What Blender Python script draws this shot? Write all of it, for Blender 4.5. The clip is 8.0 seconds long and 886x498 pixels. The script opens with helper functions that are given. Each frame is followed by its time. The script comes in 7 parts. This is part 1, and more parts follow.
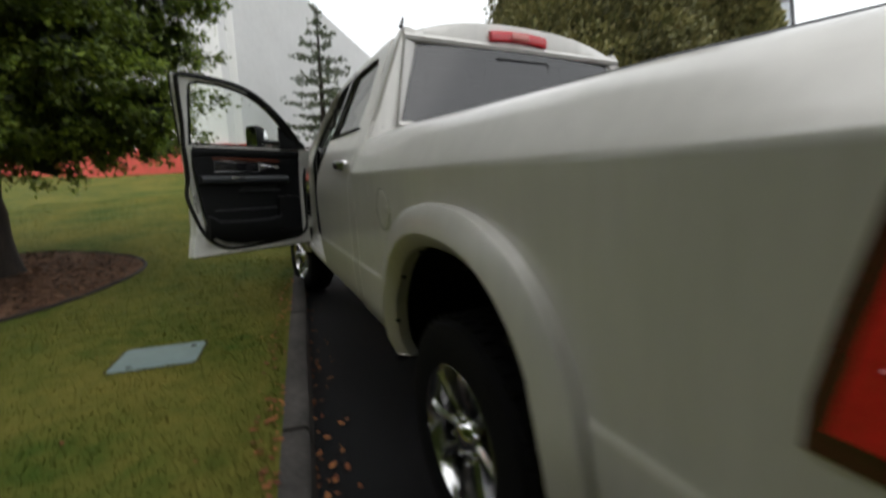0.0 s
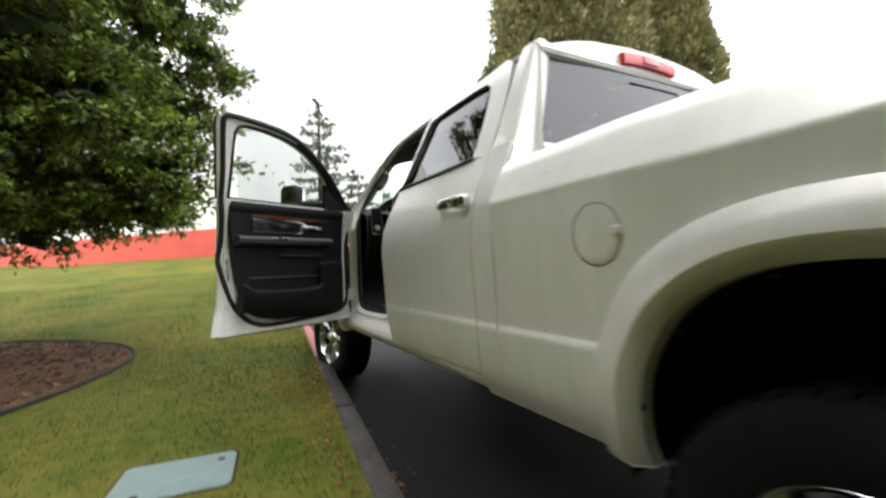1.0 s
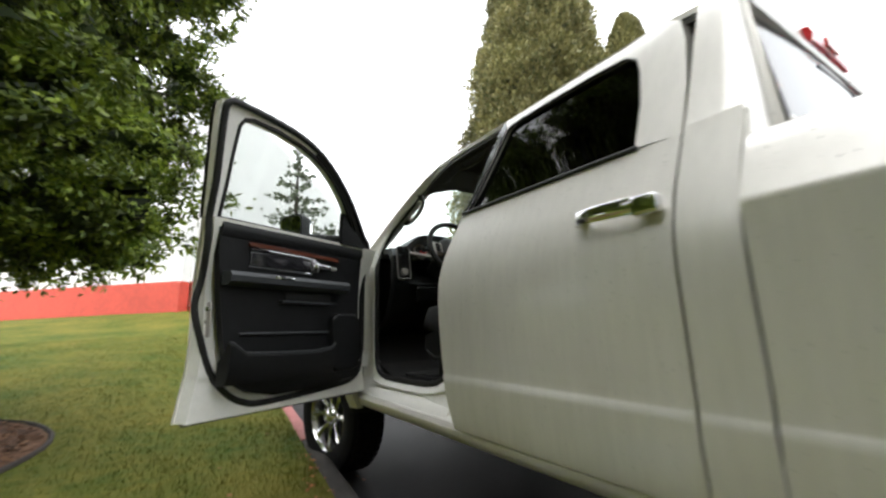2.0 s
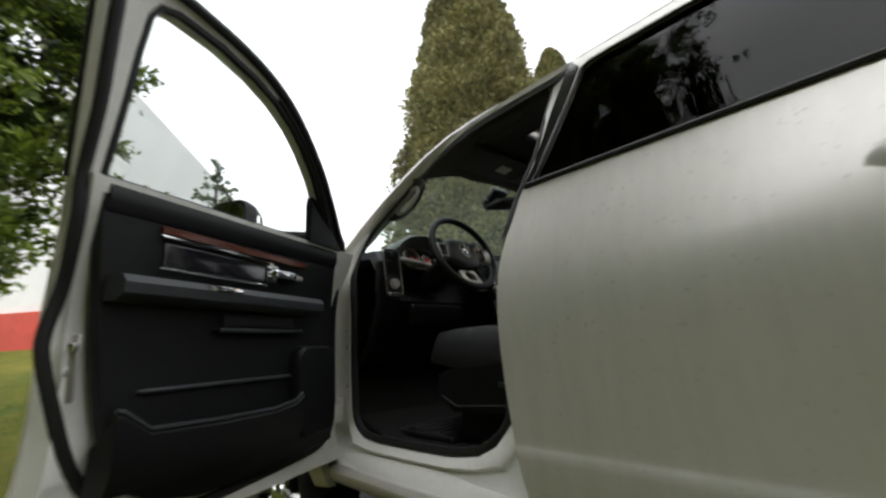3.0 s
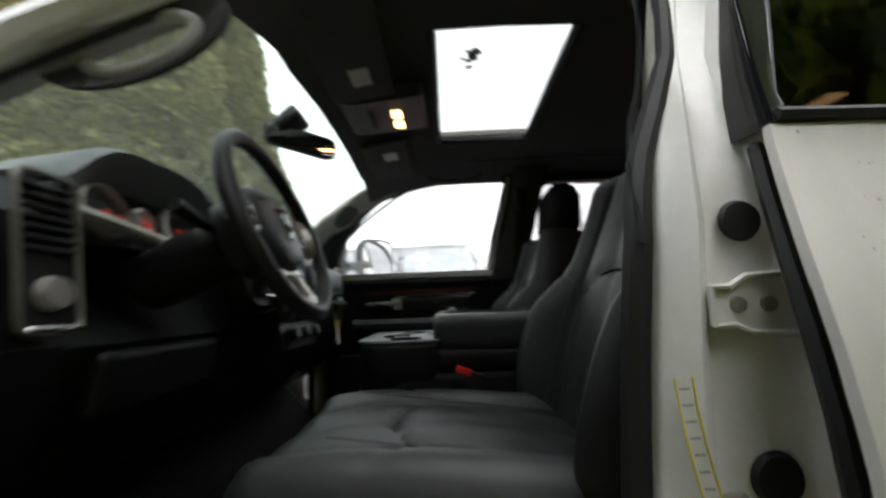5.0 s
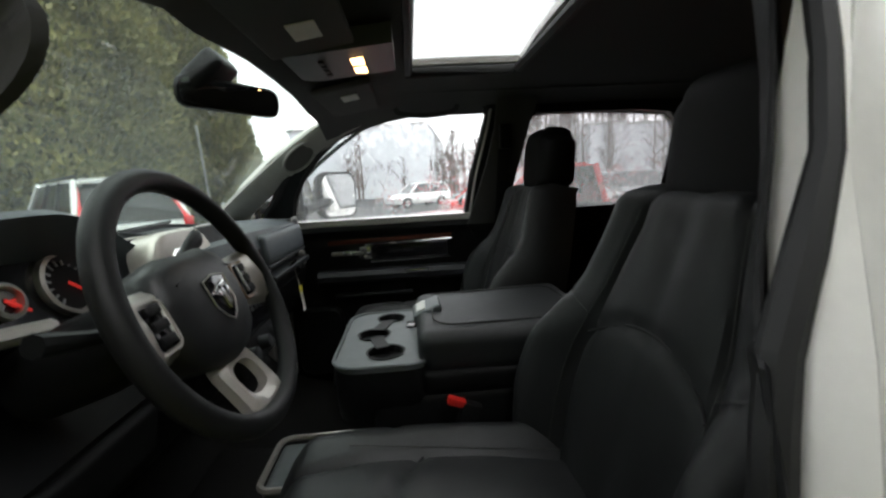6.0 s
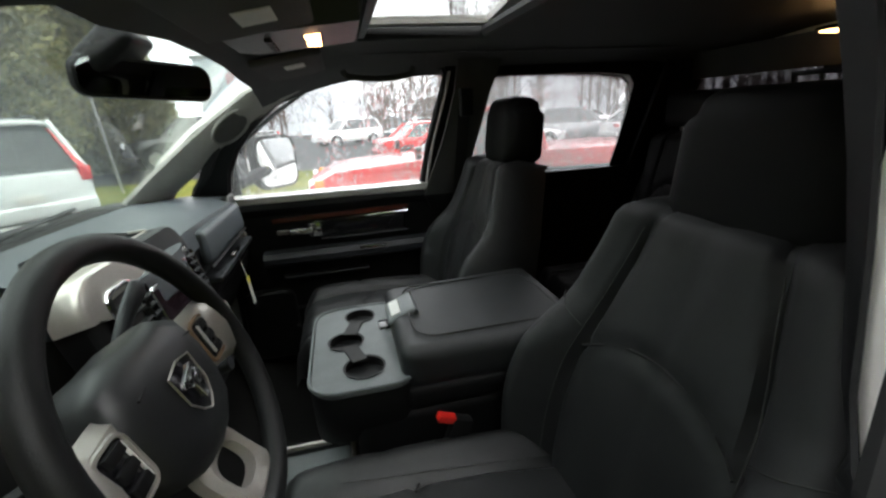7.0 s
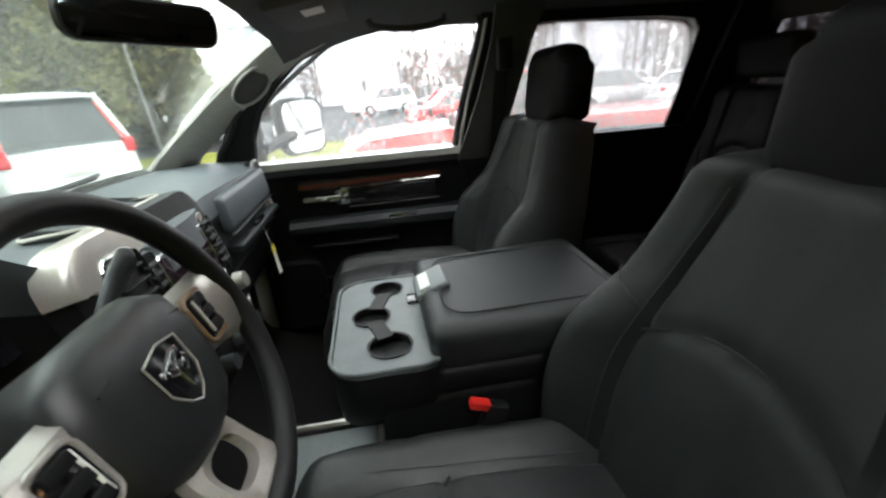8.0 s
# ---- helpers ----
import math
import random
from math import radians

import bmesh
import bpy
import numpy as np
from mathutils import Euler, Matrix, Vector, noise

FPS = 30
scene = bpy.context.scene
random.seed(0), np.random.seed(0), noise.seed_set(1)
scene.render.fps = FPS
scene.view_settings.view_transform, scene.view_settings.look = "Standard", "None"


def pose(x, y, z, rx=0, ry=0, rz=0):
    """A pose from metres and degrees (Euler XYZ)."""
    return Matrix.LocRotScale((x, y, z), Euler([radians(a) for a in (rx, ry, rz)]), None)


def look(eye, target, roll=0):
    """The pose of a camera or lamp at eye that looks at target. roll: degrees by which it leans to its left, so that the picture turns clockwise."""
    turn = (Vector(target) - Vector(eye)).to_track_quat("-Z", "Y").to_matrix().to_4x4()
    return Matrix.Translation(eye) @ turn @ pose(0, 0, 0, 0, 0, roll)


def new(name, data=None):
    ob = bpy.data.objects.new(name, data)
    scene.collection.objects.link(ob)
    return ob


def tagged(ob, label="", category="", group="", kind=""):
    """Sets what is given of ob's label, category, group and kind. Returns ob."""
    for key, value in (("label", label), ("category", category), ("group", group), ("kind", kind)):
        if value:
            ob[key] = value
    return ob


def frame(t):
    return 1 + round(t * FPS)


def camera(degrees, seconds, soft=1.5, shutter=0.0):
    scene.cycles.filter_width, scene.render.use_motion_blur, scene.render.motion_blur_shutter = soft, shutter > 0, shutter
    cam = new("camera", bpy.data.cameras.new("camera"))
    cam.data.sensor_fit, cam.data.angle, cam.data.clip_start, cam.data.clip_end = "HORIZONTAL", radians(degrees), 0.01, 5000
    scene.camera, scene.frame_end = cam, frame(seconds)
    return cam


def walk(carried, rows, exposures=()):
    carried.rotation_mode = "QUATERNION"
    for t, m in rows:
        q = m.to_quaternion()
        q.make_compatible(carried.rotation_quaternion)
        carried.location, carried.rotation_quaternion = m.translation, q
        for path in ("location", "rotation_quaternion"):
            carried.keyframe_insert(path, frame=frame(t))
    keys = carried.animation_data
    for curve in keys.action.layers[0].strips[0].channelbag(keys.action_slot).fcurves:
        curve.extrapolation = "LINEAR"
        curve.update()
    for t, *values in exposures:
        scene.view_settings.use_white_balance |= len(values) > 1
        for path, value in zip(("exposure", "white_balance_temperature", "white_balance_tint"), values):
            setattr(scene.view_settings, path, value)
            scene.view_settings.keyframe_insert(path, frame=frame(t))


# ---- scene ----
cam = camera(92.8, 8.0, soft=2.4, shutter=0.5)
PATH = [
    (0, (-1.465, -1.02, 1.171), (-0.639, 0.771, 0.843), -1.1),
    (0.1, (-1.515, -0.947, 1.154), (-0.678, 0.85, 0.888), -1.8),
    (0.3, (-1.566, -0.784, 1.093), (-0.737, 1.02, 0.86), -2.6),
    (0.5, (-1.659, -0.629, 1.048), (-0.855, 1.19, 0.834), -1.4),
    (1, (-1.843, -0.241, 0.993), (-0.915, 1.528, 1.074), -2.0),
    (1.2, (-1.908, -0.076, 0.961), (-0.964, 1.68, 1.118), -2.4),
    (2.3, (-1.937, 0.878, 0.971), (-0.828, 2.491, 1.381), -0.8),
    (2.5, (-1.923, 1.029, 0.991), (-0.76, 2.602, 1.408), -1.4),
    (3, (-1.845, 1.431, 1.013), (-0.531, 2.864, 1.478), -3.3),
    (3.5, (-1.76, 1.842, 1.017), (-0.175, 3.002, 1.391), -3.7),
    (4, (-1.654, 2.168, 1.037), (0.15, 2.936, 1.429), -3.0),
    (4.5, (-1.462, 2.334, 1.141), (0.464, 2.762, 1.472), -2.1),
    (5, (-1.295, 2.445, 1.281), (0.687, 2.461, 1.547), -2.0),
    (5.2, (-1.225, 2.471, 1.352), (0.761, 2.254, 1.438), -5.2),
    (6.3, (-1.056, 2.493, 1.644), (0.896, 2.348, 1.231), -2.7),
    (6.5, (-1.025, 2.514, 1.67), (0.903, 2.281, 1.191), -2.9),
    (7, (-0.96, 2.56, 1.729), (0.897, 2.144, 1.114), -3.2),
    (7.5, (-0.921, 2.588, 1.726), (0.901, 2.138, 1.034), -2.7),
    (8, (-0.861, 2.541, 1.688), (0.984, 2.295, 0.954), -4.5),
]
walk(cam, [(t, look(eye, target, roll)) for t, eye, target, roll in PATH],
     exposures=[(0, 0.30), (0.5, 1.06), (1.0, 1.46), (2.5, 1.16), (3.5, 0.56), (4.5, 0.92), (5.2, 1.36), (6.3, 1.32), (7.0, 1.80), (7.5, 2.14), (8.0, 2.42)])

# ---- world, light, exposure ----
SKY_STRENGTH, SUN_STRENGTH = 0.135, 0.8
world = bpy.data.worlds.new("overcast_world")
scene.world = world
world.use_nodes = True
wn, wl = world.node_tree.nodes, world.node_tree.links
sky = wn.new("ShaderNodeTexSky")
sky.sky_type, sky.sun_disc = "NISHITA", False
sky.sun_elevation, sky.sun_rotation = radians(54), radians(235)
sky.air_density, sky.dust_density, sky.ozone_density = 1.0, 6.0, 0.4
hue = wn.new("ShaderNodeHueSaturation")
hue.inputs["Saturation"].default_value = 0.12
mixw = wn.new("ShaderNodeMix")
mixw.data_type = "RGBA"
mixw.inputs[0].default_value = 0.75
mixw.inputs[7].default_value = (9.6, 9.9, 10.2, 1)
wl.new(sky.outputs[0], hue.inputs["Color"])
wl.new(hue.outputs[0], mixw.inputs[6])
wl.new(mixw.outputs[2], wn["Background"].inputs["Color"])
wn["Background"].inputs["Strength"].default_value = SKY_STRENGTH
sun = new("sun", bpy.data.lights.new("sun", "SUN"))
sun.data.energy, sun.data.angle, sun.data.color = SUN_STRENGTH, radians(120), (1.0, 0.97, 0.93)
sun.matrix_world = look((0, 0, 34), (20, 14, 0))


# ---- materials ----
def shader(name, color, rough=0.5, metal=0.0, var=0.12, scale=6.0, bump=0.0, bump_scale=40.0, coat=0.0, spec=0.5, color2=None, detail=6.0, stretch=None, per_object=0.0):
    """A surface with colour varied at two scales, a little roughness variation and optional relief."""
    m = bpy.data.materials.new(name)
    m.use_nodes = True
    n, l = m.node_tree.nodes, m.node_tree.links
    p = n["Principled BSDF"]
    p.inputs["Metallic"].default_value = metal
    p.inputs["Coat Weight"].default_value = coat
    p.inputs["Coat Roughness"].default_value = 0.10
    p.inputs["Specular IOR Level"].default_value = spec
    tc = n.new("ShaderNodeTexCoord")
    mp = n.new("ShaderNodeMapping")
    if stretch:
        mp.inputs["Scale"].default_value = stretch
    l.new(tc.outputs["Object"], mp.inputs["Vector"])
    a = n.new("ShaderNodeTexNoise")
    a.inputs["Scale"].default_value, a.inputs["Detail"].default_value = scale, detail
    b = n.new("ShaderNodeTexNoise")
    b.inputs["Scale"].default_value, b.inputs["Detail"].default_value = scale * 9.0, 4.0
    l.new(mp.outputs[0], a.inputs["Vector"])
    l.new(mp.outputs[0], b.inputs["Vector"])
    mx = n.new("ShaderNodeMix")
    mx.data_type = "FLOAT"
    mx.inputs[0].default_value = 0.4
    l.new(a.outputs["Fac"], mx.inputs[2])
    l.new(b.outputs["Fac"], mx.inputs[3])
    ramp = n.new("ShaderNodeValToRGB")
    c2 = color2 or tuple(min(1.0, c * (1 + 1.2 * var)) for c in color)
    c1 = color if color2 else tuple(c * (1 - 1.2 * var) for c in color)
    ramp.color_ramp.elements[0].position, ramp.color_ramp.elements[1].position = 0.34, 0.66
    ramp.color_ramp.elements[0].color = (*c1, 1)
    ramp.color_ramp.elements[1].color = (*c2, 1)
    l.new(mx.outputs[0], ramp.inputs[0])
    out = ramp.outputs[0]
    if per_object:
        info = n.new("ShaderNodeObjectInfo")
        rng = n.new("ShaderNodeMapRange")
        rng.inputs["To Min"].default_value, rng.inputs["To Max"].default_value = 1 - per_object, 1 + per_object
        l.new(info.outputs["Random"], rng.inputs["Value"])
        hs = n.new("ShaderNodeHueSaturation")
        l.new(rng.outputs[0], hs.inputs["Value"])
        l.new(out, hs.inputs["Color"])
        out = hs.outputs[0]
    l.new(out, p.inputs["Base Color"])
    rr = n.new("ShaderNodeMapRange")
    rr.inputs["To Min"].default_value, rr.inputs["To Max"].default_value = rough * 0.8, min(1.0, rough * 1.2)
    l.new(mx.outputs[0], rr.inputs["Value"])
    l.new(rr.outputs[0], p.inputs["Roughness"])
    if bump:
        g = n.new("ShaderNodeTexNoise")
        g.inputs["Scale"].default_value, g.inputs["Detail"].default_value = bump_scale, 5.0
        l.new(mp.outputs[0], g.inputs["Vector"])
        bp = n.new("ShaderNodeBump")
        bp.inputs["Strength"].default_value, bp.inputs["Distance"].default_value = bump, 0.01
        l.new(g.outputs["Fac"], bp.inputs["Height"])
        l.new(bp.outputs[0], p.inputs["Normal"])
    return m


def leafy(name, dark, light, rough=0.55, trans=0.25, patch=0.9, low=0.65, high=1.3):
    """Foliage: each small clump has its own shade, and a part of the light passes through."""
    m = bpy.data.materials.new(name)
    m.use_nodes = True
    n, l = m.node_tree.nodes, m.node_tree.links
    p = n["Principled BSDF"]
    g = n.new("ShaderNodeNewGeometry")
    ramp = n.new("ShaderNodeValToRGB")
    ramp.color_ramp.elements[0].color, ramp.color_ramp.elements[1].color = (*dark, 1), (*light, 1)
    l.new(g.outputs["Random Per Island"], ramp.inputs[0])
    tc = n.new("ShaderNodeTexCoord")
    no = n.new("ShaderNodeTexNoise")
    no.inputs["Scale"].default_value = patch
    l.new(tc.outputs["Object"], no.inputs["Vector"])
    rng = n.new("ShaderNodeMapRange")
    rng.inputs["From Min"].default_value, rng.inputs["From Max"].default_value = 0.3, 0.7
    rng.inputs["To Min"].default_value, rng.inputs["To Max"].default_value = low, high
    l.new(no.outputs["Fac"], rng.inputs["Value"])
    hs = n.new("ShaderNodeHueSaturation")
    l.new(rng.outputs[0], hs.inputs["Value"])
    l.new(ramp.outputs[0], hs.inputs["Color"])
    l.new(hs.outputs[0], p.inputs["Base Color"])
    p.inputs["Roughness"].default_value = rough
    tr = n.new("ShaderNodeBsdfTranslucent")
    l.new(hs.outputs[0], tr.inputs["Color"])
    mx = n.new("ShaderNodeMixShader")
    mx.inputs[0].default_value = trans
    l.new(p.outputs[0], mx.inputs[1])
    l.new(tr.outputs[0], mx.inputs[2])
    l.new(mx.outputs[0], n["Material Output"].inputs["Surface"])
    return m


def pane_mat(name, tint, ior=1.5, wet=0.0, rough=0.02, veil=0.0):
    """A window pane: clear or tinted, with Fresnel gloss; wet > 0 adds runs and drops of rain."""
    m = bpy.data.materials.new(name)
    m.use_nodes = True
    n, l = m.node_tree.nodes, m.node_tree.links
    n.remove(n["Principled BSDF"])
    tr = n.new("ShaderNodeBsdfTransparent")
    tr.inputs["Color"].default_value = (*[math.sqrt(c) for c in tint], 1)
    gl = n.new("ShaderNodeBsdfGlossy")
    gl.inputs["Roughness"].default_value = rough
    lw = n.new("ShaderNodeLayerWeight")
    lw.inputs["Blend"].default_value = 0.5
    pw = n.new("ShaderNodeMath")
    pw.operation = "POWER"
    pw.inputs[1].default_value = 4.0
    l.new(lw.outputs["Facing"], pw.inputs[0])
    fr = n.new("ShaderNodeMapRange")
    r0 = ((ior - 1) / (ior + 1)) ** 2
    fr.inputs["To Min"].default_value, fr.inputs["To Max"].default_value = r0, 0.9
    l.new(pw.outputs[0], fr.inputs["Value"])
    mx = n.new("ShaderNodeMixShader")
    base = tr
    if wet:
        tc = n.new("ShaderNodeTexCoord")
        mp = n.new("ShaderNodeMapping")
        mp.inputs["Scale"].default_value = (1, 1, 0.22)
        l.new(tc.outputs["Object"], mp.inputs["Vector"])
        a = n.new("ShaderNodeTexNoise")
        a.inputs["Scale"].default_value, a.inputs["Detail"].default_value = 75, 3
        l.new(mp.outputs[0], a.inputs["Vector"])
        area = n.new("ShaderNodeTexNoise")
        area.inputs["Scale"].default_value = 4.0
        l.new(tc.outputs["Object"], area.inputs["Vector"])
        add = n.new("ShaderNodeMath")
        add.operation = "MULTIPLY_ADD"
        add.inputs[1].default_value, add.inputs[2].default_value = 0.7, -0.32
        l.new(area.outputs["Fac"], add.inputs[0])
        s = n.new("ShaderNodeMath")
        s.operation = "ADD"
        l.new(a.outputs["Fac"], s.inputs[0])
        l.new(add.outputs[0], s.inputs[1])
        ramp = n.new("ShaderNodeValToRGB")
        ramp.color_ramp.elements[0].position, ramp.color_ramp.elements[1].position = 0.56, 0.68
        ramp.color_ramp.elements[1].color = (wet, wet, wet, 1)
        l.new(s.outputs[0], ramp.inputs[0])
        rf = n.new("ShaderNodeBsdfRefraction")
        rf.inputs["IOR"].default_value, rf.inputs["Roughness"].default_value = 1.33, 0.12
        rf.inputs["Color"].default_value = (*[math.sqrt(c) for c in tint], 1)
        bp = n.new("ShaderNodeBump")
        bp.inputs["Strength"].default_value, bp.inputs["Distance"].default_value = 0.55, 0.01
        l.new(a.outputs["Fac"], bp.inputs["Height"])
        l.new(bp.outputs[0], rf.inputs["Normal"])
        w = n.new("ShaderNodeMixShader")
        l.new(ramp.outputs[0], w.inputs[0])
        l.new(tr.outputs[0], w.inputs[1])
        l.new(rf.outputs[0], w.inputs[2])
        base = w
    # haze and veiling reflections mixed in as a pale translucent share
    if veil:
        ts = n.new("ShaderNodeBsdfTranslucent")
        ts.inputs["Color"].default_value = (0.8, 0.85, 0.84, 1)
        fm = n.new("ShaderNodeMixShader")
        fm.inputs[0].default_value = veil
        l.new(base.outputs[0], fm.inputs[1])
        l.new(ts.outputs[0], fm.inputs[2])
        base = fm
    l.new(fr.outputs[0], mx.inputs[0])
    l.new(base.outputs[0], mx.inputs[1])
    l.new(gl.outputs[0], mx.inputs[2])
    l.new(mx.outputs[0], n["Material Output"].inputs["Surface"])
    return m


def glow(name, color, strength):
    m = bpy.data.materials.new(name)
    m.use_nodes = True
    p = m.node_tree.nodes["Principled BSDF"]
    p.inputs["Base Color"].default_value = (*color, 1)
    p.inputs["Emission Color"].default_value = (*color, 1)
    p.inputs["Emission Strength"].default_value = strength
    return m


PAINT = shader("pearl_white_paint", (0.71, 0.687, 0.645), 0.42, 0.27, 0.06, 4.0, coat=0.8, spec=0.5, bump=0.01, bump_scale=300, stretch=(1, 1, 0.12))
PAINT.node_tree.nodes["Principled BSDF"].inputs["Coat Roughness"].default_value = 0.15
PAINT_IN = shader("door_jamb_paint", (0.82, 0.81, 0.77), 0.33, 0.0, 0.05, 5.0, coat=0.6)
CHROME = shader("chrome", (0.80, 0.80, 0.80), 0.08, 1.0, 0.03, 10)
RIMMET = shader("polished_alloy", (0.62, 0.62, 0.62), 0.18, 1.0, 0.08, 12)
SILVER = shader("satin_silver_plastic", (0.52, 0.495, 0.455), 0.36, 0.65, 0.06, 20)
BLACKP = shader("black_grained_plastic", (0.0060, 0.0064, 0.0070), 0.48, 0.0, 0.2, 30, bump=0.15, bump_scale=900, spec=0.24)
HUBP = shader("airbag_cover_vinyl", (0.013, 0.014, 0.0155), 0.42, 0.0, 0.12, 30, bump=0.12, bump_scale=900, spec=0.6)
GREYP = shader("dark_slate_plastic", (0.026, 0.029, 0.033), 0.45, 0.0, 0.15, 20, bump=0.2, bump_scale=700)
# windshield light on the dash top is put into this lighter slate
DASH = shader("lightened_slate_dash", (0.085, 0.097, 0.108), 0.42, 0.0, 0.10, 20, bump=0.25, bump_scale=700)
TRAYP = shader("grey_tray_plastic", (0.145, 0.162, 0.168), 0.42, 0.0, 0.12, 20, bump=0.1, bump_scale=700)
GLOSSB = shader("gloss_black", (0.010, 0.010, 0.012), 0.12, 0.0, 0.1, 15, coat=0.4)
LEATHER = shader("black_leather", (0.019, 0.020, 0.021), 0.42, 0.0, 0.25, 9, bump=0.15, bump_scale=700, spec=0.5)
LEATHER_W = shader("wheel_rim_leather", (0.0075, 0.0078, 0.0085), 0.5, 0.0, 0.2, 14, bump=0.15, bump_scale=700, spec=0.38)
# duller, darker copy of the seat leather: the backrests' dimmer light put into colour
LEATHER_B = shader("dimmed_matt_leather", (0.0145, 0.0152, 0.016), 0.5, 0.0, 0.2, 9, bump=0.15, bump_scale=700, spec=0.36)
# near-black copy: shade on the headrests and rear bench put into its colour
LEATHER_R = shader("darkened_black_leather", (0.0042, 0.0043, 0.0047), 0.6, 0.0, 0.2, 14, bump=0.15, bump_scale=700, spec=0.16)
LEATHER2 = shader("charcoal_perforated_leather", (0.019, 0.021, 0.0225), 0.46, 0.0, 0.15, 14, bump=0.2, bump_scale=700)
SEAM = shader("grey_stitching", (0.035, 0.035, 0.034), 0.7, 0.0, 0.2, 200)
RUBBER = shader("black_rubber_seal", (0.007, 0.007, 0.0075), 0.6, 0.0, 0.2, 25)
TYRE = shader("tyre_rubber", (0.008, 0.008, 0.0085), 0.92, 0.0, 0.25, 20, bump=0.3, bump_scale=120, spec=0.15)
UNDER = shader("dirty_underbody_metal", (0.005, 0.005, 0.0047), 0.95, 0.0, 0.4, 6, bump=0.4, bump_scale=40)
CARPET = shader("black_carpet", (0.0025, 0.0025, 0.0025), 0.95, 0.0, 0.3, 60, bump=0.6, bump_scale=900)
HEADL = shader("grey_headliner_cloth", (0.060, 0.060, 0.058), 0.95, 0.0, 0.08, 60, bump=0.3, bump_scale=900)
PILLAR = shader("light_grey_pillar_trim", (0.36, 0.348, 0.322), 0.75, 0.0, 0.06, 30, bump=0.2, bump_scale=900)
GRILLE = shader("pillar_speaker_mesh", (0.10, 0.098, 0.092), 0.8, 0.2, 0.25, 300, bump=0.8, bump_scale=700)
WOOD = shader("dark_red_wood_trim", (0.055, 0.016, 0.010), 0.22, 0.0, 0.5, 12, coat=0.7, color2=(0.13, 0.038, 0.022), stretch=(1, 1, 9))
TANWOOD = shader("tan_wood_bezel", (0.26, 0.16, 0.09), 0.3, 0.0, 0.3, 20, coat=0.4)
REDLAMP = shader("red_tail_lamp", (0.72, 0.006, 0.016), 0.12, 0.0, 0.15, 12, coat=0.9)
REDBTN = shader("red_buckle_button", (0.65, 0.02, 0.015), 0.35, 0.0, 0.1, 20)
WHITEP = shader("white_plastic", (0.75, 0.75, 0.73), 0.4, 0.0, 0.05, 20)
YELLOW = shader("yellow_print", (0.70, 0.60, 0.05), 0.5, 0.0, 0.1, 30)
PAPER = shader("paper_label", (0.72, 0.70, 0.66), 0.7, 0.0, 0.08, 40)
MIRROR = shader("mirror_silver", (0.86, 0.87, 0.88), 0.02, 1.0, 0.01, 10)
GLASS = pane_mat("clear_window_glass", (0.90, 0.94, 0.92))
GLASS_WS = pane_mat("green_windshield_glass", (0.82, 0.93, 0.86), veil=0.02)
GLASS_WET = pane_mat("wet_window_glass", (0.95, 0.96, 0.95), wet=0.42, veil=0.05)
GLASS_WET2 = pane_mat("wet_tinted_window_glass", (0.62, 0.59, 0.60), wet=0.5, veil=0.12)
GLASS_DARK = pane_mat("privacy_window_glass", (0.02, 0.02, 0.022), ior=1.27)
GLASS_REAR = pane_mat("tinted_rear_glass", (0.055, 0.053, 0.058), ior=2.0, rough=0.12)
GLASS_ROOF = pane_mat("sunroof_glass", (0.62, 0.63, 0.62))
LAMP_ON = glow("warm_lamp_lens", (1.0, 0.55, 0.22), 3.2)
TICKS = shader("pale_gauge_print", (0.30, 0.30, 0.31), 0.5, 0.0, 0.05, 30)
GAUGE_RED = glow("red_gauge_lights", (1.0, 0.05, 0.04), 0.09)
ASPHALT = shader("wet_asphalt", (0.0085, 0.0087, 0.0097), 0.62, 0.0, 0.3, 1.5, bump=0.5, bump_scale=160, spec=0.2)
KERB_M = shader("weathered_concrete_kerb", (0.049, 0.044, 0.040), 0.85, 0.0, 0.5, 4, bump=0.6, bump_scale=60, per_object=0.12)
KERB_RED = shader("faded_red_kerb_paint", (0.34, 0.09, 0.085), 0.75, 0.0, 0.3, 8, bump=0.5, bump_scale=60, color2=(0.40, 0.16, 0.14), per_object=0.1)
LAWN = shader("lawn_turf", (0.042, 0.078, 0.010), 0.9, 0.0, 0.3, 1.1, bump=0.8, bump_scale=60, color2=(0.168, 0.148, 0.032), detail=9.0, spec=0.08)
MULCH = shader("bark_mulch", (0.050, 0.026, 0.016), 0.95, 0.0, 0.5, 5, bump=1.0, bump_scale=45, color2=(0.17, 0.088, 0.050), spec=0.15)
EDGING = shader("dark_lawn_edging", (0.022, 0.016, 0.013), 0.9, 0.0, 0.3, 20, bump=0.5, bump_scale=60)
BARK = shader("dark_bark", (0.030, 0.022, 0.017), 0.95, 0.0, 0.5, 12, bump=1.0, bump_scale=30, stretch=(1, 1, 0.25))
WALLW = shader("white_painted_concrete", (0.88, 0.88, 0.87), 0.8, 0.0, 0.04, 0.5, bump=0.15, bump_scale=12)
WALLR = shader("red_painted_base", (0.66, 0.095, 0.065), 0.75, 0.0, 0.12, 0.8, bump=0.15, bump_scale=12)
LIDM = shader("teal_grey_box_lid", (0.20, 0.27, 0.26), 0.55, 0.0, 0.12, 12, bump=0.4, bump_scale=220)
GRASS_B = shader("grass_blades", (0.050, 0.094, 0.012), 0.75, 0.0, 0.3, 1.1, color2=(0.202, 0.176, 0.041), detail=9.0, spec=0.12)
# low and high put shaded gaps and lit tips into the clump colour
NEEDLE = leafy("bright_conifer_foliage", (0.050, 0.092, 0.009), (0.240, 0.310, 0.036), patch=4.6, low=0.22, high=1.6)
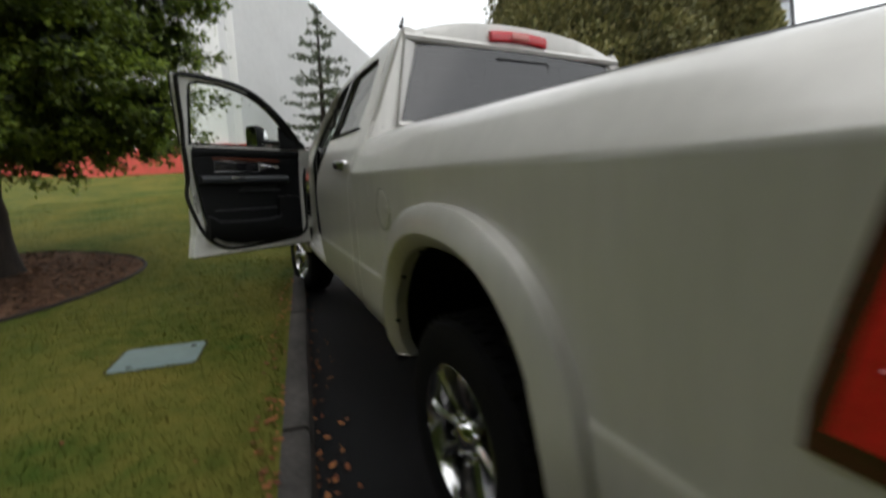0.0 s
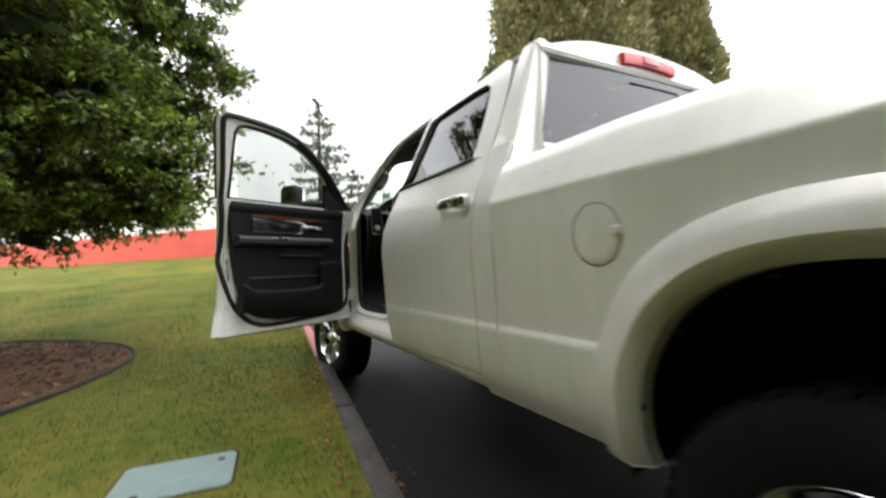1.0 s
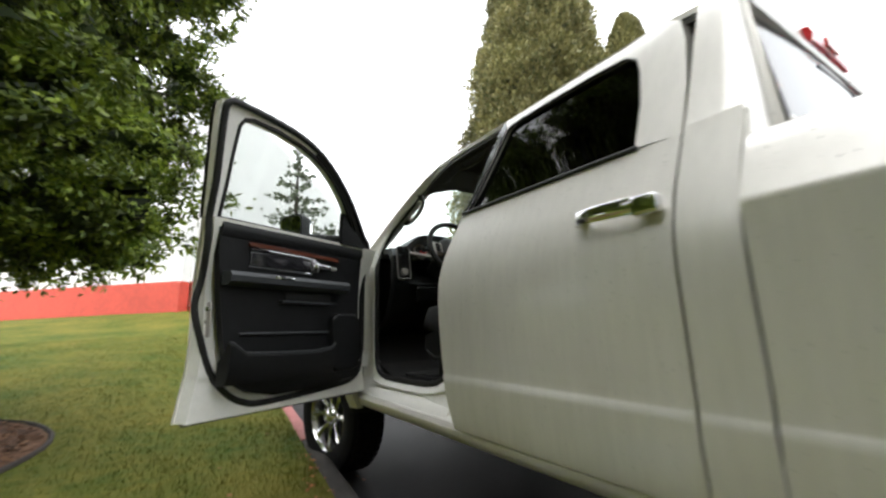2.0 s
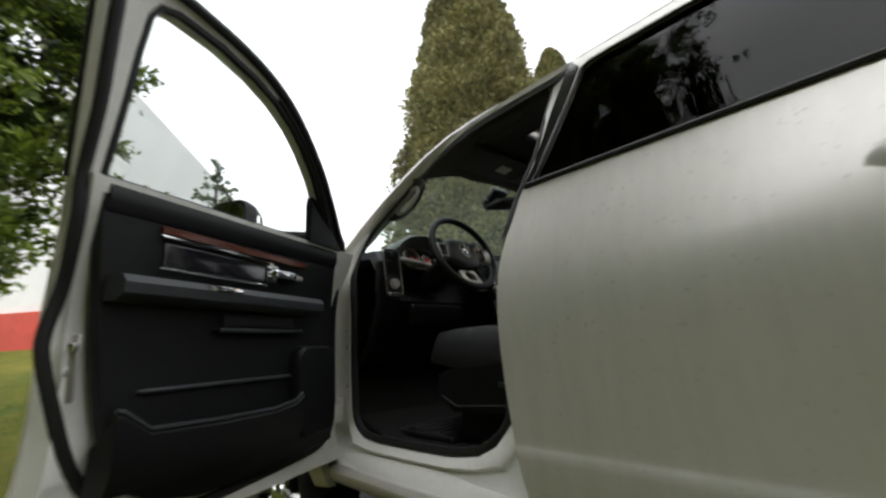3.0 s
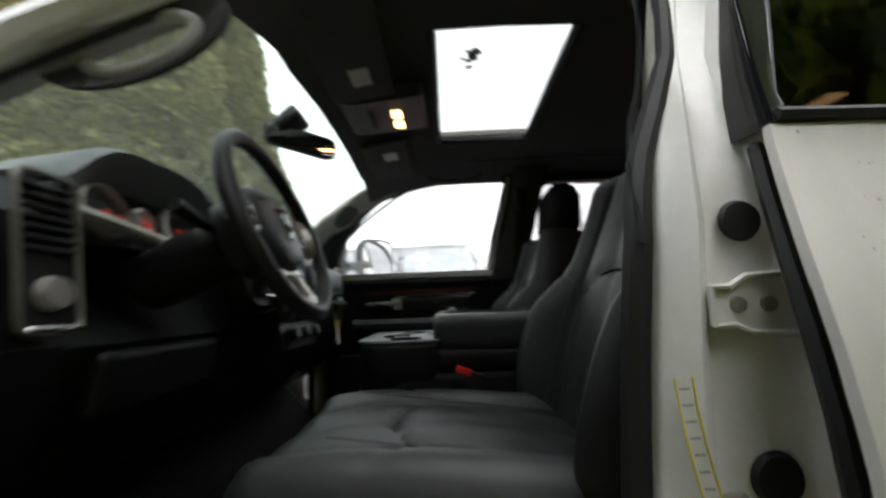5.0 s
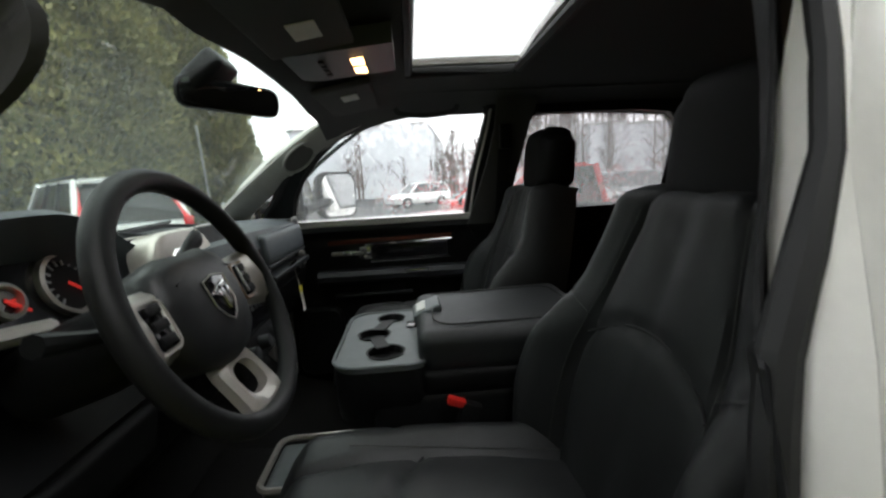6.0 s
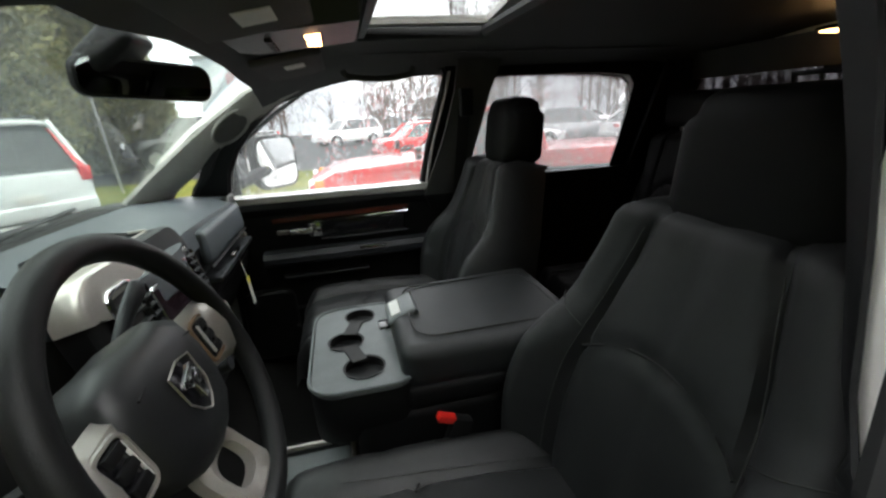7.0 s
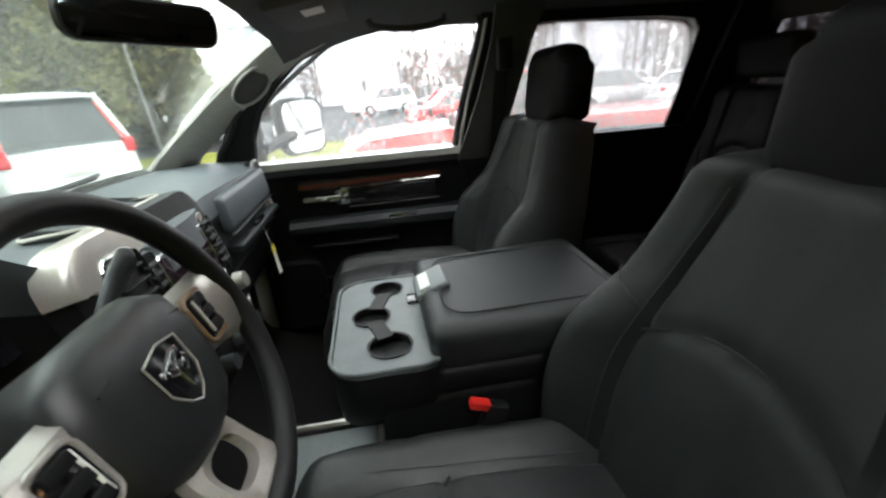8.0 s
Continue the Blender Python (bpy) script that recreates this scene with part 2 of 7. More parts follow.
FIR_M = leafy("blue_green_fir_foliage", (0.055, 0.075, 0.045), (0.17, 0.20, 0.115))
CYPRESS = leafy("olive_cypress_foliage", (0.115, 0.125, 0.045), (0.290, 0.260, 0.105), patch=0.45, low=0.6, high=1.35)
FALLEN = leafy("fallen_leaves", (0.14, 0.035, 0.010), (0.42, 0.16, 0.05), 0.7, 0.1)
BRANCHES = shader("bare_winter_woods", (0.10, 0.075, 0.065), 0.95, 0.0, 0.3, 5)
CARWHITE = shader("white_car_paint", (0.75, 0.76, 0.76), 0.25, 0.0, 0.03, 3, coat=0.8)
CARRED = shader("red_car_paint", (0.58, 0.018, 0.022), 0.25, 0.0, 0.05, 3, coat=0.8)
CARBLACK = shader("black_car_paint", (0.012, 0.013, 0.014), 0.2, 0.0, 0.1, 3, coat=0.9)
CARGREY = shader("grey_car_paint", (0.25, 0.26, 0.27), 0.28, 0.4, 0.05, 3, coat=0.8)
AMBER = shader("amber_lamp", (0.75, 0.26, 0.02), 0.15, 0.0, 0.1, 10, coat=0.8)
METALG = shader("galvanised_metal", (0.34, 0.34, 0.33), 0.5, 0.6, 0.15, 8)


# ---- mesh helpers ----
def finish(ob_mesh, angle=38):
    for q in ob_mesh.polygons:
        q.use_smooth = True
    ob_mesh.set_sharp_from_angle(angle=radians(angle))


def part(name, bm, material, parent=None, label="", angle=38):
    """Links a bmesh, or (vertices, faces), as one mesh object under parent."""
    me = bpy.data.meshes.new(name)
    if isinstance(bm, tuple):
        me.from_pydata([tuple(v) for v in bm[0]], [], bm[1])
        me.update()
    else:
        bm.to_mesh(me)
        bm.free()
    me.materials.append(material)
    finish(me, angle)
    ob = new(name, me)
    if parent:
        ob.parent = parent
    if label:
        ob["label"] = label
    return ob


def thing(name, label, category, group="", kind="", at=None):
    e = new(name)
    e.empty_display_size = 0.1
    if at is not None:
        e.matrix_world = at
    return tagged(e, label, category, group, kind)


def move(bm, m):
    bmesh.ops.transform(bm, matrix=m, verts=bm.verts[:])
    return bm


def join(*bms):
    out = bmesh.new()
    for b in bms:
        tmp = bpy.data.meshes.new("tmp")
        b.to_mesh(tmp)
        b.free()
        out.from_mesh(tmp)
        bpy.data.meshes.remove(tmp)
    return out


def box(sx, sy, sz, bevel=0.0, seg=2, m=None):
    bm = bmesh.new()
    bmesh.ops.create_cube(bm, size=1.0)
    bmesh.ops.scale(bm, vec=(sx, sy, sz), verts=bm.verts[:])
    if bevel:
        bmesh.ops.bevel(bm, geom=bm.edges[:], offset=bevel, segments=seg, affect="EDGES", profile=0.6)
    if m is not None:
        move(bm, m)
    return bm


def span(x0, x1, y0, y1, z0, z1, bevel=0.0, seg=2):
    """A box by its limits."""
    return box(x1 - x0, y1 - y0, z1 - z0, bevel, seg, pose((x0 + x1) / 2, (y0 + y1) / 2, (z0 + z1) / 2))


def grid_shell(P, off=None):
    """A sheet through rows of points; off: the way and depth of its thickness."""
    bm = bmesh.new()
    m, n = len(P), len(P[0])
    front = [[bm.verts.new(p) for p in row] for row in P]
    def quads(g, flip):
        for i in range(m - 1):
            for j in range(n - 1):
                q = [g[i][j], g[i + 1][j], g[i + 1][j + 1], g[i][j + 1]]
                bm.faces.new(q[::-1] if flip else q)
    quads(front, False)
    if off is not None:
        o = off if callable(off) else (lambda p: Vector(p) + Vector(off))
        back = [[bm.verts.new(o(p)) for p in row] for row in P]
        quads(back, True)
        ring = [(i, 0) for i in range(m)] + [(m - 1, j) for j in range(1, n)] + [(i, n - 1) for i in range(m - 2, -1, -1)] + [(0, j) for j in range(n - 2, 0, -1)]
        for a, b in zip(ring, ring[1:] + ring[:1]):
            bm.faces.new([front[a[0]][a[1]], back[a[0]][a[1]], back[b[0]][b[1]], front[b[0]][b[1]]])
    bmesh.ops.remove_doubles(bm, verts=bm.verts[:], dist=0.0004)
    bmesh.ops.dissolve_degenerate(bm, dist=0.0003, edges=bm.edges[:])
    bmesh.ops.recalc_face_normals(bm, faces=bm.faces[:])
    return bm


def loft(rings, cap=True, closed=True):
    """A skin over rings of equally many points."""
    bm = bmesh.new()
    vs = [[bm.verts.new(p) for p in r] for r in rings]
    k = len(rings[0])
    for a, b in zip(vs, vs[1:]):
        for j in range(k if closed else k - 1):
            bm.faces.new([a[j], a[(j + 1) % k], b[(j + 1) % k], b[j]])
    if cap:
        bm.faces.new(vs[0][::-1])
        bm.faces.new(vs[-1])
    bmesh.ops.recalc_face_normals(bm, faces=bm.faces[:])
    return bm


def tube(path, r, seg=8, closed=False):
    """A round bar along a path; r may be one radius or one for each point."""
    pts = [Vector(p) for p in path]
    rs = r if isinstance(r, (list, tuple)) else [r] * len(pts)
    rings, side = [], None
    for i, p in enumerate(pts):
        a = pts[i - 1] if (i or closed) else p
        b = pts[(i + 1) % len(pts)] if (i < len(pts) - 1 or closed) else p
        d = (b - a).normalized()
        if side is None:
            side = d.orthogonal().normalized()
        side = (side - d * side.dot(d)).normalized()
        up = d.cross(side)
        rings.append([p + (side * math.cos(2 * math.pi * k / seg) + up * math.sin(2 * math.pi * k / seg)) * rs[i] for k in range(seg)])
    if closed:
        return loft(rings + rings[:1], cap=False)
    return loft(rings)


def smooth_path(pts, n=6, closed=False):
    """More points on a soft curve through pts."""
    ps = [Vector(p) for p in pts]
    k = len(ps)
    out = []
    for i in range(k if closed else k - 1):
        p0 = ps[(i - 1) % k] if (closed or i) else ps[0]
        p1, p2 = ps[i], ps[(i + 1) % k]
        p3 = ps[(i + 2) % k] if (closed or i + 2 < k) else ps[-1]
        for j in range(n):
            t = j / n
            out.append(0.5 * ((2 * p1) + (p2 - p0) * t + (2 * p0 - 5 * p1 + 4 * p2 - p3) * t * t + (3 * p1 - p0 - 3 * p2 + p3) * t ** 3))
    if not closed:
        out.append(ps[-1])
    return out


def prism(outline, depth, m=None, bevel=0.0):
    """A flat outline (x, y) given depth along z, with its front at z = 0 and its back at -depth."""
    bm = bmesh.new()
    f = bm.faces.new([bm.verts.new((x, y, 0)) for x, y in outline])
    if f.normal.z < 0:
        f.normal_flip()
    r = bmesh.ops.extrude_face_region(bm, geom=[f])
    for v in [g for g in r["geom"] if isinstance(g, bmesh.types.BMVert)]:
        v.co.z -= depth
    bmesh.ops.recalc_face_normals(bm, faces=bm.faces[:])
    if bevel:
        es = [e for e in bm.edges if abs(e.verts[0].co.z) < 1e-6 and abs(e.verts[1].co.z) < 1e-6]
        bmesh.ops.bevel(bm, geom=es, offset=bevel, segments=2, affect="EDGES", profile=0.6)
    if m is not None:
        move(bm, m)
    return bm


def rrect(w, h, r, n=4, cx=0.0, cy=0.0):
    """A rectangle outline with round corners."""
    out = []
    for k, (sx, sy) in enumerate(((1, 1), (-1, 1), (-1, -1), (1, -1))):
        for i in range(n + 1):
            a = math.pi / 2 * (k + i / n)
            out.append((cx + sx * (w / 2 - r) + r * math.cos(a), cy + sy * (h / 2 - r) + r * math.sin(a)))
    return out


def lathe(profile, seg=32, m=None, cap=False):
    """A profile of (radius, height) turned about z."""
    rings = [[(r * math.cos(2 * math.pi * k / seg), r * math.sin(2 * math.pi * k / seg), h) for k in range(seg)] for r, h in profile]
    bm = loft(rings, cap=cap)
    if m is not None:
        move(bm, m)
    return bm


def lerp(table, v):
    xs, ys = zip(*table)
    return float(np.interp(v, xs, ys))


def axes(o, x, y, z):
    """The pose with that origin and those axes."""
    x, y, z = Vector(x).normalized(), Vector(y).normalized(), Vector(z).normalized()
    return Matrix((( x.x, y.x, z.x, o[0]), (x.y, y.y, z.y, o[1]), (x.z, y.z, z.z, o[2]), (0, 0, 0, 1)))


# ---- ground, kerb, lawn, buildings ----
def kerb_x(y):
    """The lawn-side edge of the kerb."""
    return -1.43 + 0.115 * (y - 0.63) + 0.030 * max(0.0, y - 8.0) ** 2


def lawn_z(x, y):
    s = min(1.0, max(0.0, (y - 2.6) / 6.0))
    s = s * s * (3 - 2 * s)
    far = min(24.0, max(0.0, y - 2.3))
    bank = min(1.0, max(0.0, (kerb_x(y) - x) / 1.5))
    rise = 0.0083 * min(8.6, max(0.0, y - 7.0)) ** 2 * min(1.0, max(0.3, 1 + (x + 1.6) * 0.12))
    return 0.125 + bank * rise + s * bank * (0.068 * far + 0.02 * (max(x, -16) + 1.5)) + 0.012 * noise.noise((x * 0.7, y * 0.7, 0))


def build_ground():
    tagged(part("ground", ([(-900, -900, -0.004), (900, -900, -0.004), (900, 900, -0.004), (-900, 900, -0.004)], [(0, 1, 2, 3)]), ASPHALT), "dark wet asphalt car park and drive", "ground", kind="structure")
    xs = [-60, -45, -34, -26, -20, -16, -13, -11, -9.5, -8, -7] + [-6.5 + 0.4 * i for i in range(14)]
    rows = []
    for y in [-30, -20, -12, -8] + [-6 + 0.4 * i for i in range(50)] + [14.5, 15.5, 17, 18.5, 20, 22, 24, 27, 31, 40]:
        k = kerb_x(y)
        lim = [x for x in xs if x < k - 0.2]
        lim += [k - 0.12] * (len(xs) - len(lim)) + [k + 0.005]
        rows.append([(x, y, lawn_z(x, y)) for x in lim])
    tagged(part("lawn", grid_shell(rows), LAWN), "green lawn with yellowing patches, rising gently", "lawn", kind="structure")
    # a grass island across the drive
    isl = [[(x, y, 0.14 + 0.02 * noise.noise((x, y, 3))) for x in np.linspace(9.2, 13.8, 7)] for y in np.linspace(3.2, 12.0, 12)]
    tagged(part("lawn", grid_shell(isl, (0, 0, -0.16)), LAWN), "grass island between the parking rows", "lawn", kind="structure")


def build_kerb():
    kerb = thing("kerb", "weathered grey concrete kerb, painted red further along", "kerb", kind="structure")
    prof = [(0.0, -0.06), (0.0, 0.125), (0.012, 0.133), (0.095, 0.131), (0.112, 0.118), (0.128, 0.02), (0.132, -0.06)]
    L = 1.72
    shared = {}
    for i in range(-4, 12):
        y0 = 2.48 + (i - 1) * L
        red = y0 > 3.4
        if red not in shared:
            rings = []
            for t in np.linspace(0.008, L - 0.008, 9):
                rings.append([(px + 0.003 * noise.noise((t * 3, px * 20, red)), t, pz + 0.003 * noise.noise((t * 4, px * 9, 5)) * (pz > 0.05)) for px, pz in prof])
            ob = part("kerb_stone", loft(rings), KERB_RED if red else KERB_M, kerb)
            shared[red] = ob.data
        else:
            ob = new("kerb_stone", shared[red])
            ob.parent = kerb
        ob.matrix_world = pose(kerb_x(y0), y0, 0, 0, 0, -math.degrees(math.atan((kerb_x(y0 + L) - kerb_x(y0)) / L)))



def wall_slab(p, q, z0, z1, t, mat, name, parent):
    p, q = Vector((*p, 0)), Vector((*q, 0))
    d = (q - p).normalized()
    n = Vector((d.y, -d.x, 0)) * t
    cols = max(2, int((q - p).length / 3))
    P = [[p + (q - p) * (i / cols) + Vector((0, 0, z)) for z in (z0, (z0 + z1) / 2, z1)] for i in range(cols + 1)]
    return part(name, grid_shell(P, n), mat, parent)


def build_warehouse():
    b = thing("warehouse", "tall white concrete warehouse with a red painted base", "building")
    c = Vector((-1.6, 15.65))
    left_way, right_way = Vector((-0.67, 0.742)), Vector((0.545, 0.839))
    l, r = c + left_way * 46, c + right_way * 40
    back = l + (r - c)
    for p, q in ((l, c), (c, r), (r, back), (back, l)):
        wall_slab(p, q, 2.50, 9.35, 0.3, WALLW, "wall", b)
        out = (q - p).normalized()
        off = Vector((-out.y, out.x)) * -0.03
        wall_slab(p + off, q + off, -0.3, 2.50, 0.34, WALLR, "base_band", b)["label"] = "red painted base band"
    roof = [(l.x, l.y, 9.2), (c.x, c.y, 9.2), (r.x, r.y, 9.2), (back.x, back.y, 9.2)]
    part("roof", (roof, [(0, 1, 2, 3)]), METALG, b)
    part("parapet_cap", tube([(l.x, l.y, 9.33), (c.x, c.y, 9.33), (r.x, r.y, 9.33)], 0.07, 6), METALG, b)
    # vertical joints between the concrete panels
    for way in (left_way, right_way):
        for i in range(5):
            p = c + way * (4.3 + i * 7.2)
            part("panel_joint", span(-0.03, 0.03, -0.03, 0.03, 2.55, 9.25), METALG, b).matrix_world = pose(p.x, p.y, 0)
    for x, y, w, d, h, ang in ((44, 30, 26, 14, 13.5, 25), (75, 6, 40, 18, 9.0, -8), (66, -24, 30, 14, 7.5, 10)):
        far = thing("far_building", "pale grey flat-roofed commercial building in the distance", "building", at=pose(x, y, 0, 0, 0, ang))
        part("wall", span(-w / 2, w / 2, -d / 2, d / 2, 0, h), shader("pale_grey_cladding", (0.52, 0.55, 0.58), 0.7, 0.0, 0.06, 0.4), far)
        part("roof", span(-w / 2 - 0.2, w / 2 + 0.2, -d / 2 - 0.2, d / 2 + 0.2, h, h + 0.35), METALG, far)
        for k in range(6):
            win = part("window", span(-1.2, 1.2, -0.04, 0.04, -0.8, 0.8), GLOSSB, far)
            win.matrix_local = pose(-w / 2 + (k + 0.5) * w / 6, -d / 2 - 0.02, h * 0.45)


def build_mulch_and_lid():
    c = Vector((-4.25, 4.65))
    def edge(a):
        return 1.50 + 0.10 * math.sin(2 * a + 0.6) + 0.05 * math.sin(5 * a)
    rows = []
    for k in range(41):
        a = 2 * math.pi * k / 40
        row = []
        for f in (0.02, 0.25, 0.5, 0.72, 0.88, 0.96, 1.0):
            x, y = c.x + math.cos(a) * edge(a) * f, c.y + math.sin(a) * edge(a) * 1.15 * f
            row.append((x, y, lawn_z(x, y) + 0.012 + 0.05 * (1 - f) + 0.02 * noise.noise((x * 5, y * 5, 1)) * (f < 0.97)))
        rows.append(row)
    tagged(part("mulch_bed", grid_shell(rows), MULCH), "round bed of brown bark mulch under the tree", "mulch bed", kind="structure")
    ring = [(c.x + math.cos(a) * edge(a) * 1.01, c.y + math.sin(a) * edge(a) * 1.16, lawn_z(c.x + math.cos(a) * edge(a), c.y + math.sin(a) * edge(a) * 1.15) + 0.01) for a in np.linspace(0, 2 * math.pi, 60, endpoint=False)]
    tagged(part("lawn_edging", tube([(x, y, z + 0.012 * noise.noise((x * 4, y * 4, 3))) for x, y, z in ring], [0.018 + 0.012 * abs(noise.noise((x * 3, y * 3, 0))) for x, y, z in ring], 6, closed=True), EDGING), "dark cut edge round the mulch bed", "edging")
    rnd = random.Random(4)
    vs, fs = [], []
    for _ in range(2600):
        a, f = rnd.uniform(0, 6.283), math.sqrt(rnd.random()) * 0.97
        x, y = c.x + math.cos(a) * edge(a) * f, c.y + math.sin(a) * edge(a) * 1.15 * f
        p = Vector((x, y, lawn_z(x, y) + 0.02 + 0.05 * (1 - f)))
        u = Vector((rnd.uniform(-1, 1), rnd.uniform(-1, 1), rnd.uniform(-0.3, 0.3))).normalized() * rnd.uniform(0.02, 0.05)
        w = u.orthogonal().normalized() * rnd.uniform(0.005, 0.012)
        k = len(vs)
        vs += [p - u - w, p + u - w, p + u + w, p - u + w]
        fs.append((k, k + 1, k + 2, k + 3))
    tagged(part("bark_chips", (vs, fs), leafy("bark_chip", (0.035, 0.019, 0.012), (0.24, 0.13, 0.075), 0.9, 0.0)), "loose brown bark chips", "mulch", kind="stuff")
    lid = thing("utility_box_lid", "pale teal utility box lid set flush in the lawn", "utility lid", at=pose(-2.03, 1.96, 0.128, 0, 0, -6))
    part("lid", prism(rrect(0.45, 0.36, 0.03), 0.05, bevel=0.006), LIDM, lid)
    part("rim", tube([(x, y, -0.008) for x, y in rrect(0.468, 0.378, 0.035)], 0.006, 6, closed=True), EDGING, lid)
    for x, y in ((0.165, 0.1), (-0.12, -0.14)):
        part("bolt", lathe([(0.0, 0.004), (0.014, 0.003), (0.017, 0.0), (0.017, -0.01)], 12, pose(x, y, 0)), EDGING, lid)


# ---- the pickup: body ----
HALF = [(0.45, 0.90), (0.52, 0.945), (0.58, 0.968), (0.70, 0.983), (0.770, 0.9865), (0.776, 0.9835), (0.785, 0.9830), (0.80, 0.9835), (1.0, 0.993), (1.06, 0.997), (1.11, 0.9975), (1.15, 0.994),
        (1.19, 0.987), (1.23, 0.977), (1.27, 0.964), (1.31, 0.948), (1.37, 0.921), (1.42, 0.900), (1.46, 0.886), (1.50, 0.862), (1.85, 0.728), (1.905, 0.700), (1.94, 0.655), (1.97, 0.56), (2.02, 0.0)]
BEDH = HALF[:8] + [(1.0, 0.993), (1.12, 1.001), (1.203, 1.008), (1.210, 1.005), (1.25, 0.985), (1.31, 0.956), (1.345, 0.936), (1.362, 0.918), (1.374, 0.890), (1.378, 0.85)]
ZS = [0.50, 0.54, 0.58, 0.63, 0.70, 0.75, 0.770, 0.776, 0.785, 0.80, 0.85, 0.92, 1.0, 1.08, 1.15, 1.19, 1.203, 1.210, 1.225, 1.24, 1.27, 1.31, 1.35, 1.39, 1.425, 1.45]


def half(z, table=HALF):
    return lerp(table, z)


def side_panel(side, ys, lo, hi, back=None, fore=None, table=HALF, out=0.0, t=0.012, zs=ZS):
    """A pressed side panel that follows the body's section, cut to lo(y)..hi(y) and back(z)..fore(z)."""
    P = []
    for y in ys:
        row = []
        for z0 in zs:
            z = min(max(z0, lo(y)), hi(y))
            yy = y
            if back:
                yy = max(yy, back(z))
            if fore:
                yy = min(yy, fore(z))
            row.append((side * (half(z, table) + out), yy, z))
        P.append(row)
    return grid_shell(P, (-side * t, 0, 0))


def rail_drop(y):
    """How far the bed's top rail falls below its height at the cab."""
    return lerp([(-1.1, 0.055), (-0.8, 0.048), (-0.55, 0.034), (-0.2, 0.024), (0.5, 0.0), (1.0, 0.0)], y)


def arch(y, yc, r=0.455, zc=0.545):
    d = abs(y - yc)
    if d >= r:
        return 0.50
    return zc + (r ** 2.4 - d ** 2.4) ** (1 / 2.4)


def rear_door_front(z):
    return lerp([(0.55, 2.10), (0.62, 2.118), (0.77, 2.150), (0.88, 2.161), (1.0, 2.164), (1.2, 2.157), (1.29, 2.149), (1.40, 2.127), (1.46, 2.115), (1.86, 2.02), (1.93, 2.0)], z)


HINGE = Vector((-0.93, 3.2, 0))
OPEN = Matrix.Translation(HINGE) @ Matrix.Rotation(radians(-63.8), 4, "Z") @ Matrix.Translation(-HINGE)
# window outlines (y, z) in the shut position, from the rear foot over the top to the front foot
WIN_P = [(2.235, 1.44), (2.212, 1.60), (2.175, 1.75), (2.150, 1.85), (2.158, 1.884), (2.20, 1.900), (2.36, 1.901), (2.47, 1.892), (2.58, 1.872), (2.68, 1.836), (2.77, 1.786), (2.86, 1.716), (2.93, 1.640), (2.98, 1.55), (3.01, 1.44)]
WIN_OUT_P = [(2.125, 1.455), (2.095, 1.60), (2.066, 1.75), (2.046, 1.86), (2.043, 1.904), (2.09, 1.920), (2.34, 1.922), (2.48, 1.914), (2.60, 1.898), (2.71, 1.864), (2.81, 1.814), (2.91, 1.745), (3.0, 1.662), (3.07, 1.562), (3.13, 1.455)]
WIN_IN = [(2.172, 1.455), (2.160, 1.60), (2.148, 1.75), (2.145, 1.835), (2.160, 1.866), (2.20, 1.878), (2.33, 1.877), (2.455, 1.862), (2.558, 1.838), (2.652, 1.800), (2.738, 1.750), (2.832, 1.680), (2.917, 1.598), (2.98, 1.525), (3.02, 1.455)]
WIN_OUT = [(2.125, 1.455), (2.095, 1.60), (2.066, 1.75), (2.046, 1.86), (2.043, 1.902), (2.09, 1.916), (2.32, 1.910), (2.45, 1.896), (2.565, 1.868), (2.665, 1.824), (2.765, 1.764), (2.872, 1.690), (2.975, 1.602), (3.07, 1.515), (3.13, 1.455)]
RWIN_IN = [(1.275, 1.446), (1.285, 1.60), (1.305, 1.74), (1.325, 1.80), (1.37, 1.835), (1.50, 1.848), (1.70, 1.855), (1.88, 1.858), (1.945, 1.855), (1.968, 1.84), (1.985, 1.78), (2.03, 1.65), (2.085, 1.50), (2.095, 1.462)]
RWIN_OUT = [(1.145, 1.432), (1.15, 1.60), (1.165, 1.76), (1.19, 1.86), (1.25, 1.903), (1.50, 1.912), (1.70, 1.915), (1.88, 1.917), (1.975, 1.917), (2.012, 1.905), (2.022, 1.85), (2.055, 1.72), (2.095, 1.53), (2.115, 1.452)]


def on_side(side, yz, inset=0.0):
    return Vector((side * (half(yz[1]) - inset), yz[0], yz[1]))


def frame_ring(side, inner, outer, depth, inset=0.0):
    P = []
    for a, b in zip(inner, outer):
        P.append([on_side(side, (a[0] + (b[0] - a[0]) * k / 3, a[1] + (b[1] - a[1]) * k / 3), inset) for k in range(4)])
    return grid_shell(P, (-side * depth, 0, 0))


def pane_fill(side, outline, inset):
    """A curved pane inside an outline, made of upright strips."""
    ys = [p[0] for p in outline]
    y0, y1 = min(ys), max(ys)
    zlow = outline[0][1] - 0.03
    P = []
    for y in np.linspace(y0, y1, 26):
        cand = []
        for a, b in zip(outline, outline[1:]):
            if (a[0] - y) * (b[0] - y) <= 0 and abs(a[0] - b[0]) > 1e-6:
                cand.append(a[1] + (b[1] - a[1]) * (y - a[0]) / (b[0] - a[0]))
        top = max(cand) if cand else zlow
        P.append([(side * (half(z) - inset), y, z) for z in np.linspace(zlow, max(top, zlow + 0.002), 8)])
    return grid_shell(P, (-side * 0.004, 0, 0))


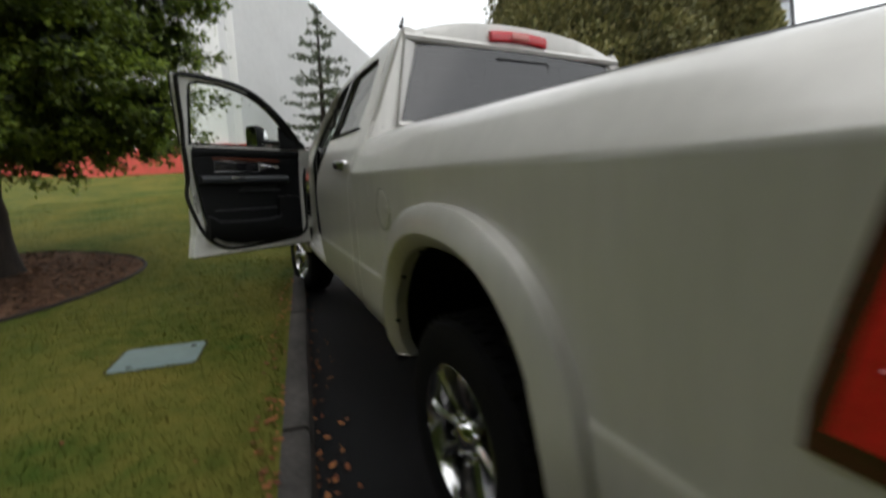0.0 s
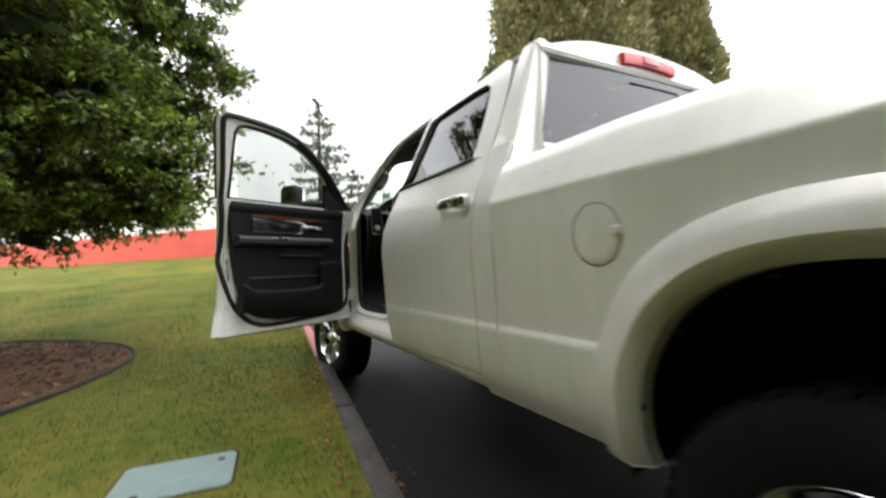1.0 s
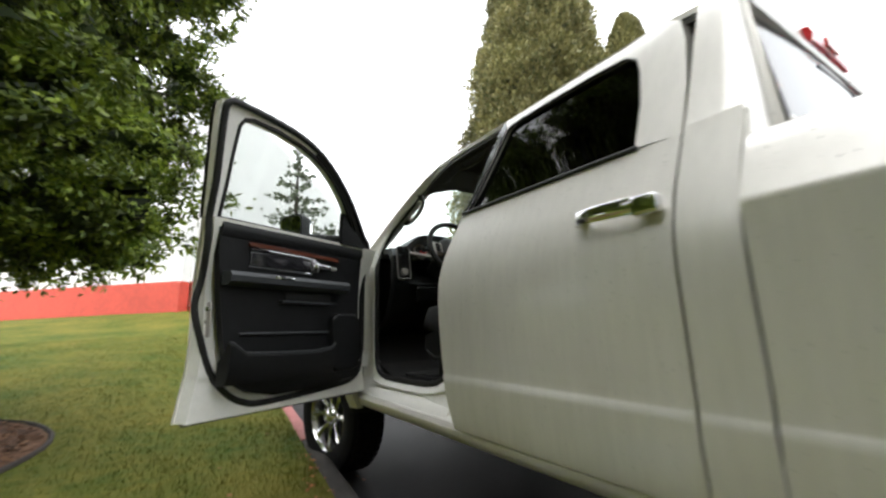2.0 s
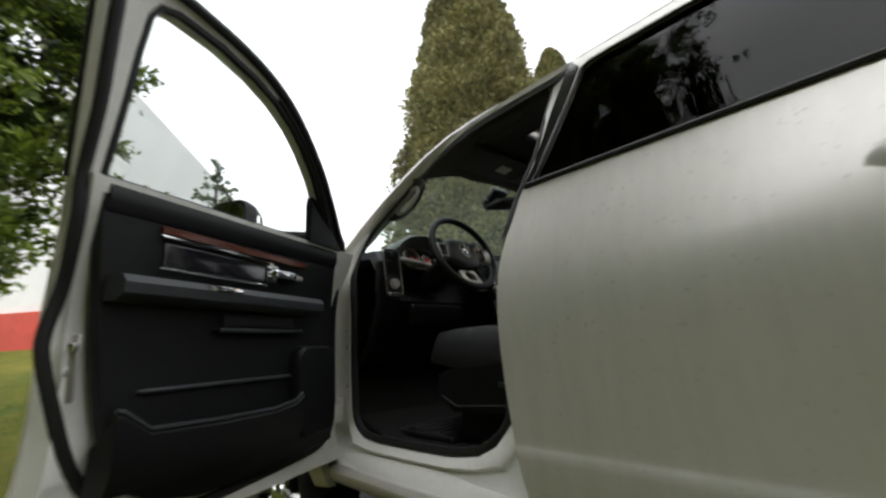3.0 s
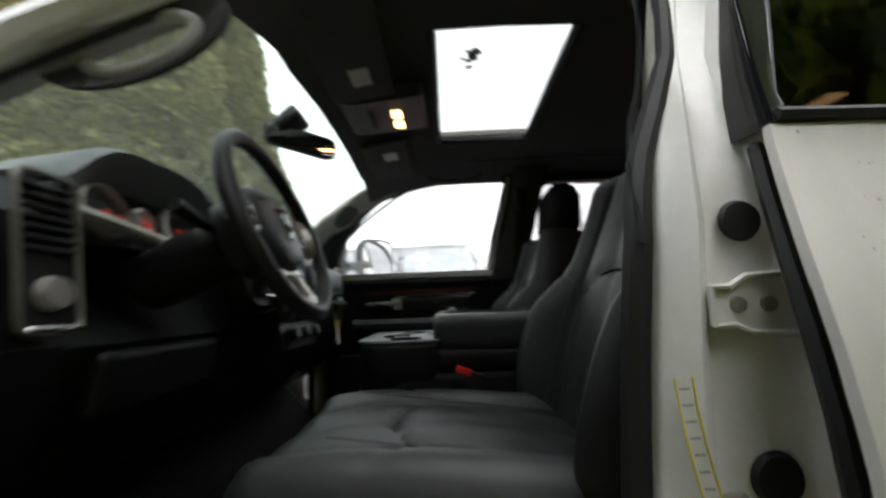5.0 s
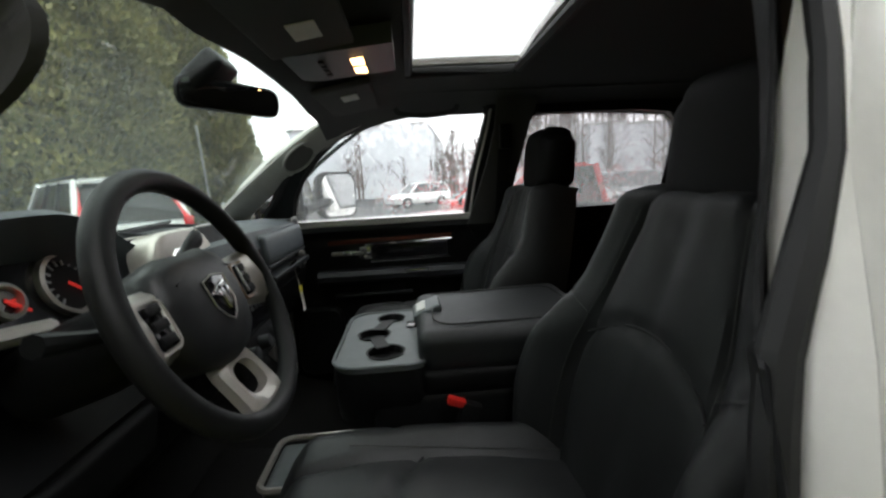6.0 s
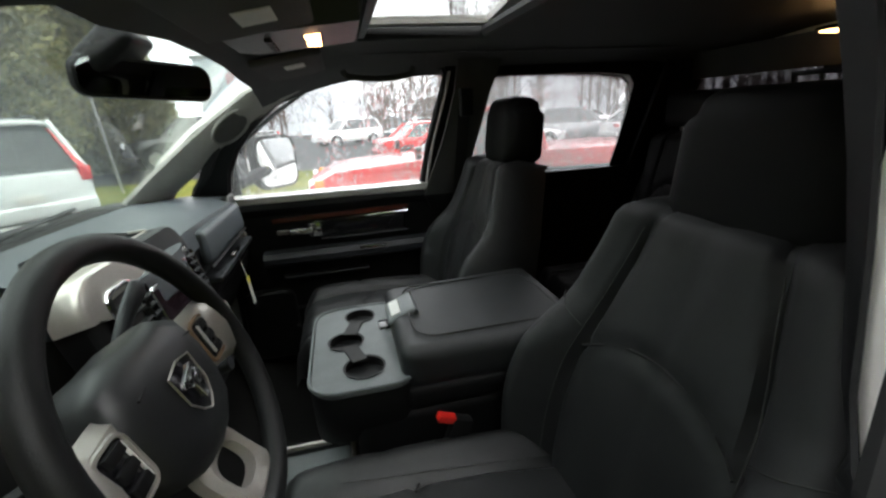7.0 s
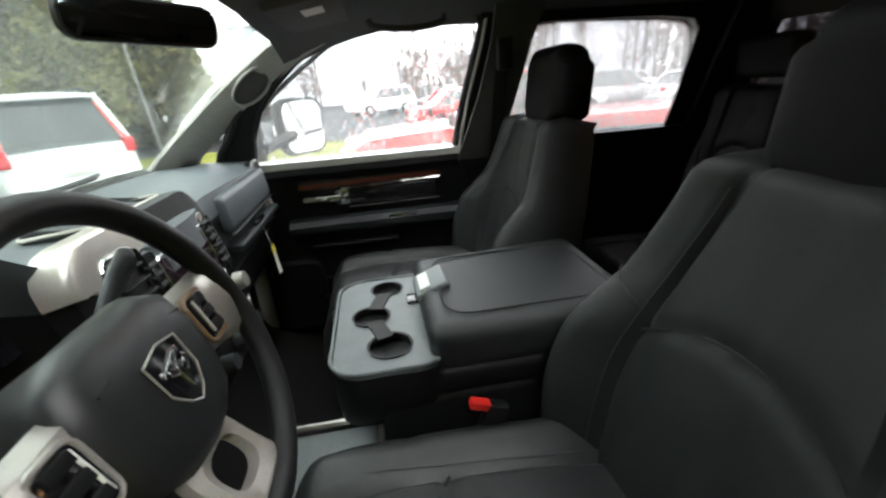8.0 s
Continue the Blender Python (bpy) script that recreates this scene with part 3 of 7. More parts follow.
def handle(side, y, z, parent):
    """A blocky chrome pull handle: flat bar on two feet over a painted bowl."""
    x = half(z)
    rings = []
    for dy, out, h in ((0.122, 0.004, 0.024), (0.117, 0.022, 0.034), (0.100, 0.036, 0.040), (0.05, 0.044, 0.042), (0.0, 0.046, 0.043), (-0.05, 0.046, 0.044), (-0.070, 0.044, 0.046)):
        ring = [(a * 0.5, b * h) for a, b in ((-0.016, -0.42), (0.006, -0.5), (0.016, -0.38), (0.018, 0.0), (0.016, 0.38), (0.006, 0.5), (-0.016, 0.42))]
        rings.append([(side * (x + out + a), y + dy, z + 0.002 + b + 0.04 * dy) for a, b in ring])
    part("door_handle", loft(rings), CHROME, parent, "chrome pull handle", angle=50)
    cap = box(0.040, 0.066, 0.052, 0.013, 4, pose(side * (x + 0.024), y - 0.096, z - 0.003))
    part("lock_cap", cap, CHROME, parent, "chrome end cap")
    part("handle_foot", box(0.034, 0.03, 0.026, 0.008, 2, pose(side * (x + 0.012), y + 0.104, z + 0.002)), CHROME, parent)
    cup = lathe([(0.0, 0.0008), (0.05, 0.0012), (0.064, 0.0030), (0.072, 0.0)], 24)
    part("handle_bowl", move(cup, axes((side * (x + 0.001), y + 0.02, z), (0, 1, 0), (0, 0, 1), (side, 0, 0)) @ Matrix.Diagonal((1.75, 0.60, 1, 1))), PAINT, parent)


def rim_and_tyre(truck, x, y, z, side, turn=0.0):
    """A wheel: axis along x, face towards side."""
    w = new("wheel")
    w.parent = truck
    w["label"] = "black tyre on a polished eight-spoke alloy rim"
    w.matrix_world = pose(x, y, z) @ Matrix.Rotation(radians(turn), 4, "Z") @ axes((0, 0, 0), (0, side, 0), (0, 0, 1), (side, 0, 0)) @ Matrix.Scale(0.935, 4)
    R = 0.400
    prof = [(0.240, -0.125), (0.28, -0.138), (0.34, -0.142), (0.382, -0.128), (R - 0.004, -0.105), (R, -0.06), (R + 0.002, 0), (R, 0.06), (R - 0.004, 0.105), (0.382, 0.128), (0.34, 0.142), (0.28, 0.138), (0.240, 0.125)]
    part("tyre", lathe(prof, 48), TYRE, w)
    vs, fs = [], []
    for k in range(44):
        for row, zz in enumerate((-0.085, -0.03, 0.03, 0.085)):
            a = 2 * math.pi * (k + 0.5 * (row % 2)) / 44
            b = 2 * math.pi * 0.68 / 44
            i = len(vs)
            for r in (R - 0.01, R + 0.009):
                for aa in (a, a + b):
                    for q in (zz - 0.022, zz + 0.022):
                        vs.append((r * math.cos(aa), r * math.sin(aa), q))
            fs += [(i + 4, i + 5, i + 7, i + 6), (i, i + 4, i + 6, i + 2), (i + 1, i + 3, i + 7, i + 5), (i, i + 1, i + 5, i + 4), (i + 2, i + 6, i + 7, i + 3)]
    tagged(part("tread", (vs, fs), TYRE, w), kind="stuff")
    part("rim", lathe([(0.240, -0.12), (0.228, -0.10), (0.222, 0.06), (0.230, 0.112), (0.242, 0.128), (0.250, 0.122), (0.246, 0.10)], 48), RIMMET, w)
    part("brake_disc", lathe([(0.0, 0.0), (0.19, 0.0), (0.19, -0.03), (0.0, -0.03)], 32), UNDER, w)
    sp = None
    for k in range(8):
        a = 2 * math.pi * k / 8
        if sp is None:
            rings = []
            for r, wd, h0, h1 in ((0.05, 0.024, 0.02, 0.085), (0.10, 0.021, 0.03, 0.096), (0.155, 0.024, 0.045, 0.108), (0.205, 0.033, 0.06, 0.116), (0.232, 0.042, 0.06, 0.116)):
                rings.append([(r, -wd, h0), (r, -wd * 0.8, h1 - 0.01), (r, -wd * 0.25, h1), (r, 0, h1 - 0.012), (r, wd * 0.25, h1), (r, wd * 0.8, h1 - 0.01), (r, wd, h0)])
            o = part("spoke", loft(rings), RIMMET, w)
            sp = o.data
        else:
            o = new("spoke", sp)
            o.parent = w
        o.matrix_local = pose(0, 0, 0, 0, 0, math.degrees(a))
    part("hub_cap", lathe([(0.0, 0.118), (0.03, 0.117), (0.046, 0.108), (0.062, 0.085), (0.068, 0.02)], 24), CHROME, w, "chrome hub cap")
    nut = None
    for k in range(8):
        a = 2 * math.pi * (k + 0.5) / 8
        if nut is None:
            o = part("wheel_nut", lathe([(0.0, 0.105), (0.008, 0.103), (0.011, 0.095), (0.011, 0.05)], 6), CHROME, w)
            nut = o.data
        else:
            o = new("wheel_nut", nut)
            o.parent = w
        o.matrix_local = pose(0.084 * math.cos(a), 0.084 * math.sin(a), 0)


def flare(side, yc, truck):
    """A broad painted lip round a wheel arch, proud of the panel."""
    P = []
    for a in np.linspace(-0.14, math.pi + 0.14, 44):
        ca, sa = math.cos(a), math.sin(a)
        def at(r, dz, o):
            e = 2 / 2.4
            y = yc + r * math.copysign(abs(ca) ** e, ca)
            z = 0.545 + (r + dz) * math.copysign(abs(sa) ** e, sa)
            z = max(z, 0.50)
            return (side * (half(z) + o), y, z)
        P.append([at(0.438, 0.0, -0.03), at(0.438, 0.0, 0.010), at(0.441, 0.0, 0.016), at(0.474, 0.0, 0.046), at(0.480, 0.0, 0.049), at(0.515, 0.0, 0.044), at(0.548, 0.0, 0.033), at(0.558, 0.0, 0.026), at(0.564, 0.0, -0.004)])
    part("wheel_arch_flare", grid_shell(P), PAINT, truck, angle=26)
    # bolts inside the lip
    for a in (0.25, 0.75, 1.25, 1.9, 2.4, 2.9):
        y, z = yc + 0.436 * math.cos(a), 0.545 + 0.436 * math.sin(a)
        part("clip", lathe([(0.0, 0.006), (0.008, 0.004), (0.010, 0.0)], 8, axes((side * (half(z) + 0.012), y, z), (1, 0, 0), (0, -math.sin(a), math.cos(a)), (0, -math.cos(a), -math.sin(a)))), RUBBER, truck)


def mirror_unit(side, parent, m):
    """A tall towing mirror: housing, arm, glass and chrome back."""
    x = side * 1.19
    u = part("mirror_housing", loft([[(x + side * a, 2.865 + d, 1.555 + b) for a, b in rrect(0.205 * s, 0.235 * s, 0.05 * s)] for d, s in ((-0.030, 1.0), (0.0, 1.03), (0.04, 0.96), (0.075, 0.78), (0.085, 0.5))]), BLACKP, parent, "black towing mirror housing")
    part("mirror_glass", prism(rrect(0.185, 0.21, 0.045), 0.004, axes((x, 2.832, 1.555), (1, 0, 0), (0, 0, 1), (0, -1, 0))), MIRROR, u)
    part("mirror_cap", loft([[(x + side * (a + 0.003), 2.872 + d, 1.557 + b) for a, b in rrect(0.20 * s, 0.21 * s, 0.05 * s)] for d, s in ((0.0, 1.06), (0.045, 1.0), (0.08, 0.82), (0.093, 0.5))]), CHROME, u, "chrome mirror cap")
    part("mirror_arm", tube([(side * 0.885, 2.97, 1.50), (side * 0.98, 2.94, 1.51), (side * 1.12, 2.88, 1.53)], 0.026, 8), BLACKP, parent)
    part("mirror_sail", prism([(0, 0), (0.20, 0.0), (0.05, 0.16), (0.0, 0.19)], 0.02, axes((side * 0.888, 2.965, 1.455), (0, 1, 0), (0, 0, 1), (side, 0, 0)) if side > 0 else axes((side * 0.87, 2.965, 1.455), (0, 1, 0), (0, 0, 1), (1, 0, 0))), BLACKP, parent)
    if m is not None:
        u.matrix_world = m
    return u


def build_truck():
    truck = thing("pickup_truck", "pearl white crew cab pickup with its driver's door open", "pickup truck")
    flat = lambda v: (lambda y: v)
    # bed and front wings on both sides
    for side in (-1, 1):
        ys = list(np.linspace(-1.06, -0.55, 8)) + list(np.linspace(-0.52, 0.52, 49)) + list(np.linspace(0.56, 0.998, 8))
        bm = side_panel(side, ys, lambda y: max(0.50 if y > -0.5 else 0.50 + 0.06 * min(1, (-0.5 - y) / 0.15), arch(y, 0.0)), flat(1.378), table=BEDH, zs=ZS[:-4] + [1.345, 1.362, 1.374, 1.378])
        for v in bm.verts:
            v.co.z -= rail_drop(v.co.y) * max(0, (v.co.z - 1.22) / 0.158)
        part("bed_side", bm, PAINT, truck)
        part("bed_rail_cap", loft([[(side * (0.872 + a), y, 1.366 - rail_drop(y) + b) for a, b in ((0, 0.004), (0.0, 0.012), (-0.012, 0.020), (-0.10, 0.020), (-0.11, -0.03), (-0.095, -0.03))] for y in (-1.06, -0.8, -0.55, -0.2, 0.15, 0.5, 0.985)]), BLACKP, truck, "black plastic bed rail cap")
        part("bed_inner_wall", span(min(side * 0.80, side * 0.84), max(side * 0.80, side * 0.84), -1.04, 0.97, 1.04, 1.32), UNDER, truck)
        part("bed_wheel_box", span(min(side * 0.50, side * 0.82), max(side * 0.50, side * 0.82), -0.52, 0.52, 1.03, 1.07), UNDER, truck)
        flare(side, 0.0, truck)
        fy = list(np.linspace(3.21, 3.72 - 0.47, 3)) + list(np.linspace(3.26, 4.18, 42)) + list(np.linspace(4.22, 4.66, 8))
        part("front_fender", side_panel(side, fy, lambda y: max(0.52, arch(y, 3.72)), lambda y: 1.44 - 0.10 * max(0, (y - 3.3)) ** 1.2), PAINT, truck)
        flare(side, 3.72, truck)
        for yc in (0.0, 3.72):
            P = []
            for a in np.linspace(-0.12, math.pi + 0.12, 40):
                ca, sa = math.copysign(abs(math.cos(a)) ** 0.833, math.cos(a)), math.copysign(abs(math.sin(a)) ** 0.833, math.sin(a))
                P.append([(side * xx, yc + r * ca, 0.545 + r * sa) for xx, r in ((0.975, 0.478), (0.93, 0.500), (0.80, 0.500), (0.50, 0.500), (0.455, 0.49), (0.45, 0.30), (0.45, 0.10))])
            part("wheel_arch_liner", grid_shell(P), UNDER, truck)
        # cab corner behind the rear door, rocker
        part("cab_corner", side_panel(side, np.linspace(1.006, 1.139, 5), flat(0.50), flat(1.45)), PAINT, truck)
        rows = [[on_side(side, (y, z)) for z in (1.44, 1.5, 1.6, 1.7, 1.8, 1.86, 1.905)] for y in (1.0, 1.03, 1.06, 1.10, 1.14)]
        for r in rows[:1]:
            for v in r:
                v.y += 0.10 * (v.z - 1.44)
        rows = [[Vector((v.x * (0.985 if i == 0 else 1.0), v.y + (0.12 * (v.z - 1.44) if 0 < i < 3 else 0) * (1 - i / 3), v.z)) for v in r] for i, r in enumerate(rows)]
        part("cab_pillar", grid_shell(rows, (-side * 0.03, 0, 0)), PAINT, truck)
        fill = [[(side * (half(z) * 0.985 * (1 - k) + (0.735 - 0.118 * (z - 1.44) / 0.42 - 0.0) * k), 1.0 + 0.10 * (z - 1.44) * (1 - k) + (0.006 + 0.15 * (z - 1.44)) * k - 0.012 * math.sin(math.pi * k), z) for z in (1.34, 1.43, 1.5, 1.6, 1.7, 1.8, 1.86, 1.90)] for k in (0, 0.3, 0.6, 0.85, 1.0)]
        part("cab_rear_corner", grid_shell(fill, (0, 0.02, 0)), PAINT, truck)
        part("rocker_panel", loft([[(side * a, y, b) for a, b in ((0.90, 0.515), (0.935, 0.518), (0.955, 0.54), (0.958, 0.565), (0.945, 0.585), (0.86, 0.60), (0.84, 0.60), (0.84, 0.515))] for y in (1.0, 1.6, 2.2, 2.8, 3.24)]), PAINT, truck)
        front = [(0.905, -0.822), (0.925, -0.818), (1.045, -0.838), (1.155, -0.862), (1.24, -0.888), (1.262, -0.91)]
        def lamp_shell(grow, lift, zs):
            rows = []
            for z in zs:
                yf = lerp(front, z) - grow
                rows.append([(side * (half(z, BEDH) - 0.006), yf + 0.004, z), (side * (half(z, BEDH) + lift), yf - 0.004, z), (side * (half(z, BEDH) + lift + 0.002), yf - 0.06, z), (side * (half(z, BEDH) + lift - 0.002), -1.03, z), (side * (half(z, BEDH) - 0.03), -1.068, z), (side * 0.86, -1.076, z)])
            return grid_shell(rows, (-side * 0.02, 0.012, 0))
        tl = part("tail_lamp", lamp_shell(0.0, 0.004, np.linspace(0.905, 1.262, 8)), shader("smoked_red_lens", (0.055, 0.006, 0.007), 0.2, 0.0, 0.1, 12, coat=0.6), truck, "smoked outer lens of the tail lamp")
        part("lamp_lens", lamp_shell(0.022, 0.012, np.linspace(0.935, 1.245, 7)), REDLAMP, tl, "ribbed red lens")
        for z in (1.01, 1.075, 1.14):
            part("lens_rib", tube([(side * (half(z, BEDH) + 0.0145), lerp(front, z) - 0.05 - 0.02 * k, z) for k in range(7)], 0.004, 6), REDLAMP, tl)
        part("reverse_lens", box(0.008, 0.10, 0.05, 0.003, 2, pose(side * (half(0.985, BEDH) + 0.012), -0.955, 0.985)), WHITEP, tl, "clear reversing lens")
    part("tailgate", span(-0.84, 0.84, -1.085, -1.04, 0.80, 1.345, 0.015, 3), PAINT, truck)
    part("bed_floor", span(-0.50, 0.50, -1.04, 0.98, 0.80, 0.84), UNDER, truck)
    part("bed_front_wall", span(-0.84, 0.84, 0.955, 0.99, 0.84, 1.39), PAINT, truck)
    part("rear_bumper", loft([[(x, -1.10 - 0.13 * c + 0.10 * (abs(x) / 0.98) ** 4, z) for z, c in ((0.52, 0.5), (0.56, 0.9), (0.66, 1.0), (0.76, 0.9), (0.78, 0.4), (0.78, 0.0), (0.52, 0.0))] for x in np.linspace(-0.98, 0.98, 13)]), CHROME, truck, "chrome rear bumper")
    part("front_bumper", loft([[(x, 4.62 + 0.16 * c - 0.16 * (abs(x) / 0.98) ** 3, z) for z, c in ((0.50, 0.5), (0.55, 0.9), (0.66, 1.0), (0.78, 0.9), (0.80, 0.4), (0.80, 0.0), (0.50, 0.0))] for x in np.linspace(-0.98, 0.98, 15)]), CHROME, truck, "chrome front bumper")
    gr = part("grille", loft([[(x, 4.66 - 0.07 * (abs(x) / 0.6) ** 2, z) for z in (0.84, 1.25)] + [(x, 4.58, z) for z in (1.25, 0.84)] for x in np.linspace(-0.56, 0.56, 9)]), GLOSSB, truck, "black grille with chrome cross bars")
    for s in (-1, 1):
        part("grille_bar", box(0.62, 0.03, 0.045, 0.01, 2, pose(s * 0.28, 4.665, 1.04, 0, s * 4, 0)), CHROME, gr)
        part("headlamp", loft([[(s * x, 4.63 - 0.18 * (x - 0.58), z) for z in (0.88, 1.22)] + [(s * x, 4.50 - 0.1 * (x - 0.58), z) for z in (1.22, 0.88)] for x in (0.585, 0.70, 0.82, 0.955)]), GLASS, truck, "clear headlamp")
    hood = [[(x, y, 1.44 - 0.10 * max(0, y - 3.3) ** 1.2 + 0.05 * math.cos(min(1, abs(x) / 0.9) * math.pi / 2) + 0.02 * (0.25 < abs(x) < 0.55) * (y < 4.4)) for x in np.linspace(-0.9, 0.9, 25)] for y in np.linspace(3.46, 4.64, 13)]
    part("hood", grid_shell(hood, (0, 0, -0.03)), PAINT, truck)
    part("cowl", loft([[(x, 3.30 + a + 0.06 * (1 - (x / 0.8) ** 2), b) for a, b in ((0.0, 1.40), (0.20, 1.40), (0.22, 1.455), (0.12, 1.47), (0.0, 1.465))] for x in np.linspace(-0.86, 0.86, 9)]), BLACKP, truck)
    # roof with the sunroof's opening
    SX0, SX1, SY0, SY1 = -0.37, 0.375, 2.09, 2.475
    xs = [-0.70, -0.655, -0.60, -0.52, -0.45, SX0, -0.15, 0.03, 0.2, SX1, 0.5, 0.6, 0.655, 0.70]
    ysr = [1.06, 1.12, 1.3, 1.5, 1.7, 1.9, SY0, 2.22, 2.34, SY1, 2.56, 2.66, 2.74, 2.80]
    def roof_z(x, y):
        e = min(1, abs(x) / 0.70)
        zt = 1.905 + 0.115 * (1 - e ** 2.6)
        zt -= 0.05 * max(0, (1.3 - y) / 0.3) ** 2 + 0.55 * max(0, y - 2.52) ** 2 + 0.055 * max(0, (y - 2.45) / 0.35) * 1.0
        return zt
    def sheet_with_hole(zf, t):
        bm = bmesh.new()
        top = [[bm.verts.new((x, y, zf(x, y))) for y in ysr] for x in xs]
        low = [[bm.verts.new((x, y, zf(x, y) - t)) for y in ysr] for x in xs]
        hole = lambda i, j: SX0 <= xs[i] < SX1 and SY0 <= ysr[j] < SY1
        cell = {(i, j) for i in range(len(xs) - 1) for j in range(len(ysr) - 1) if not hole(i, j)}
        for i, j in cell:
            for g in (top, low):
                bm.faces.new([g[i][j], g[i + 1][j], g[i + 1][j + 1], g[i][j + 1]])
            for (a, b), nb in ((((i, j), (i + 1, j)), (i, j - 1)), (((i + 1, j), (i + 1, j + 1)), (i + 1, j)), (((i + 1, j + 1), (i, j + 1)), (i, j + 1)), (((i, j + 1), (i, j)), (i - 1, j))):
                if nb not in cell:
                    bm.faces.new([top[a[0]][a[1]], top[b[0]][b[1]], low[b[0]][b[1]], low[a[0]][a[1]]])
        bmesh.ops.recalc_face_normals(bm, faces=bm.faces[:])
        return bm
    part("roof", sheet_with_hole(roof_z, 0.02), PAINT, truck)
    part("headliner", sheet_with_hole(lambda x, y: roof_z(x, y) - 0.028 - 0.018 * (abs(x) < 0.45), 0.015), HEADL, truck, "grey cloth headliner")
    sr = part("sunroof", grid_shell([[(x, y, roof_z(x, y) - 0.004) for y in np.linspace(SY0 + 0.003, SY1 - 0.003, 5)] for x in np.linspace(SX0 + 0.003, SX1 - 0.003, 7)], (0, 0, -0.005)), GLASS_ROOF, truck, "tinted glass sunroof panel")
    sr.visible_shadow = False
    lip = [(SX0 + 0.01, SY0 + 0.01), (SX1 - 0.01, SY0 + 0.01), (SX1 - 0.01, SY1 - 0.01), (SX0 + 0.01, SY1 - 0.01)]
    part("sunroof_seal", tube([(x, y, roof_z(x, y) - 0.045) for x, y in lip], 0.016, 6, closed=True), RUBBER, truck)
    # rear wall of the cab, rear glass, high brake lamp
    part("cab_back", grid_shell([[(x, 1.0 + 0.02 * (z < 0.8), z) for z in (0.52, 0.8, 1.1, 1.44)] for x in np.linspace(-0.885, 0.885, 9)], (0, 0.03, 0)), PAINT, truck)
    rg = [[(x * (1 - 0.16 * (z - 1.44) / 0.42), 0.995 + 0.16 * (z - 1.44) - 0.02 * (1 - (x / 0.73) ** 2), z) for z in np.linspace(1.44, 1.85, 6)] for x in np.linspace(-0.745, 0.745, 13)]
    part("rear_window", grid_shell(rg, (0, 0.005, 0)), GLASS_REAR, truck, "tinted sliding rear window")
    part("slider_frame", tube([(-0.26, 1.002, 1.45), (-0.25, 1.045, 1.79), (0.25, 1.045, 1.79), (0.26, 1.002, 1.45)], 0.010, 6), RUBBER, truck)
    # thin dark bar across the upper rear glass, bent down at one end
    part("rear_glass_bar", tube([(-0.18, 1.038, 1.800), (0.155, 1.038, 1.802), (0.165, 1.038, 1.794), (0.165, 1.036, 1.745)], 0.009, 6), RUBBER, truck)
    fr = [(-0.77, 0.985, 1.43), (-0.70, 1.055, 1.862), (0.70, 1.055, 1.862), (0.77, 0.985, 1.43)]
    part("rear_window_frame", tube(fr, 0.024, 8, closed=True), PAINT, truck)
    head = [[(x, y, z) for y, z in ((1.052, 1.845), (1.045, 1.88), (1.055, roof_z(x, 1.06) - 0.01), (1.07, roof_z(x, 1.07)))] for x in np.linspace(-0.70, 0.70, 15)]
    part("roof_rear_edge", grid_shell(head, (0, 0.02, 0)), PAINT, truck)
    cl = part("high_brake_lamp", loft([[(x, 1.035 + a, 1.893 + b + 0.03 * (1 - (abs(x + 0.035) / 0.3) ** 2)) for a, b in ((0.02, -0.028), (-0.008, -0.026), (-0.014, 0.0), (-0.004, 0.026), (0.03, 0.028))] for x in np.linspace(-0.215, 0.145, 7)]), shader("bright_red_lens", (0.72, 0.025, 0.035), 0.15, 0.0, 0.1, 10, coat=0.6), truck, "red high brake lamp with a clear middle")
    part("cargo_lens", box(0.11, 0.012, 0.036, 0.006, 2, pose(-0.035, 1.022, 1.923)), shader("clear_red_lens", (0.85, 0.25, 0.22), 0.1, 0.0, 0.05, 10, coat=0.8), cl)
    for s in (-0.695, 0.695):
        part("roof_antenna", tube([(s, 1.10, 1.915), (s, 1.06, 1.955)], [0.012, 0.003], 6), RUBBER, truck)
    # rear doors
    for side in (-1, 1):
        d = new("rear_door")
        d.parent = truck
        part("door_skin", side_panel(side, np.linspace(1.147, 2.2, 24), flat(0.572), lambda y: 1.434 + 0.018 * min(1.0, max(0.0, (y - 1.147) / 0.95)), fore=lambda z: rear_door_front(z), t=0.012), PAINT, d)
        part("window_frame", frame_ring(side, RWIN_IN, RWIN_OUT, 0.05, 0.001), PAINT, d)
        part("window_pane", pane_fill(side, RWIN_IN, 0.022), GLASS_DARK if side < 0 else GLASS_WET2, d, "dark privacy glass" if side < 0 else "rain-streaked tinted glass")
        part("window_seal", tube([on_side(side, p, 0.008) for p in RWIN_IN], 0.007, 6, closed=True), RUBBER, d)
        part("frame_lining", frame_ring(side, [(max(y, 1.338 - 0.02 * (1.86 - z)), min(z, 1.852)) for y, z in RWIN_IN], RWIN_OUT, 0.008, 0.058), BLACKP, d)
        part("belt_seal", tube([on_side(side, (y, 1.441 + 0.018 * (y - 1.265) / 0.845), -0.003) for y in np.linspace(1.265, 2.11, 8)], 0.008, 6), RUBBER, d)
        part("pillar_applique", grid_shell([[on_side(side, (a[0] + (b[0] - a[0]) * k, a[1] + (b[1] - a[1]) * k), inset) for k, inset in ((0.12, -0.003), (0.5, -0.003), (0.97, -0.003), (1.03, 0.004), (1.03, 0.056))] for a, b in zip(RWIN_IN[9:], RWIN_OUT[9:])], (-side * 0.004, 0, 0)), GLOSSB, d, "gloss black pillar cover")
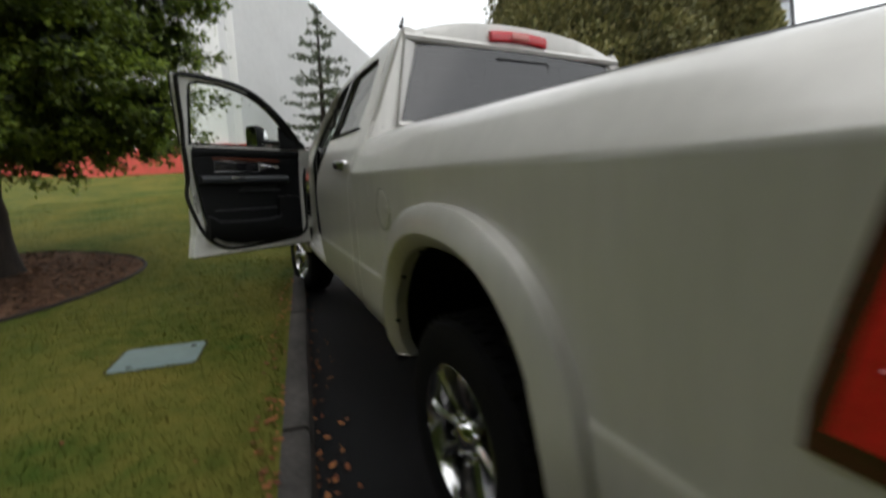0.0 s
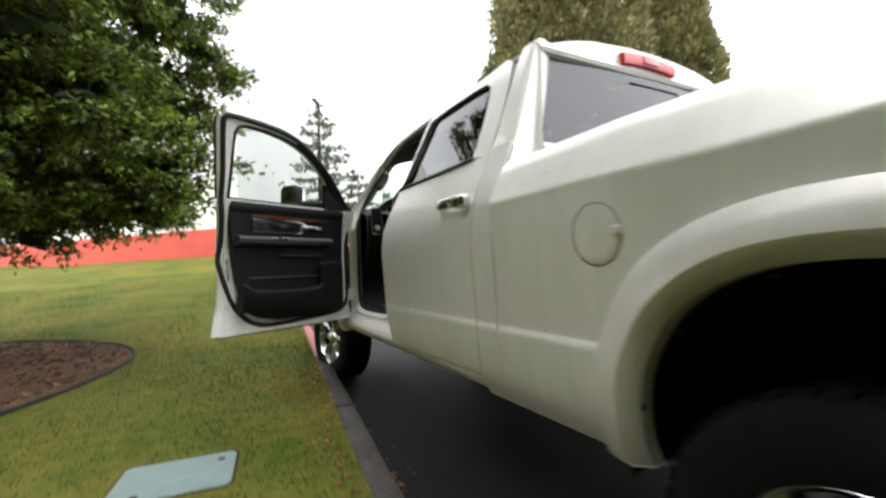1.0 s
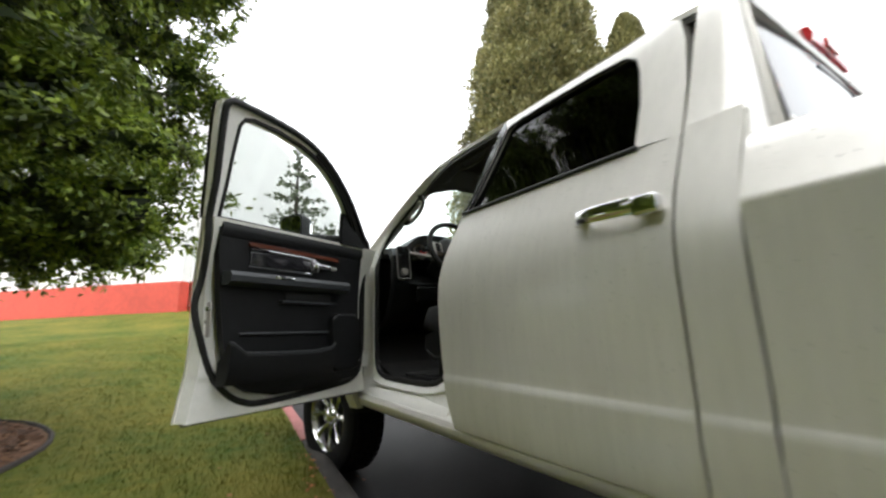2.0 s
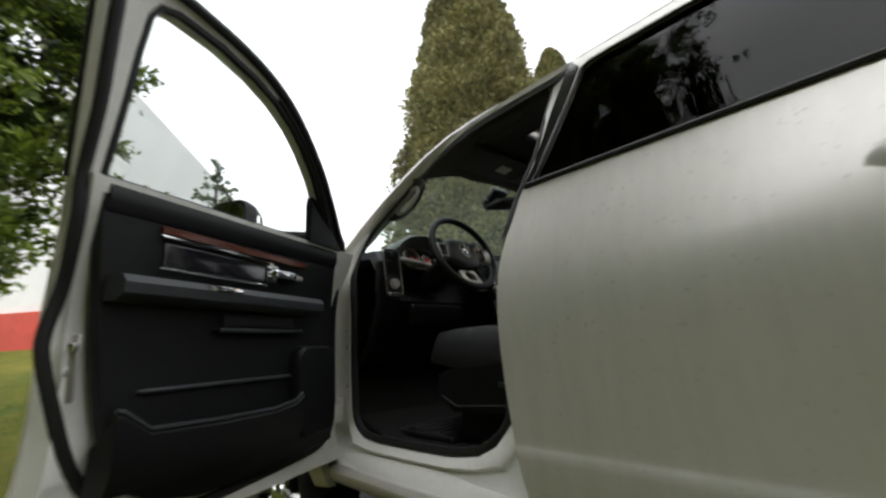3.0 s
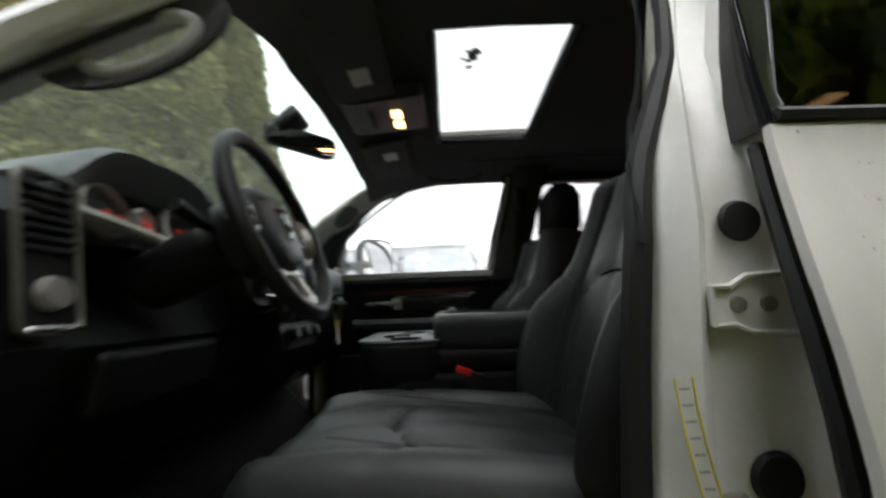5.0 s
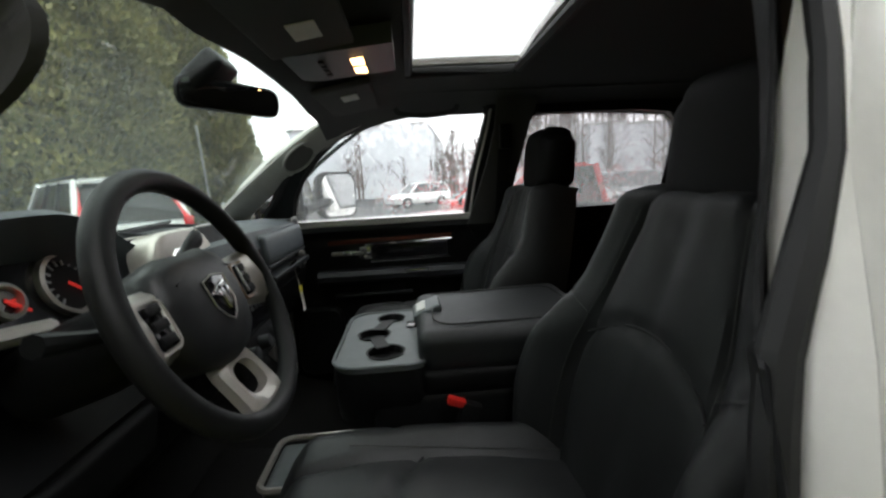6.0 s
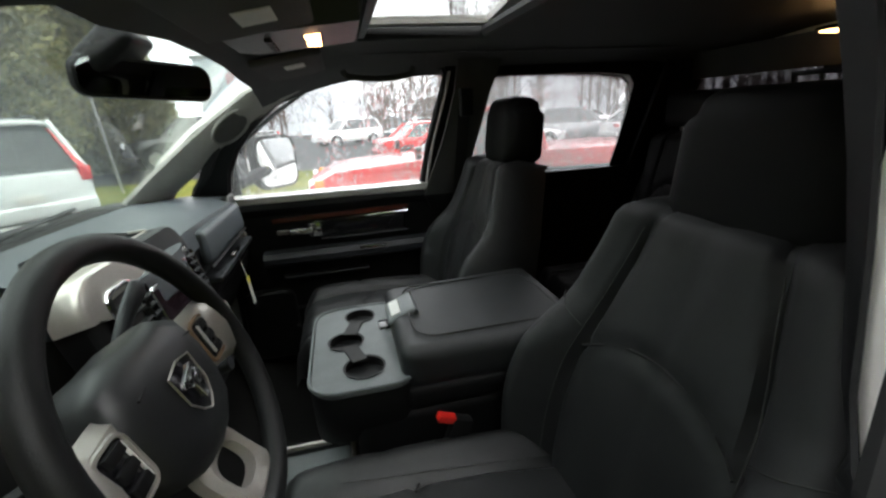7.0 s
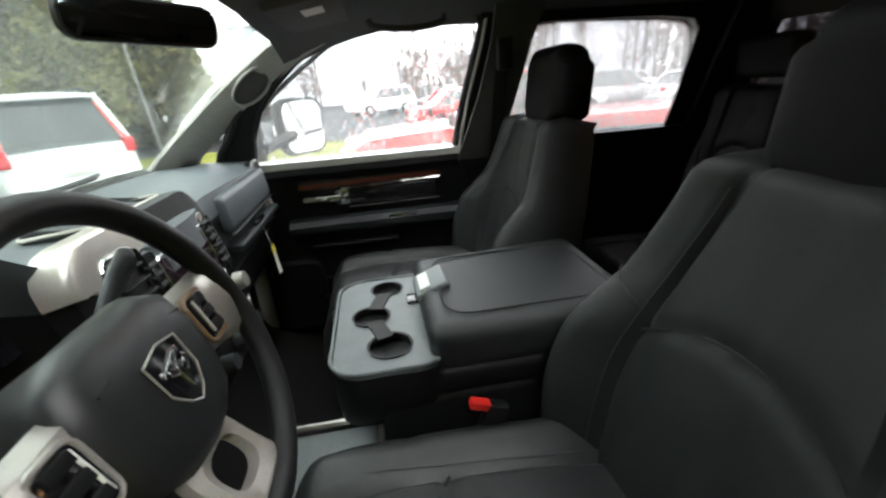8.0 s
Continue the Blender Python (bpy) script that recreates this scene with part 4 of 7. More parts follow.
        part("edge_seal", tube([Vector((side * (half(z) - 0.040), rear_door_front(z) - 0.012, z)) for z in np.linspace(0.60, 1.44, 14)], 0.008, 6), RUBBER, d)
        handle(side, 1.292, 1.249, d)
        part("inner_trim", side_panel(side, np.linspace(1.16, 2.05, 8), flat(0.62), flat(1.45), out=-0.07, t=0.03), BLACKP, d)
    # shut front door on the far side, open one on the near side
    for side in (-1, 1):
        M = OPEN if side < 0 else None
        d = new("front_door")
        d.parent = truck
        d["label"] = "front door standing open" if side < 0 else "front door, shut"
        skin_ys = np.linspace(2.10, 3.18, 26)
        zs = [z for z in ZS if z > 0.6]
        part("door_skin", side_panel(side, skin_ys, flat(0.60), flat(1.452), back=lambda z: rear_door_front(z) + 0.012, t=0.012, zs=[0.60] + zs), PAINT, d)
        part("door_shell", side_panel(side, np.linspace(2.13, 3.17, 22), flat(0.605), flat(1.450), back=lambda z: rear_door_front(z) + 0.018, out=-0.012, t=0.085, zs=[0.605] + zs), PAINT_IN, d)
        win, win_out = (WIN_IN, WIN_OUT) if side < 0 else (WIN_P, WIN_OUT_P)
        part("window_frame", frame_ring(side, win, win_out, 0.055, 0.004), PAINT_IN, d)
        if side > 0:
            part("frame_lining", frame_ring(side, win, win_out, 0.008, 0.064), BLACKP, d)
        else:
            part("frame_lining", frame_ring(side, win[8:], win_out[8:], 0.008, 0.062), RUBBER, d, "black lining of the sloping frame")
            part("sail_cover", prism([(2.865, 1.445), (3.06, 1.445), (2.985, 1.535), (2.905, 1.622), (2.872, 1.628)], 0.026, axes((-0.782, 0, 0), (0, 1, 0), (0, 0, 1), (1, 0, 0)), 0.004), BLACKP, d, "black mirror sail cover")
        gl = part("window_pane", pane_fill(side, win, 0.03), GLASS if side < 0 else GLASS_WET, d, "clear glass" if side < 0 else "rain-streaked glass")
        gl.visible_shadow = False
        part("window_seal", tube([on_side(side, p, 0.050) for p in win], 0.013, 6), RUBBER, d)
        rim = [(2.128, 1.455), *[(b[0] * 0.78 + a[0] * 0.22, b[1] * 0.78 + a[1] * 0.22) for a, b in zip(win[1:-1], win_out[1:-1])], (3.125, 1.455), (3.15, 1.2), (3.15, 0.85), (3.14, 0.75), (3.08, 0.69), (2.95, 0.665), (2.50, 0.64), (2.38, 0.655), (2.275, 0.705), (2.20, 0.80), (2.155, 0.93), (2.125, 1.04), (2.122, 1.10), (2.135, 1.20), (2.137, 1.35)]
        part("door_seal", tube(smooth_path([Vector((side * (half(z) - 0.066 - (0.030 if z < 1.45 else 0)), y + 0.02 * (z < 1.3) * (y < 2.3), z)) for y, z in rim], 3, closed=True), 0.015, 8, closed=True), RUBBER, d)
        part("outer_edge_seal", tube([on_side(side, (y, z), 0.01) for y, z in WIN_OUT], 0.009, 6), RUBBER, d)
        trim_door(side, d)
        part("bottom_seal", tube([(side * (half(0.60) - 0.050), y, 0.604) for y in np.linspace(2.14, 3.15, 8)], 0.014, 8), RUBBER, d)
        if side < 0:
            edge_bits(d)
        turned = Matrix.Translation((1.13, 2.86, 0)) @ Matrix.Rotation(radians(-49), 4, "Z") @ Matrix.Translation((-1.19, -2.86, 0))
        mirror_unit(side, d, turned if side > 0 else None)
        if M is not None:
            d.matrix_world = M
    aperture(truck)
    return truck, roof_z


def trim_door(side, d):
    """Inner trim: upper roll, wood strip, switch bezel, lever, armrest, pull, pocket and speaker."""
    def X(inset):
        return side * (0.93 - inset)
    drop = 0.0 if side < 0 else 0.022
    def slab(name, y0, y1, z0, z1, i0, i1, mat, bevel=0.01, label="", tilt=0.0):
        a, b = X(i0), X(i1)
        bm = span(min(a, b), max(a, b), y0, y1, z0, z1, bevel, 3)
        if tilt:
            c = Vector(((a + b) / 2, (y0 + y1) / 2, (z0 + z1) / 2))
            move(bm, Matrix.Translation(c) @ Matrix.Rotation(radians(tilt), 4, "X") @ Matrix.Translation(-c))
        return part(name, bm, mat, d, label)
    P = []
    edge = [(0.66, 2.52), (0.676, 2.50), (0.70, 2.37), (0.744, 2.295), (0.83, 2.248), (0.975, 2.222), (1.20, 2.195), (1.425, 2.165), (1.48, 2.16)]
    for y in np.linspace(2.16, 3.055, 26):
        row = []
        for z, i in ((0.665, 0.085), (0.70, 0.105), (0.74, 0.108), (0.80, 0.108), (0.88, 0.108), (0.95, 0.105), (1.10, 0.102), (1.25, 0.108), (1.36, 0.120), (1.42, 0.125), (1.462 - drop, 0.105), (1.470 - drop, 0.07)):
            zz = max(z, 0.67 + 0.06 * max(0, (y - 2.8) / 0.32) ** 2)
            row.append((X(i), max(y, lerp(edge, zz)), zz))
        P.append(row)
    part("trim_panel", grid_shell(P, (side * 0.04, 0, 0)), BLACKP, d, "black moulded door trim")
    part("upper_roll", loft([[(X(i), y, z) for i, z in ((0.10, 1.375), (0.125, 1.375), (0.138, 1.40), (0.135, 1.435 - drop), (0.118, 1.462 - drop), (0.09, 1.468 - drop))] for y in (2.175, 2.20, 2.5, 2.9, 3.03, 3.05)]), BLACKP, d)
    part("wood_strip", loft([[(X(i), y, z + dz) for i, z in ((0.10, 1.343), (0.131, 1.343), (0.132, 1.362), (0.10, 1.362))] for y, dz in ((2.31, 0.006), (2.6, 0.002), (2.86, -0.004))]), WOOD, d, "dark red wood strip")
    part("chrome_line", tube([(X(0.130), 2.31, 1.342), (X(0.130), 2.62, 1.336), (X(0.128), 2.70, 1.330)], 0.003, 5), CHROME, d)
    slab("bezel_panel", 2.325, 2.68, 1.262, 1.33, 0.095, 0.122, GLOSSB, 0.008, "gloss black inlay panel")
    part("bezel_frame", tube([(X(0.124), y, z) for y, z in ((2.70, 1.334), (2.32, 1.338), (2.315, 1.258), (2.68, 1.256))], 0.0035, 5), CHROME, d)
    lv = slab("door_lever", 2.70, 2.80, 1.285, 1.312, 0.11, 0.146, CHROME, 0.009, "chrome inner door lever")
    part("lever_cup", box(0.022, 0.055, 0.06, 0.008, 2, pose(X(0.116), 2.70, 1.297)), CHROME, lv)
    slab("lock_switch", 2.80, 2.85, 1.290, 1.306, 0.105, 0.13, SILVER, 0.004)
    arm = part("armrest", loft([[(X(i), y, z) for i, z in ((0.07, 1.165), (0.15, 1.165), (0.176, 1.180), (0.180, 1.205), (0.165, 1.224), (0.07, 1.226))] for y in (2.205, 2.22, 2.5, 2.75, 2.88, 2.91)]), GREYP, d, "padded grey armrest")
    part("pull_plate", box(0.014, 0.11, 0.016, 0.004, 2, pose(X(0.176), 2.475, 1.212)), CHROME, arm, "chrome switch plate")
    slab("pull_pocket", 2.53, 2.83, 1.112, 1.165, 0.085, 0.112, RUBBER, 0.012)
    slab("pocket_lip", 2.50, 2.85, 1.098, 1.112, 0.09, 0.135, GREYP, 0.006)
    part("map_pocket", loft([[(X(i), y, z) for i, z in ((0.07, 0.74), (0.140, 0.745), (0.160, 0.80), (0.164, 0.865 + b), (0.150, 0.880 + b), (0.142, 0.86 + b), (0.08, 0.84))] for y, b in ((2.23, 0.045), (2.25, 0.04), (2.31, -0.004), (2.5, -0.012), (2.7, -0.014), (2.80, 0.0), (2.83, 0.02))]), BLACKP, d, "moulded map pocket")
    part("pocket_edge", tube([(X(0.157), y, 0.878 + b) for y, b in ((2.23, 0.045), (2.25, 0.04), (2.31, -0.004), (2.5, -0.012), (2.7, -0.014), (2.80, 0.0), (2.83, 0.02))], 0.006, 6), GREYP, d)
    slab("pocket_bar", 2.30, 2.82, 0.950, 0.962, 0.085, 0.118, GREYP, 0.006)
    part("speaker_grille", loft([[(X(i), y, z) for y, z in [(2.925 + a * k, 0.90 + b * k) for a, b in rrect(0.21, 0.31, 0.05)]] for i, k in ((0.07, 1.0), (0.135, 1.0), (0.146, 0.94))]), BLACKP, d)


def edge_bits(d):
    """Latch and bumper on the open door's rear edge, and its check strap."""
    for z, h, w in ((1.065, 0.02, 0.05), (1.01, 0.018, 0.018)):
        part("door_latch", box(w, 0.012, h, 0.004, 2, pose(-0.895, 2.190, z)), RUBBER if h > 0.05 else CHROME, d)
    part("latch_plate", box(0.05, 0.008, 0.15, 0.004, 2, pose(-0.895, 2.196, 1.02)), SILVER, d)
    for z in (0.78, 1.34):
        part("hinge_leaf", box(0.05, 0.06, 0.075, 0.006, 2, pose(-0.90, 3.175, z)), PAINT_IN, d)


def aperture(truck):
    """The front door's opening on the near side: pillars, sill, jamb, seals and striker."""
    inner = [(2.196, 1.45), (2.150, 1.6), (2.122, 1.75), (2.108, 1.845), (2.128, 1.880), (2.20, 1.890), (2.36, 1.886), (2.47, 1.884), (2.597, 1.864), (2.722, 1.820), (2.848, 1.759), (2.974, 1.680), (3.09, 1.592), (3.145, 1.475), (3.145, 1.36), (3.140, 1.2), (3.142, 1.0), (3.135, 0.80), (3.115, 0.73), (3.05, 0.687), (2.95, 0.675), (2.75, 0.675), (2.52, 0.680), (2.40, 0.698), (2.325, 0.735), (2.278, 0.80), (2.262, 0.95), (2.249, 1.05), (2.240, 1.15), (2.231, 1.25), (2.219, 1.35)]
    outer = [(2.09, 1.45), (2.08, 1.6), (2.05, 1.75), (2.03, 1.88), (2.035, 1.92), (2.10, 1.935), (2.34, 1.930), (2.47, 1.917), (2.60, 1.890), (2.73, 1.843), (2.86, 1.78), (2.99, 1.70), (3.11, 1.61), (3.225, 1.475), (3.215, 1.36), (3.215, 1.2), (3.215, 1.0), (3.215, 0.78), (3.215, 0.67), (3.15, 0.60), (2.98, 0.585), (2.75, 0.585), (2.52, 0.585), (2.36, 0.585), (2.17, 0.585), (2.09, 0.66), (2.09, 0.85), (2.09, 1.02), (2.09, 1.15), (2.09, 1.28), (2.09, 1.37)]
    deep = lambda z: min(0.868, half(z) - 0.05)
    # closed ring as a sheet of strips, stepped like a pressed jamb
    P = []
    n = len(inner)
    for i in list(range(n)) + [0]:
        a, b = Vector((0, *inner[i])), Vector((0, *outer[i]))
        rear = a.y < 2.30 and a.z < 1.70
        front = a.y > 3.06 and a.z < 1.46
        top = a.z > 1.46 and not rear
        row = []
        for k, o, up in ((0.0, -0.035, 0.065), (0.015, -0.004, 0.046), (0.05, 0.004, 0.042), (0.26, 0.006, 0.038), (0.31, 0.0, 0.036), (0.36, -0.012, 0.034), (0.42, -0.014, 0.032), (0.86, -0.010, 0.018), (0.94, 0.0, 0.010), (1.0, 0.008, 0.006)):
            p = a + (b - a) * k
            if top:
                x = half(p.z) - up
            elif rear:
                x = deep(p.z) + o - 0.026 * max(0.0, 1 - k / 0.38)
            elif front:
                x = deep(p.z) + o + 0.030 * max(0, (k - 0.42) / 0.58) ** 1.5
            else:
                x = deep(p.z) + o + 0.065 * max(0, (k - 0.05)) ** 0.7
            row.append((-x, p.y, p.z))
        P.append(row)
    part("door_jamb", grid_shell(P), PAINT_IN, truck, "white painted door jamb")
    seal = []
    for i, (y, z) in enumerate(inner):
        c = Vector((2.66, 1.25)) - Vector((y, z))
        c.normalize()
        if z > 1.50:
            c *= 0.1
        if z > 1.46 and y < 2.3:
            seal.append(Vector((-(half(z) - lerp([(1.46, 0.080), (1.58, 0.062), (1.72, 0.052)], z)), y - 0.008, z)))
            continue
        seal.append(Vector((-(deep(z) - (0.038 if y < 2.3 else 0.014) if z < 1.5 or y < 2.3 else half(z) - 0.062), y + c.x * 0.013, z + c.y * 0.013)))
    part("jamb_seal", tube(smooth_path(seal, 2, closed=True), [0.016 if z < 1.46 else 0.010 if y > 2.3 else 0.012 for y, z in inner for _ in (0, 1)], 8, closed=True), RUBBER, truck, "black rubber door seal")
    # spot-weld dimples and drain holes along the jamb
    for y, z, r in ((2.205, 0.93, 0.009), (2.20, 1.075, 0.006), (3.185, 1.05, 0.008), (3.19, 1.25, 0.007), (3.18, 0.88, 0.009), (3.185, 1.12, 0.006)):
        part("jamb_hole", lathe([(0.0, 0.0012), (r * 0.8, 0.0012), (r, 0.0)], 12, axes((-(deep(z) - 0.006), y, z), (0, 1, 0), (0, 0, 1), (-1, 0, 0))), RUBBER, truck)
    # outer sill step and foot of the jamb
    part("sill_plate", loft([[(-a, y, b) for a, b in ((0.84, 0.645), (0.885, 0.640), (0.915, 0.615), (0.935, 0.585), (0.90, 0.56), (0.84, 0.58))] for y in (2.22, 2.5, 2.9, 3.2)]), PAINT_IN, truck)
    part("striker", tube(smooth_path([(-0.850, 2.196, 1.062), (-0.872, 2.240, 1.062), (-0.874, 2.252, 1.056), (-0.874, 2.252, 1.034), (-0.872, 2.240, 1.028), (-0.850, 2.196, 1.028)], 3), 0.0075, 8), CHROME, truck, "chrome door striker")
    part("striker_plate", box(0.010, 0.046, 0.10, 0.004, 2, pose(-0.862, 2.188, 1.043, 0, 0, 8)), SILVER, truck, "dull metal striker plate")
    part("jamb_plug", lathe([(0.0, 0.004), (0.019, 0.004), (0.022, -0.002)], 20, axes((-0.8615, 2.140, 1.358), (0, 1, 0), (0, 0, 1), (-1, 0, 0))), RUBBER, truck)
    up = [(2.184, 1.291), (2.166, 1.290), (2.150, 1.300), (2.095, 1.303)]
    low = [(2.184, 1.252), (2.166, 1.253), (2.150, 1.245), (2.095, 1.242)]
    hb = part("hinge_bracket", loft([[(-0.862 - d, y, z) for y, z in up + low[::-1]] for d in (0.0, 0.007)]), PAINT_IN, truck, "white painted hinge bracket")
    part("rim", tube([(-0.872, y, z) for y, z in up[::-1] + low], 0.0034, 6), PAINT_IN, hb)
    part("jamb_plug", lathe([(0.0, 0.004), (0.022, 0.004), (0.026, -0.002)], 20, axes((-0.8615, 2.135, 1.105), (0, 1, 0), (0, 0, 1), (-1, 0, 0))), RUBBER, truck)
    for y in (2.128, 2.158):
        part("bolt", lathe([(0.0, 0.005), (0.0075, 0.0045), (0.0085, 0.0)], 12, axes((-0.868, y, 1.272), (0, 1, 0), (0, 0, 1), (-1, 0, 0))), SILVER, hb)
    hl = part("hinge_bracket", box(0.016, 0.030, 0.062, 0.005, 2, pose(-0.872, 2.170, 0.870, 0, 0, 6)), PAINT_IN, truck, "white painted lower hinge")
    part("hinge_pin", tube([(-0.884, 2.158, 0.835), (-0.884, 2.158, 0.905)], 0.008, 8), SILVER, hl)
    lb = part("warning_label", grid_shell([[(-0.8752, 2.232 - 0.018 * t ** 1.5 - 0.017 * u, 1.205 - 0.12 * t) for u in (0, 1)] for t in np.linspace(0, 1, 4)], (-0.001, 0, 0)), PAPER, truck, "paper data label with rows of small print")
    for k in range(7):
        part("print_bar", box(0.001, 0.010, 0.0016, 0, 1, pose(-0.8762, 2.2235 - 0.018 * ((k + 0.7) / 8) ** 1.5, 1.205 - 0.12 * (k + 0.7) / 8)), shader("grey_print", (0.25, 0.24, 0.23), 0.7) if k == 0 else bpy.data.materials["grey_print"], lb)
    for u in (0, 1):
        part("yellow_border", tube([(-0.8765, 2.232 - 0.018 * t ** 1.5 - 0.017 * u, 1.205 - 0.12 * t) for t in np.linspace(0, 1, 5)], 0.0011, 5), YELLOW, lb)
    for z in (0.80, 1.342):
        part("body_hinge", box(0.045, 0.055, 0.07, 0.006, 2, pose(-0.905, 3.205, z)), PAINT_IN, truck, "white painted door hinge")
        part("hinge_pin", tube([(-0.93, 3.2, z - 0.05), (-0.93, 3.2, z + 0.05)], 0.010, 8), SILVER, truck)
    # front pillar outer skin, windshield
    for side in (-1, 1):
        base = [(3.245, 1.455), (3.12, 1.60), (2.99, 1.70), (2.86, 1.78), (2.73, 1.843), (2.60, 1.89), (2.47, 1.917), (2.34, 1.93)]
        rows = []
        for y, z in base:
            x = half(z) - 0.004
            rows.append([(side * x, y, z), (side * (x - 0.008), y + 0.02, z + 0.012), (side * (x - 0.045), y + 0.05, z + 0.022), (side * (x - 0.085), y + 0.062, z + 0.022)])
        part("front_pillar", grid_shell(rows, (-side * 0.02, -0.02, -0.01)), PAINT, truck)
    ws = []
    for k in np.linspace(0, 1, 9):
        row = []
        for x in np.linspace(-1, 1, 15):
            hwid = 0.80 - 0.17 * k
            row.append((x * hwid, 3.33 + 0.12 * (1 - x * x) - k * (0.54 + 0.10 * (1 - x * x)), 1.455 + 0.475 * k - 0.06 * k * k * (0) + 0.03 * math.sin(k * math.pi) * 1.0))
        ws.append(row)
    part("windshield", grid_shell(ws, (0, 0, -0.006)), GLASS_WS, truck, "green-tinted windshield").visible_shadow = False
    for x0, x1 in ((-0.66, -0.05), (0.02, 0.62)):
        wp = part("wiper", tube([(x0, 3.40, 1.475), ((x0 + x1) / 2, 3.445, 1.485), (x1, 3.43, 1.487)], 0.008, 6), BLACKP, truck, "black wiper")
        part("wiper_blade", tube([(x0, 3.385, 1.487), (x1, 3.415, 1.497)], 0.006, 5), RUBBER, wp)


def rain_beads():
    rnd = random.Random(77)
    vs, fs = [], []
    for _ in range(1500):
        y, z = rnd.uniform(0.62, 2.1), rnd.uniform(0.62, 1.44)
        if 1.0 < y < 1.16:
            continue
        r = rnd.choice((0.0008, 0.001, 0.0013, 0.0017, 0.0024))
        tall = rnd.uniform(1.0, 2.0)
        x = -half(z, HALF if y > 1 else BEDH)
        i = len(vs)
        vs.append((x - r * 0.6, y, z))
        for k in range(6):
            a = k * math.pi / 3
            vs.append((x + 0.0006, y + r * math.cos(a), z + r * tall * math.sin(a)))
        fs += [(i, i + 1 + k, i + 1 + (k + 1) % 6) for k in range(6)]
    m = bpy.data.materials.new("water_bead")
    m.use_nodes = True
    p = m.node_tree.nodes["Principled BSDF"]
    p.inputs["Base Color"].default_value = (0.55, 0.54, 0.50, 1)
    p.inputs["Roughness"].default_value, p.inputs["Coat Weight"].default_value = 0.05, 1.0
    tagged(part("rain_drops", (vs, fs), m, angle=180), "beads of rain on the painted doors", "rain", kind="stuff")


def chassis(truck):
    for s in (-1, 1):
        part("frame_rail", span(s * 0.46 - 0.04, s * 0.46 + 0.04, -1.0, 4.4, 0.50, 0.66, 0.01), UNDER, truck)
        part("leaf_spring", tube(smooth_path([(s * 0.52, -0.75, 0.58), (s * 0.52, 0.0, 0.46), (s * 0.52, 0.75, 0.56)], 6), 0.03, 6), UNDER, truck)
        part("shock_absorber", tube([(s * 0.55, 0.12, 0.40), (s * 0.50, 0.20, 0.82)], 0.032, 8), UNDER, truck)
    part("rear_axle", join(tube([(-0.80, 0.03, 0.40), (0.80, 0.03, 0.40)], 0.055, 10), lathe([(0.0, -0.12), (0.10, -0.10), (0.15, 0.0), (0.10, 0.10), (0.0, 0.12)], 16, pose(0, 0.03, 0.40, 90, 0, 0))), UNDER, truck)
    part("front_axle", tube([(-0.80, 3.72, 0.40), (0.80, 3.72, 0.40)], 0.05, 10), UNDER, truck)
    part("exhaust_pipe", tube(smooth_path([(0.55, 3.2, 0.52), (0.55, 1.2, 0.52), (0.35, 0.5, 0.62), (-0.30, 0.12, 0.62), (-0.42, -0.2, 0.60), (-0.50, -0.9, 0.55)], 5), 0.035, 10), shader("dull_exhaust_steel", (0.45, 0.44, 0.42), 0.35, 1.0, 0.2, 10), truck, "dull steel exhaust pipe")
    part("fuel_tank", span(-0.42, 0.10, 1.0, 2.2, 0.42, 0.64, 0.06, 3), UNDER, truck)
    part("cab_floor_pan", span(-0.86, 0.86, 1.02, 3.30, 0.60, 0.655, 0.01), UNDER, truck)
    part("engine_bay", span(-0.60, 0.60, 3.45, 4.45, 0.55, 1.30, 0.08, 3), UNDER, truck)
    part("firewall", span(-0.86, 0.86, 3.30, 3.40, 0.60, 1.42, 0.02), UNDER, truck)
    rim_and_tyre(truck, -0.82, 0.05, 0.376, -1)
    rim_and_tyre(truck, 0.82, 0.05, 0.376, 1)
    rim_and_tyre(truck, -0.865, 3.72, 0.376, -1, 11)
    rim_and_tyre(truck, 0.865, 3.72, 0.376, 1, 11)
    # fuel flap on the bed side
    on_bed = lambda y, z, lift: (-(half(z, BEDH) + lift), y, z)
    around = np.linspace(0, 2 * math.pi, 40)
    flap = [[on_bed(0.530 + 0.078 * k * math.cos(a), 1.060 + 0.078 * k * math.sin(a), lift) for k, lift in ((0.02, 0.0022), (0.35, 0.0022), (0.7, 0.0022), (0.96, 0.0022), (1.0, 0.0008))] for a in around]
    fl = part("fuel_flap", grid_shell(flap), PAINT, truck, "round painted fuel flap")
    part("flap_gap", tube([on_bed(0.530 + 0.0803 * math.cos(a), 1.060 + 0.0805 * math.sin(a), 0.0004) for a in around[:-1]], 0.0013, 6, closed=True), RUBBER, fl)
    part("flap_catch", box(0.014, 0.030, 0.024, 0.006, 3, pose(-half(1.066, BEDH) - 0.004, 0.462, 1.066)), PAINT, fl)


# ---- the pickup: cabin ----
def soft_block(cx, cy, cz, w, d, h, r, m=None, puff=0.0):
    """A padded block: a rounded box whose top swells."""
    bm = box(w, d, h, min(r, w / 2.1, d / 2.1, h / 2.1), 4)
    if puff:
        for v in bm.verts:
            if v.co.z > 0:
                v.co.z += puff * (1 - (2 * v.co.x / w) ** 2) * (1 - (2 * v.co.y / d) ** 2)
    move(bm, pose(cx, cy, cz) if m is None else m)
    return bm


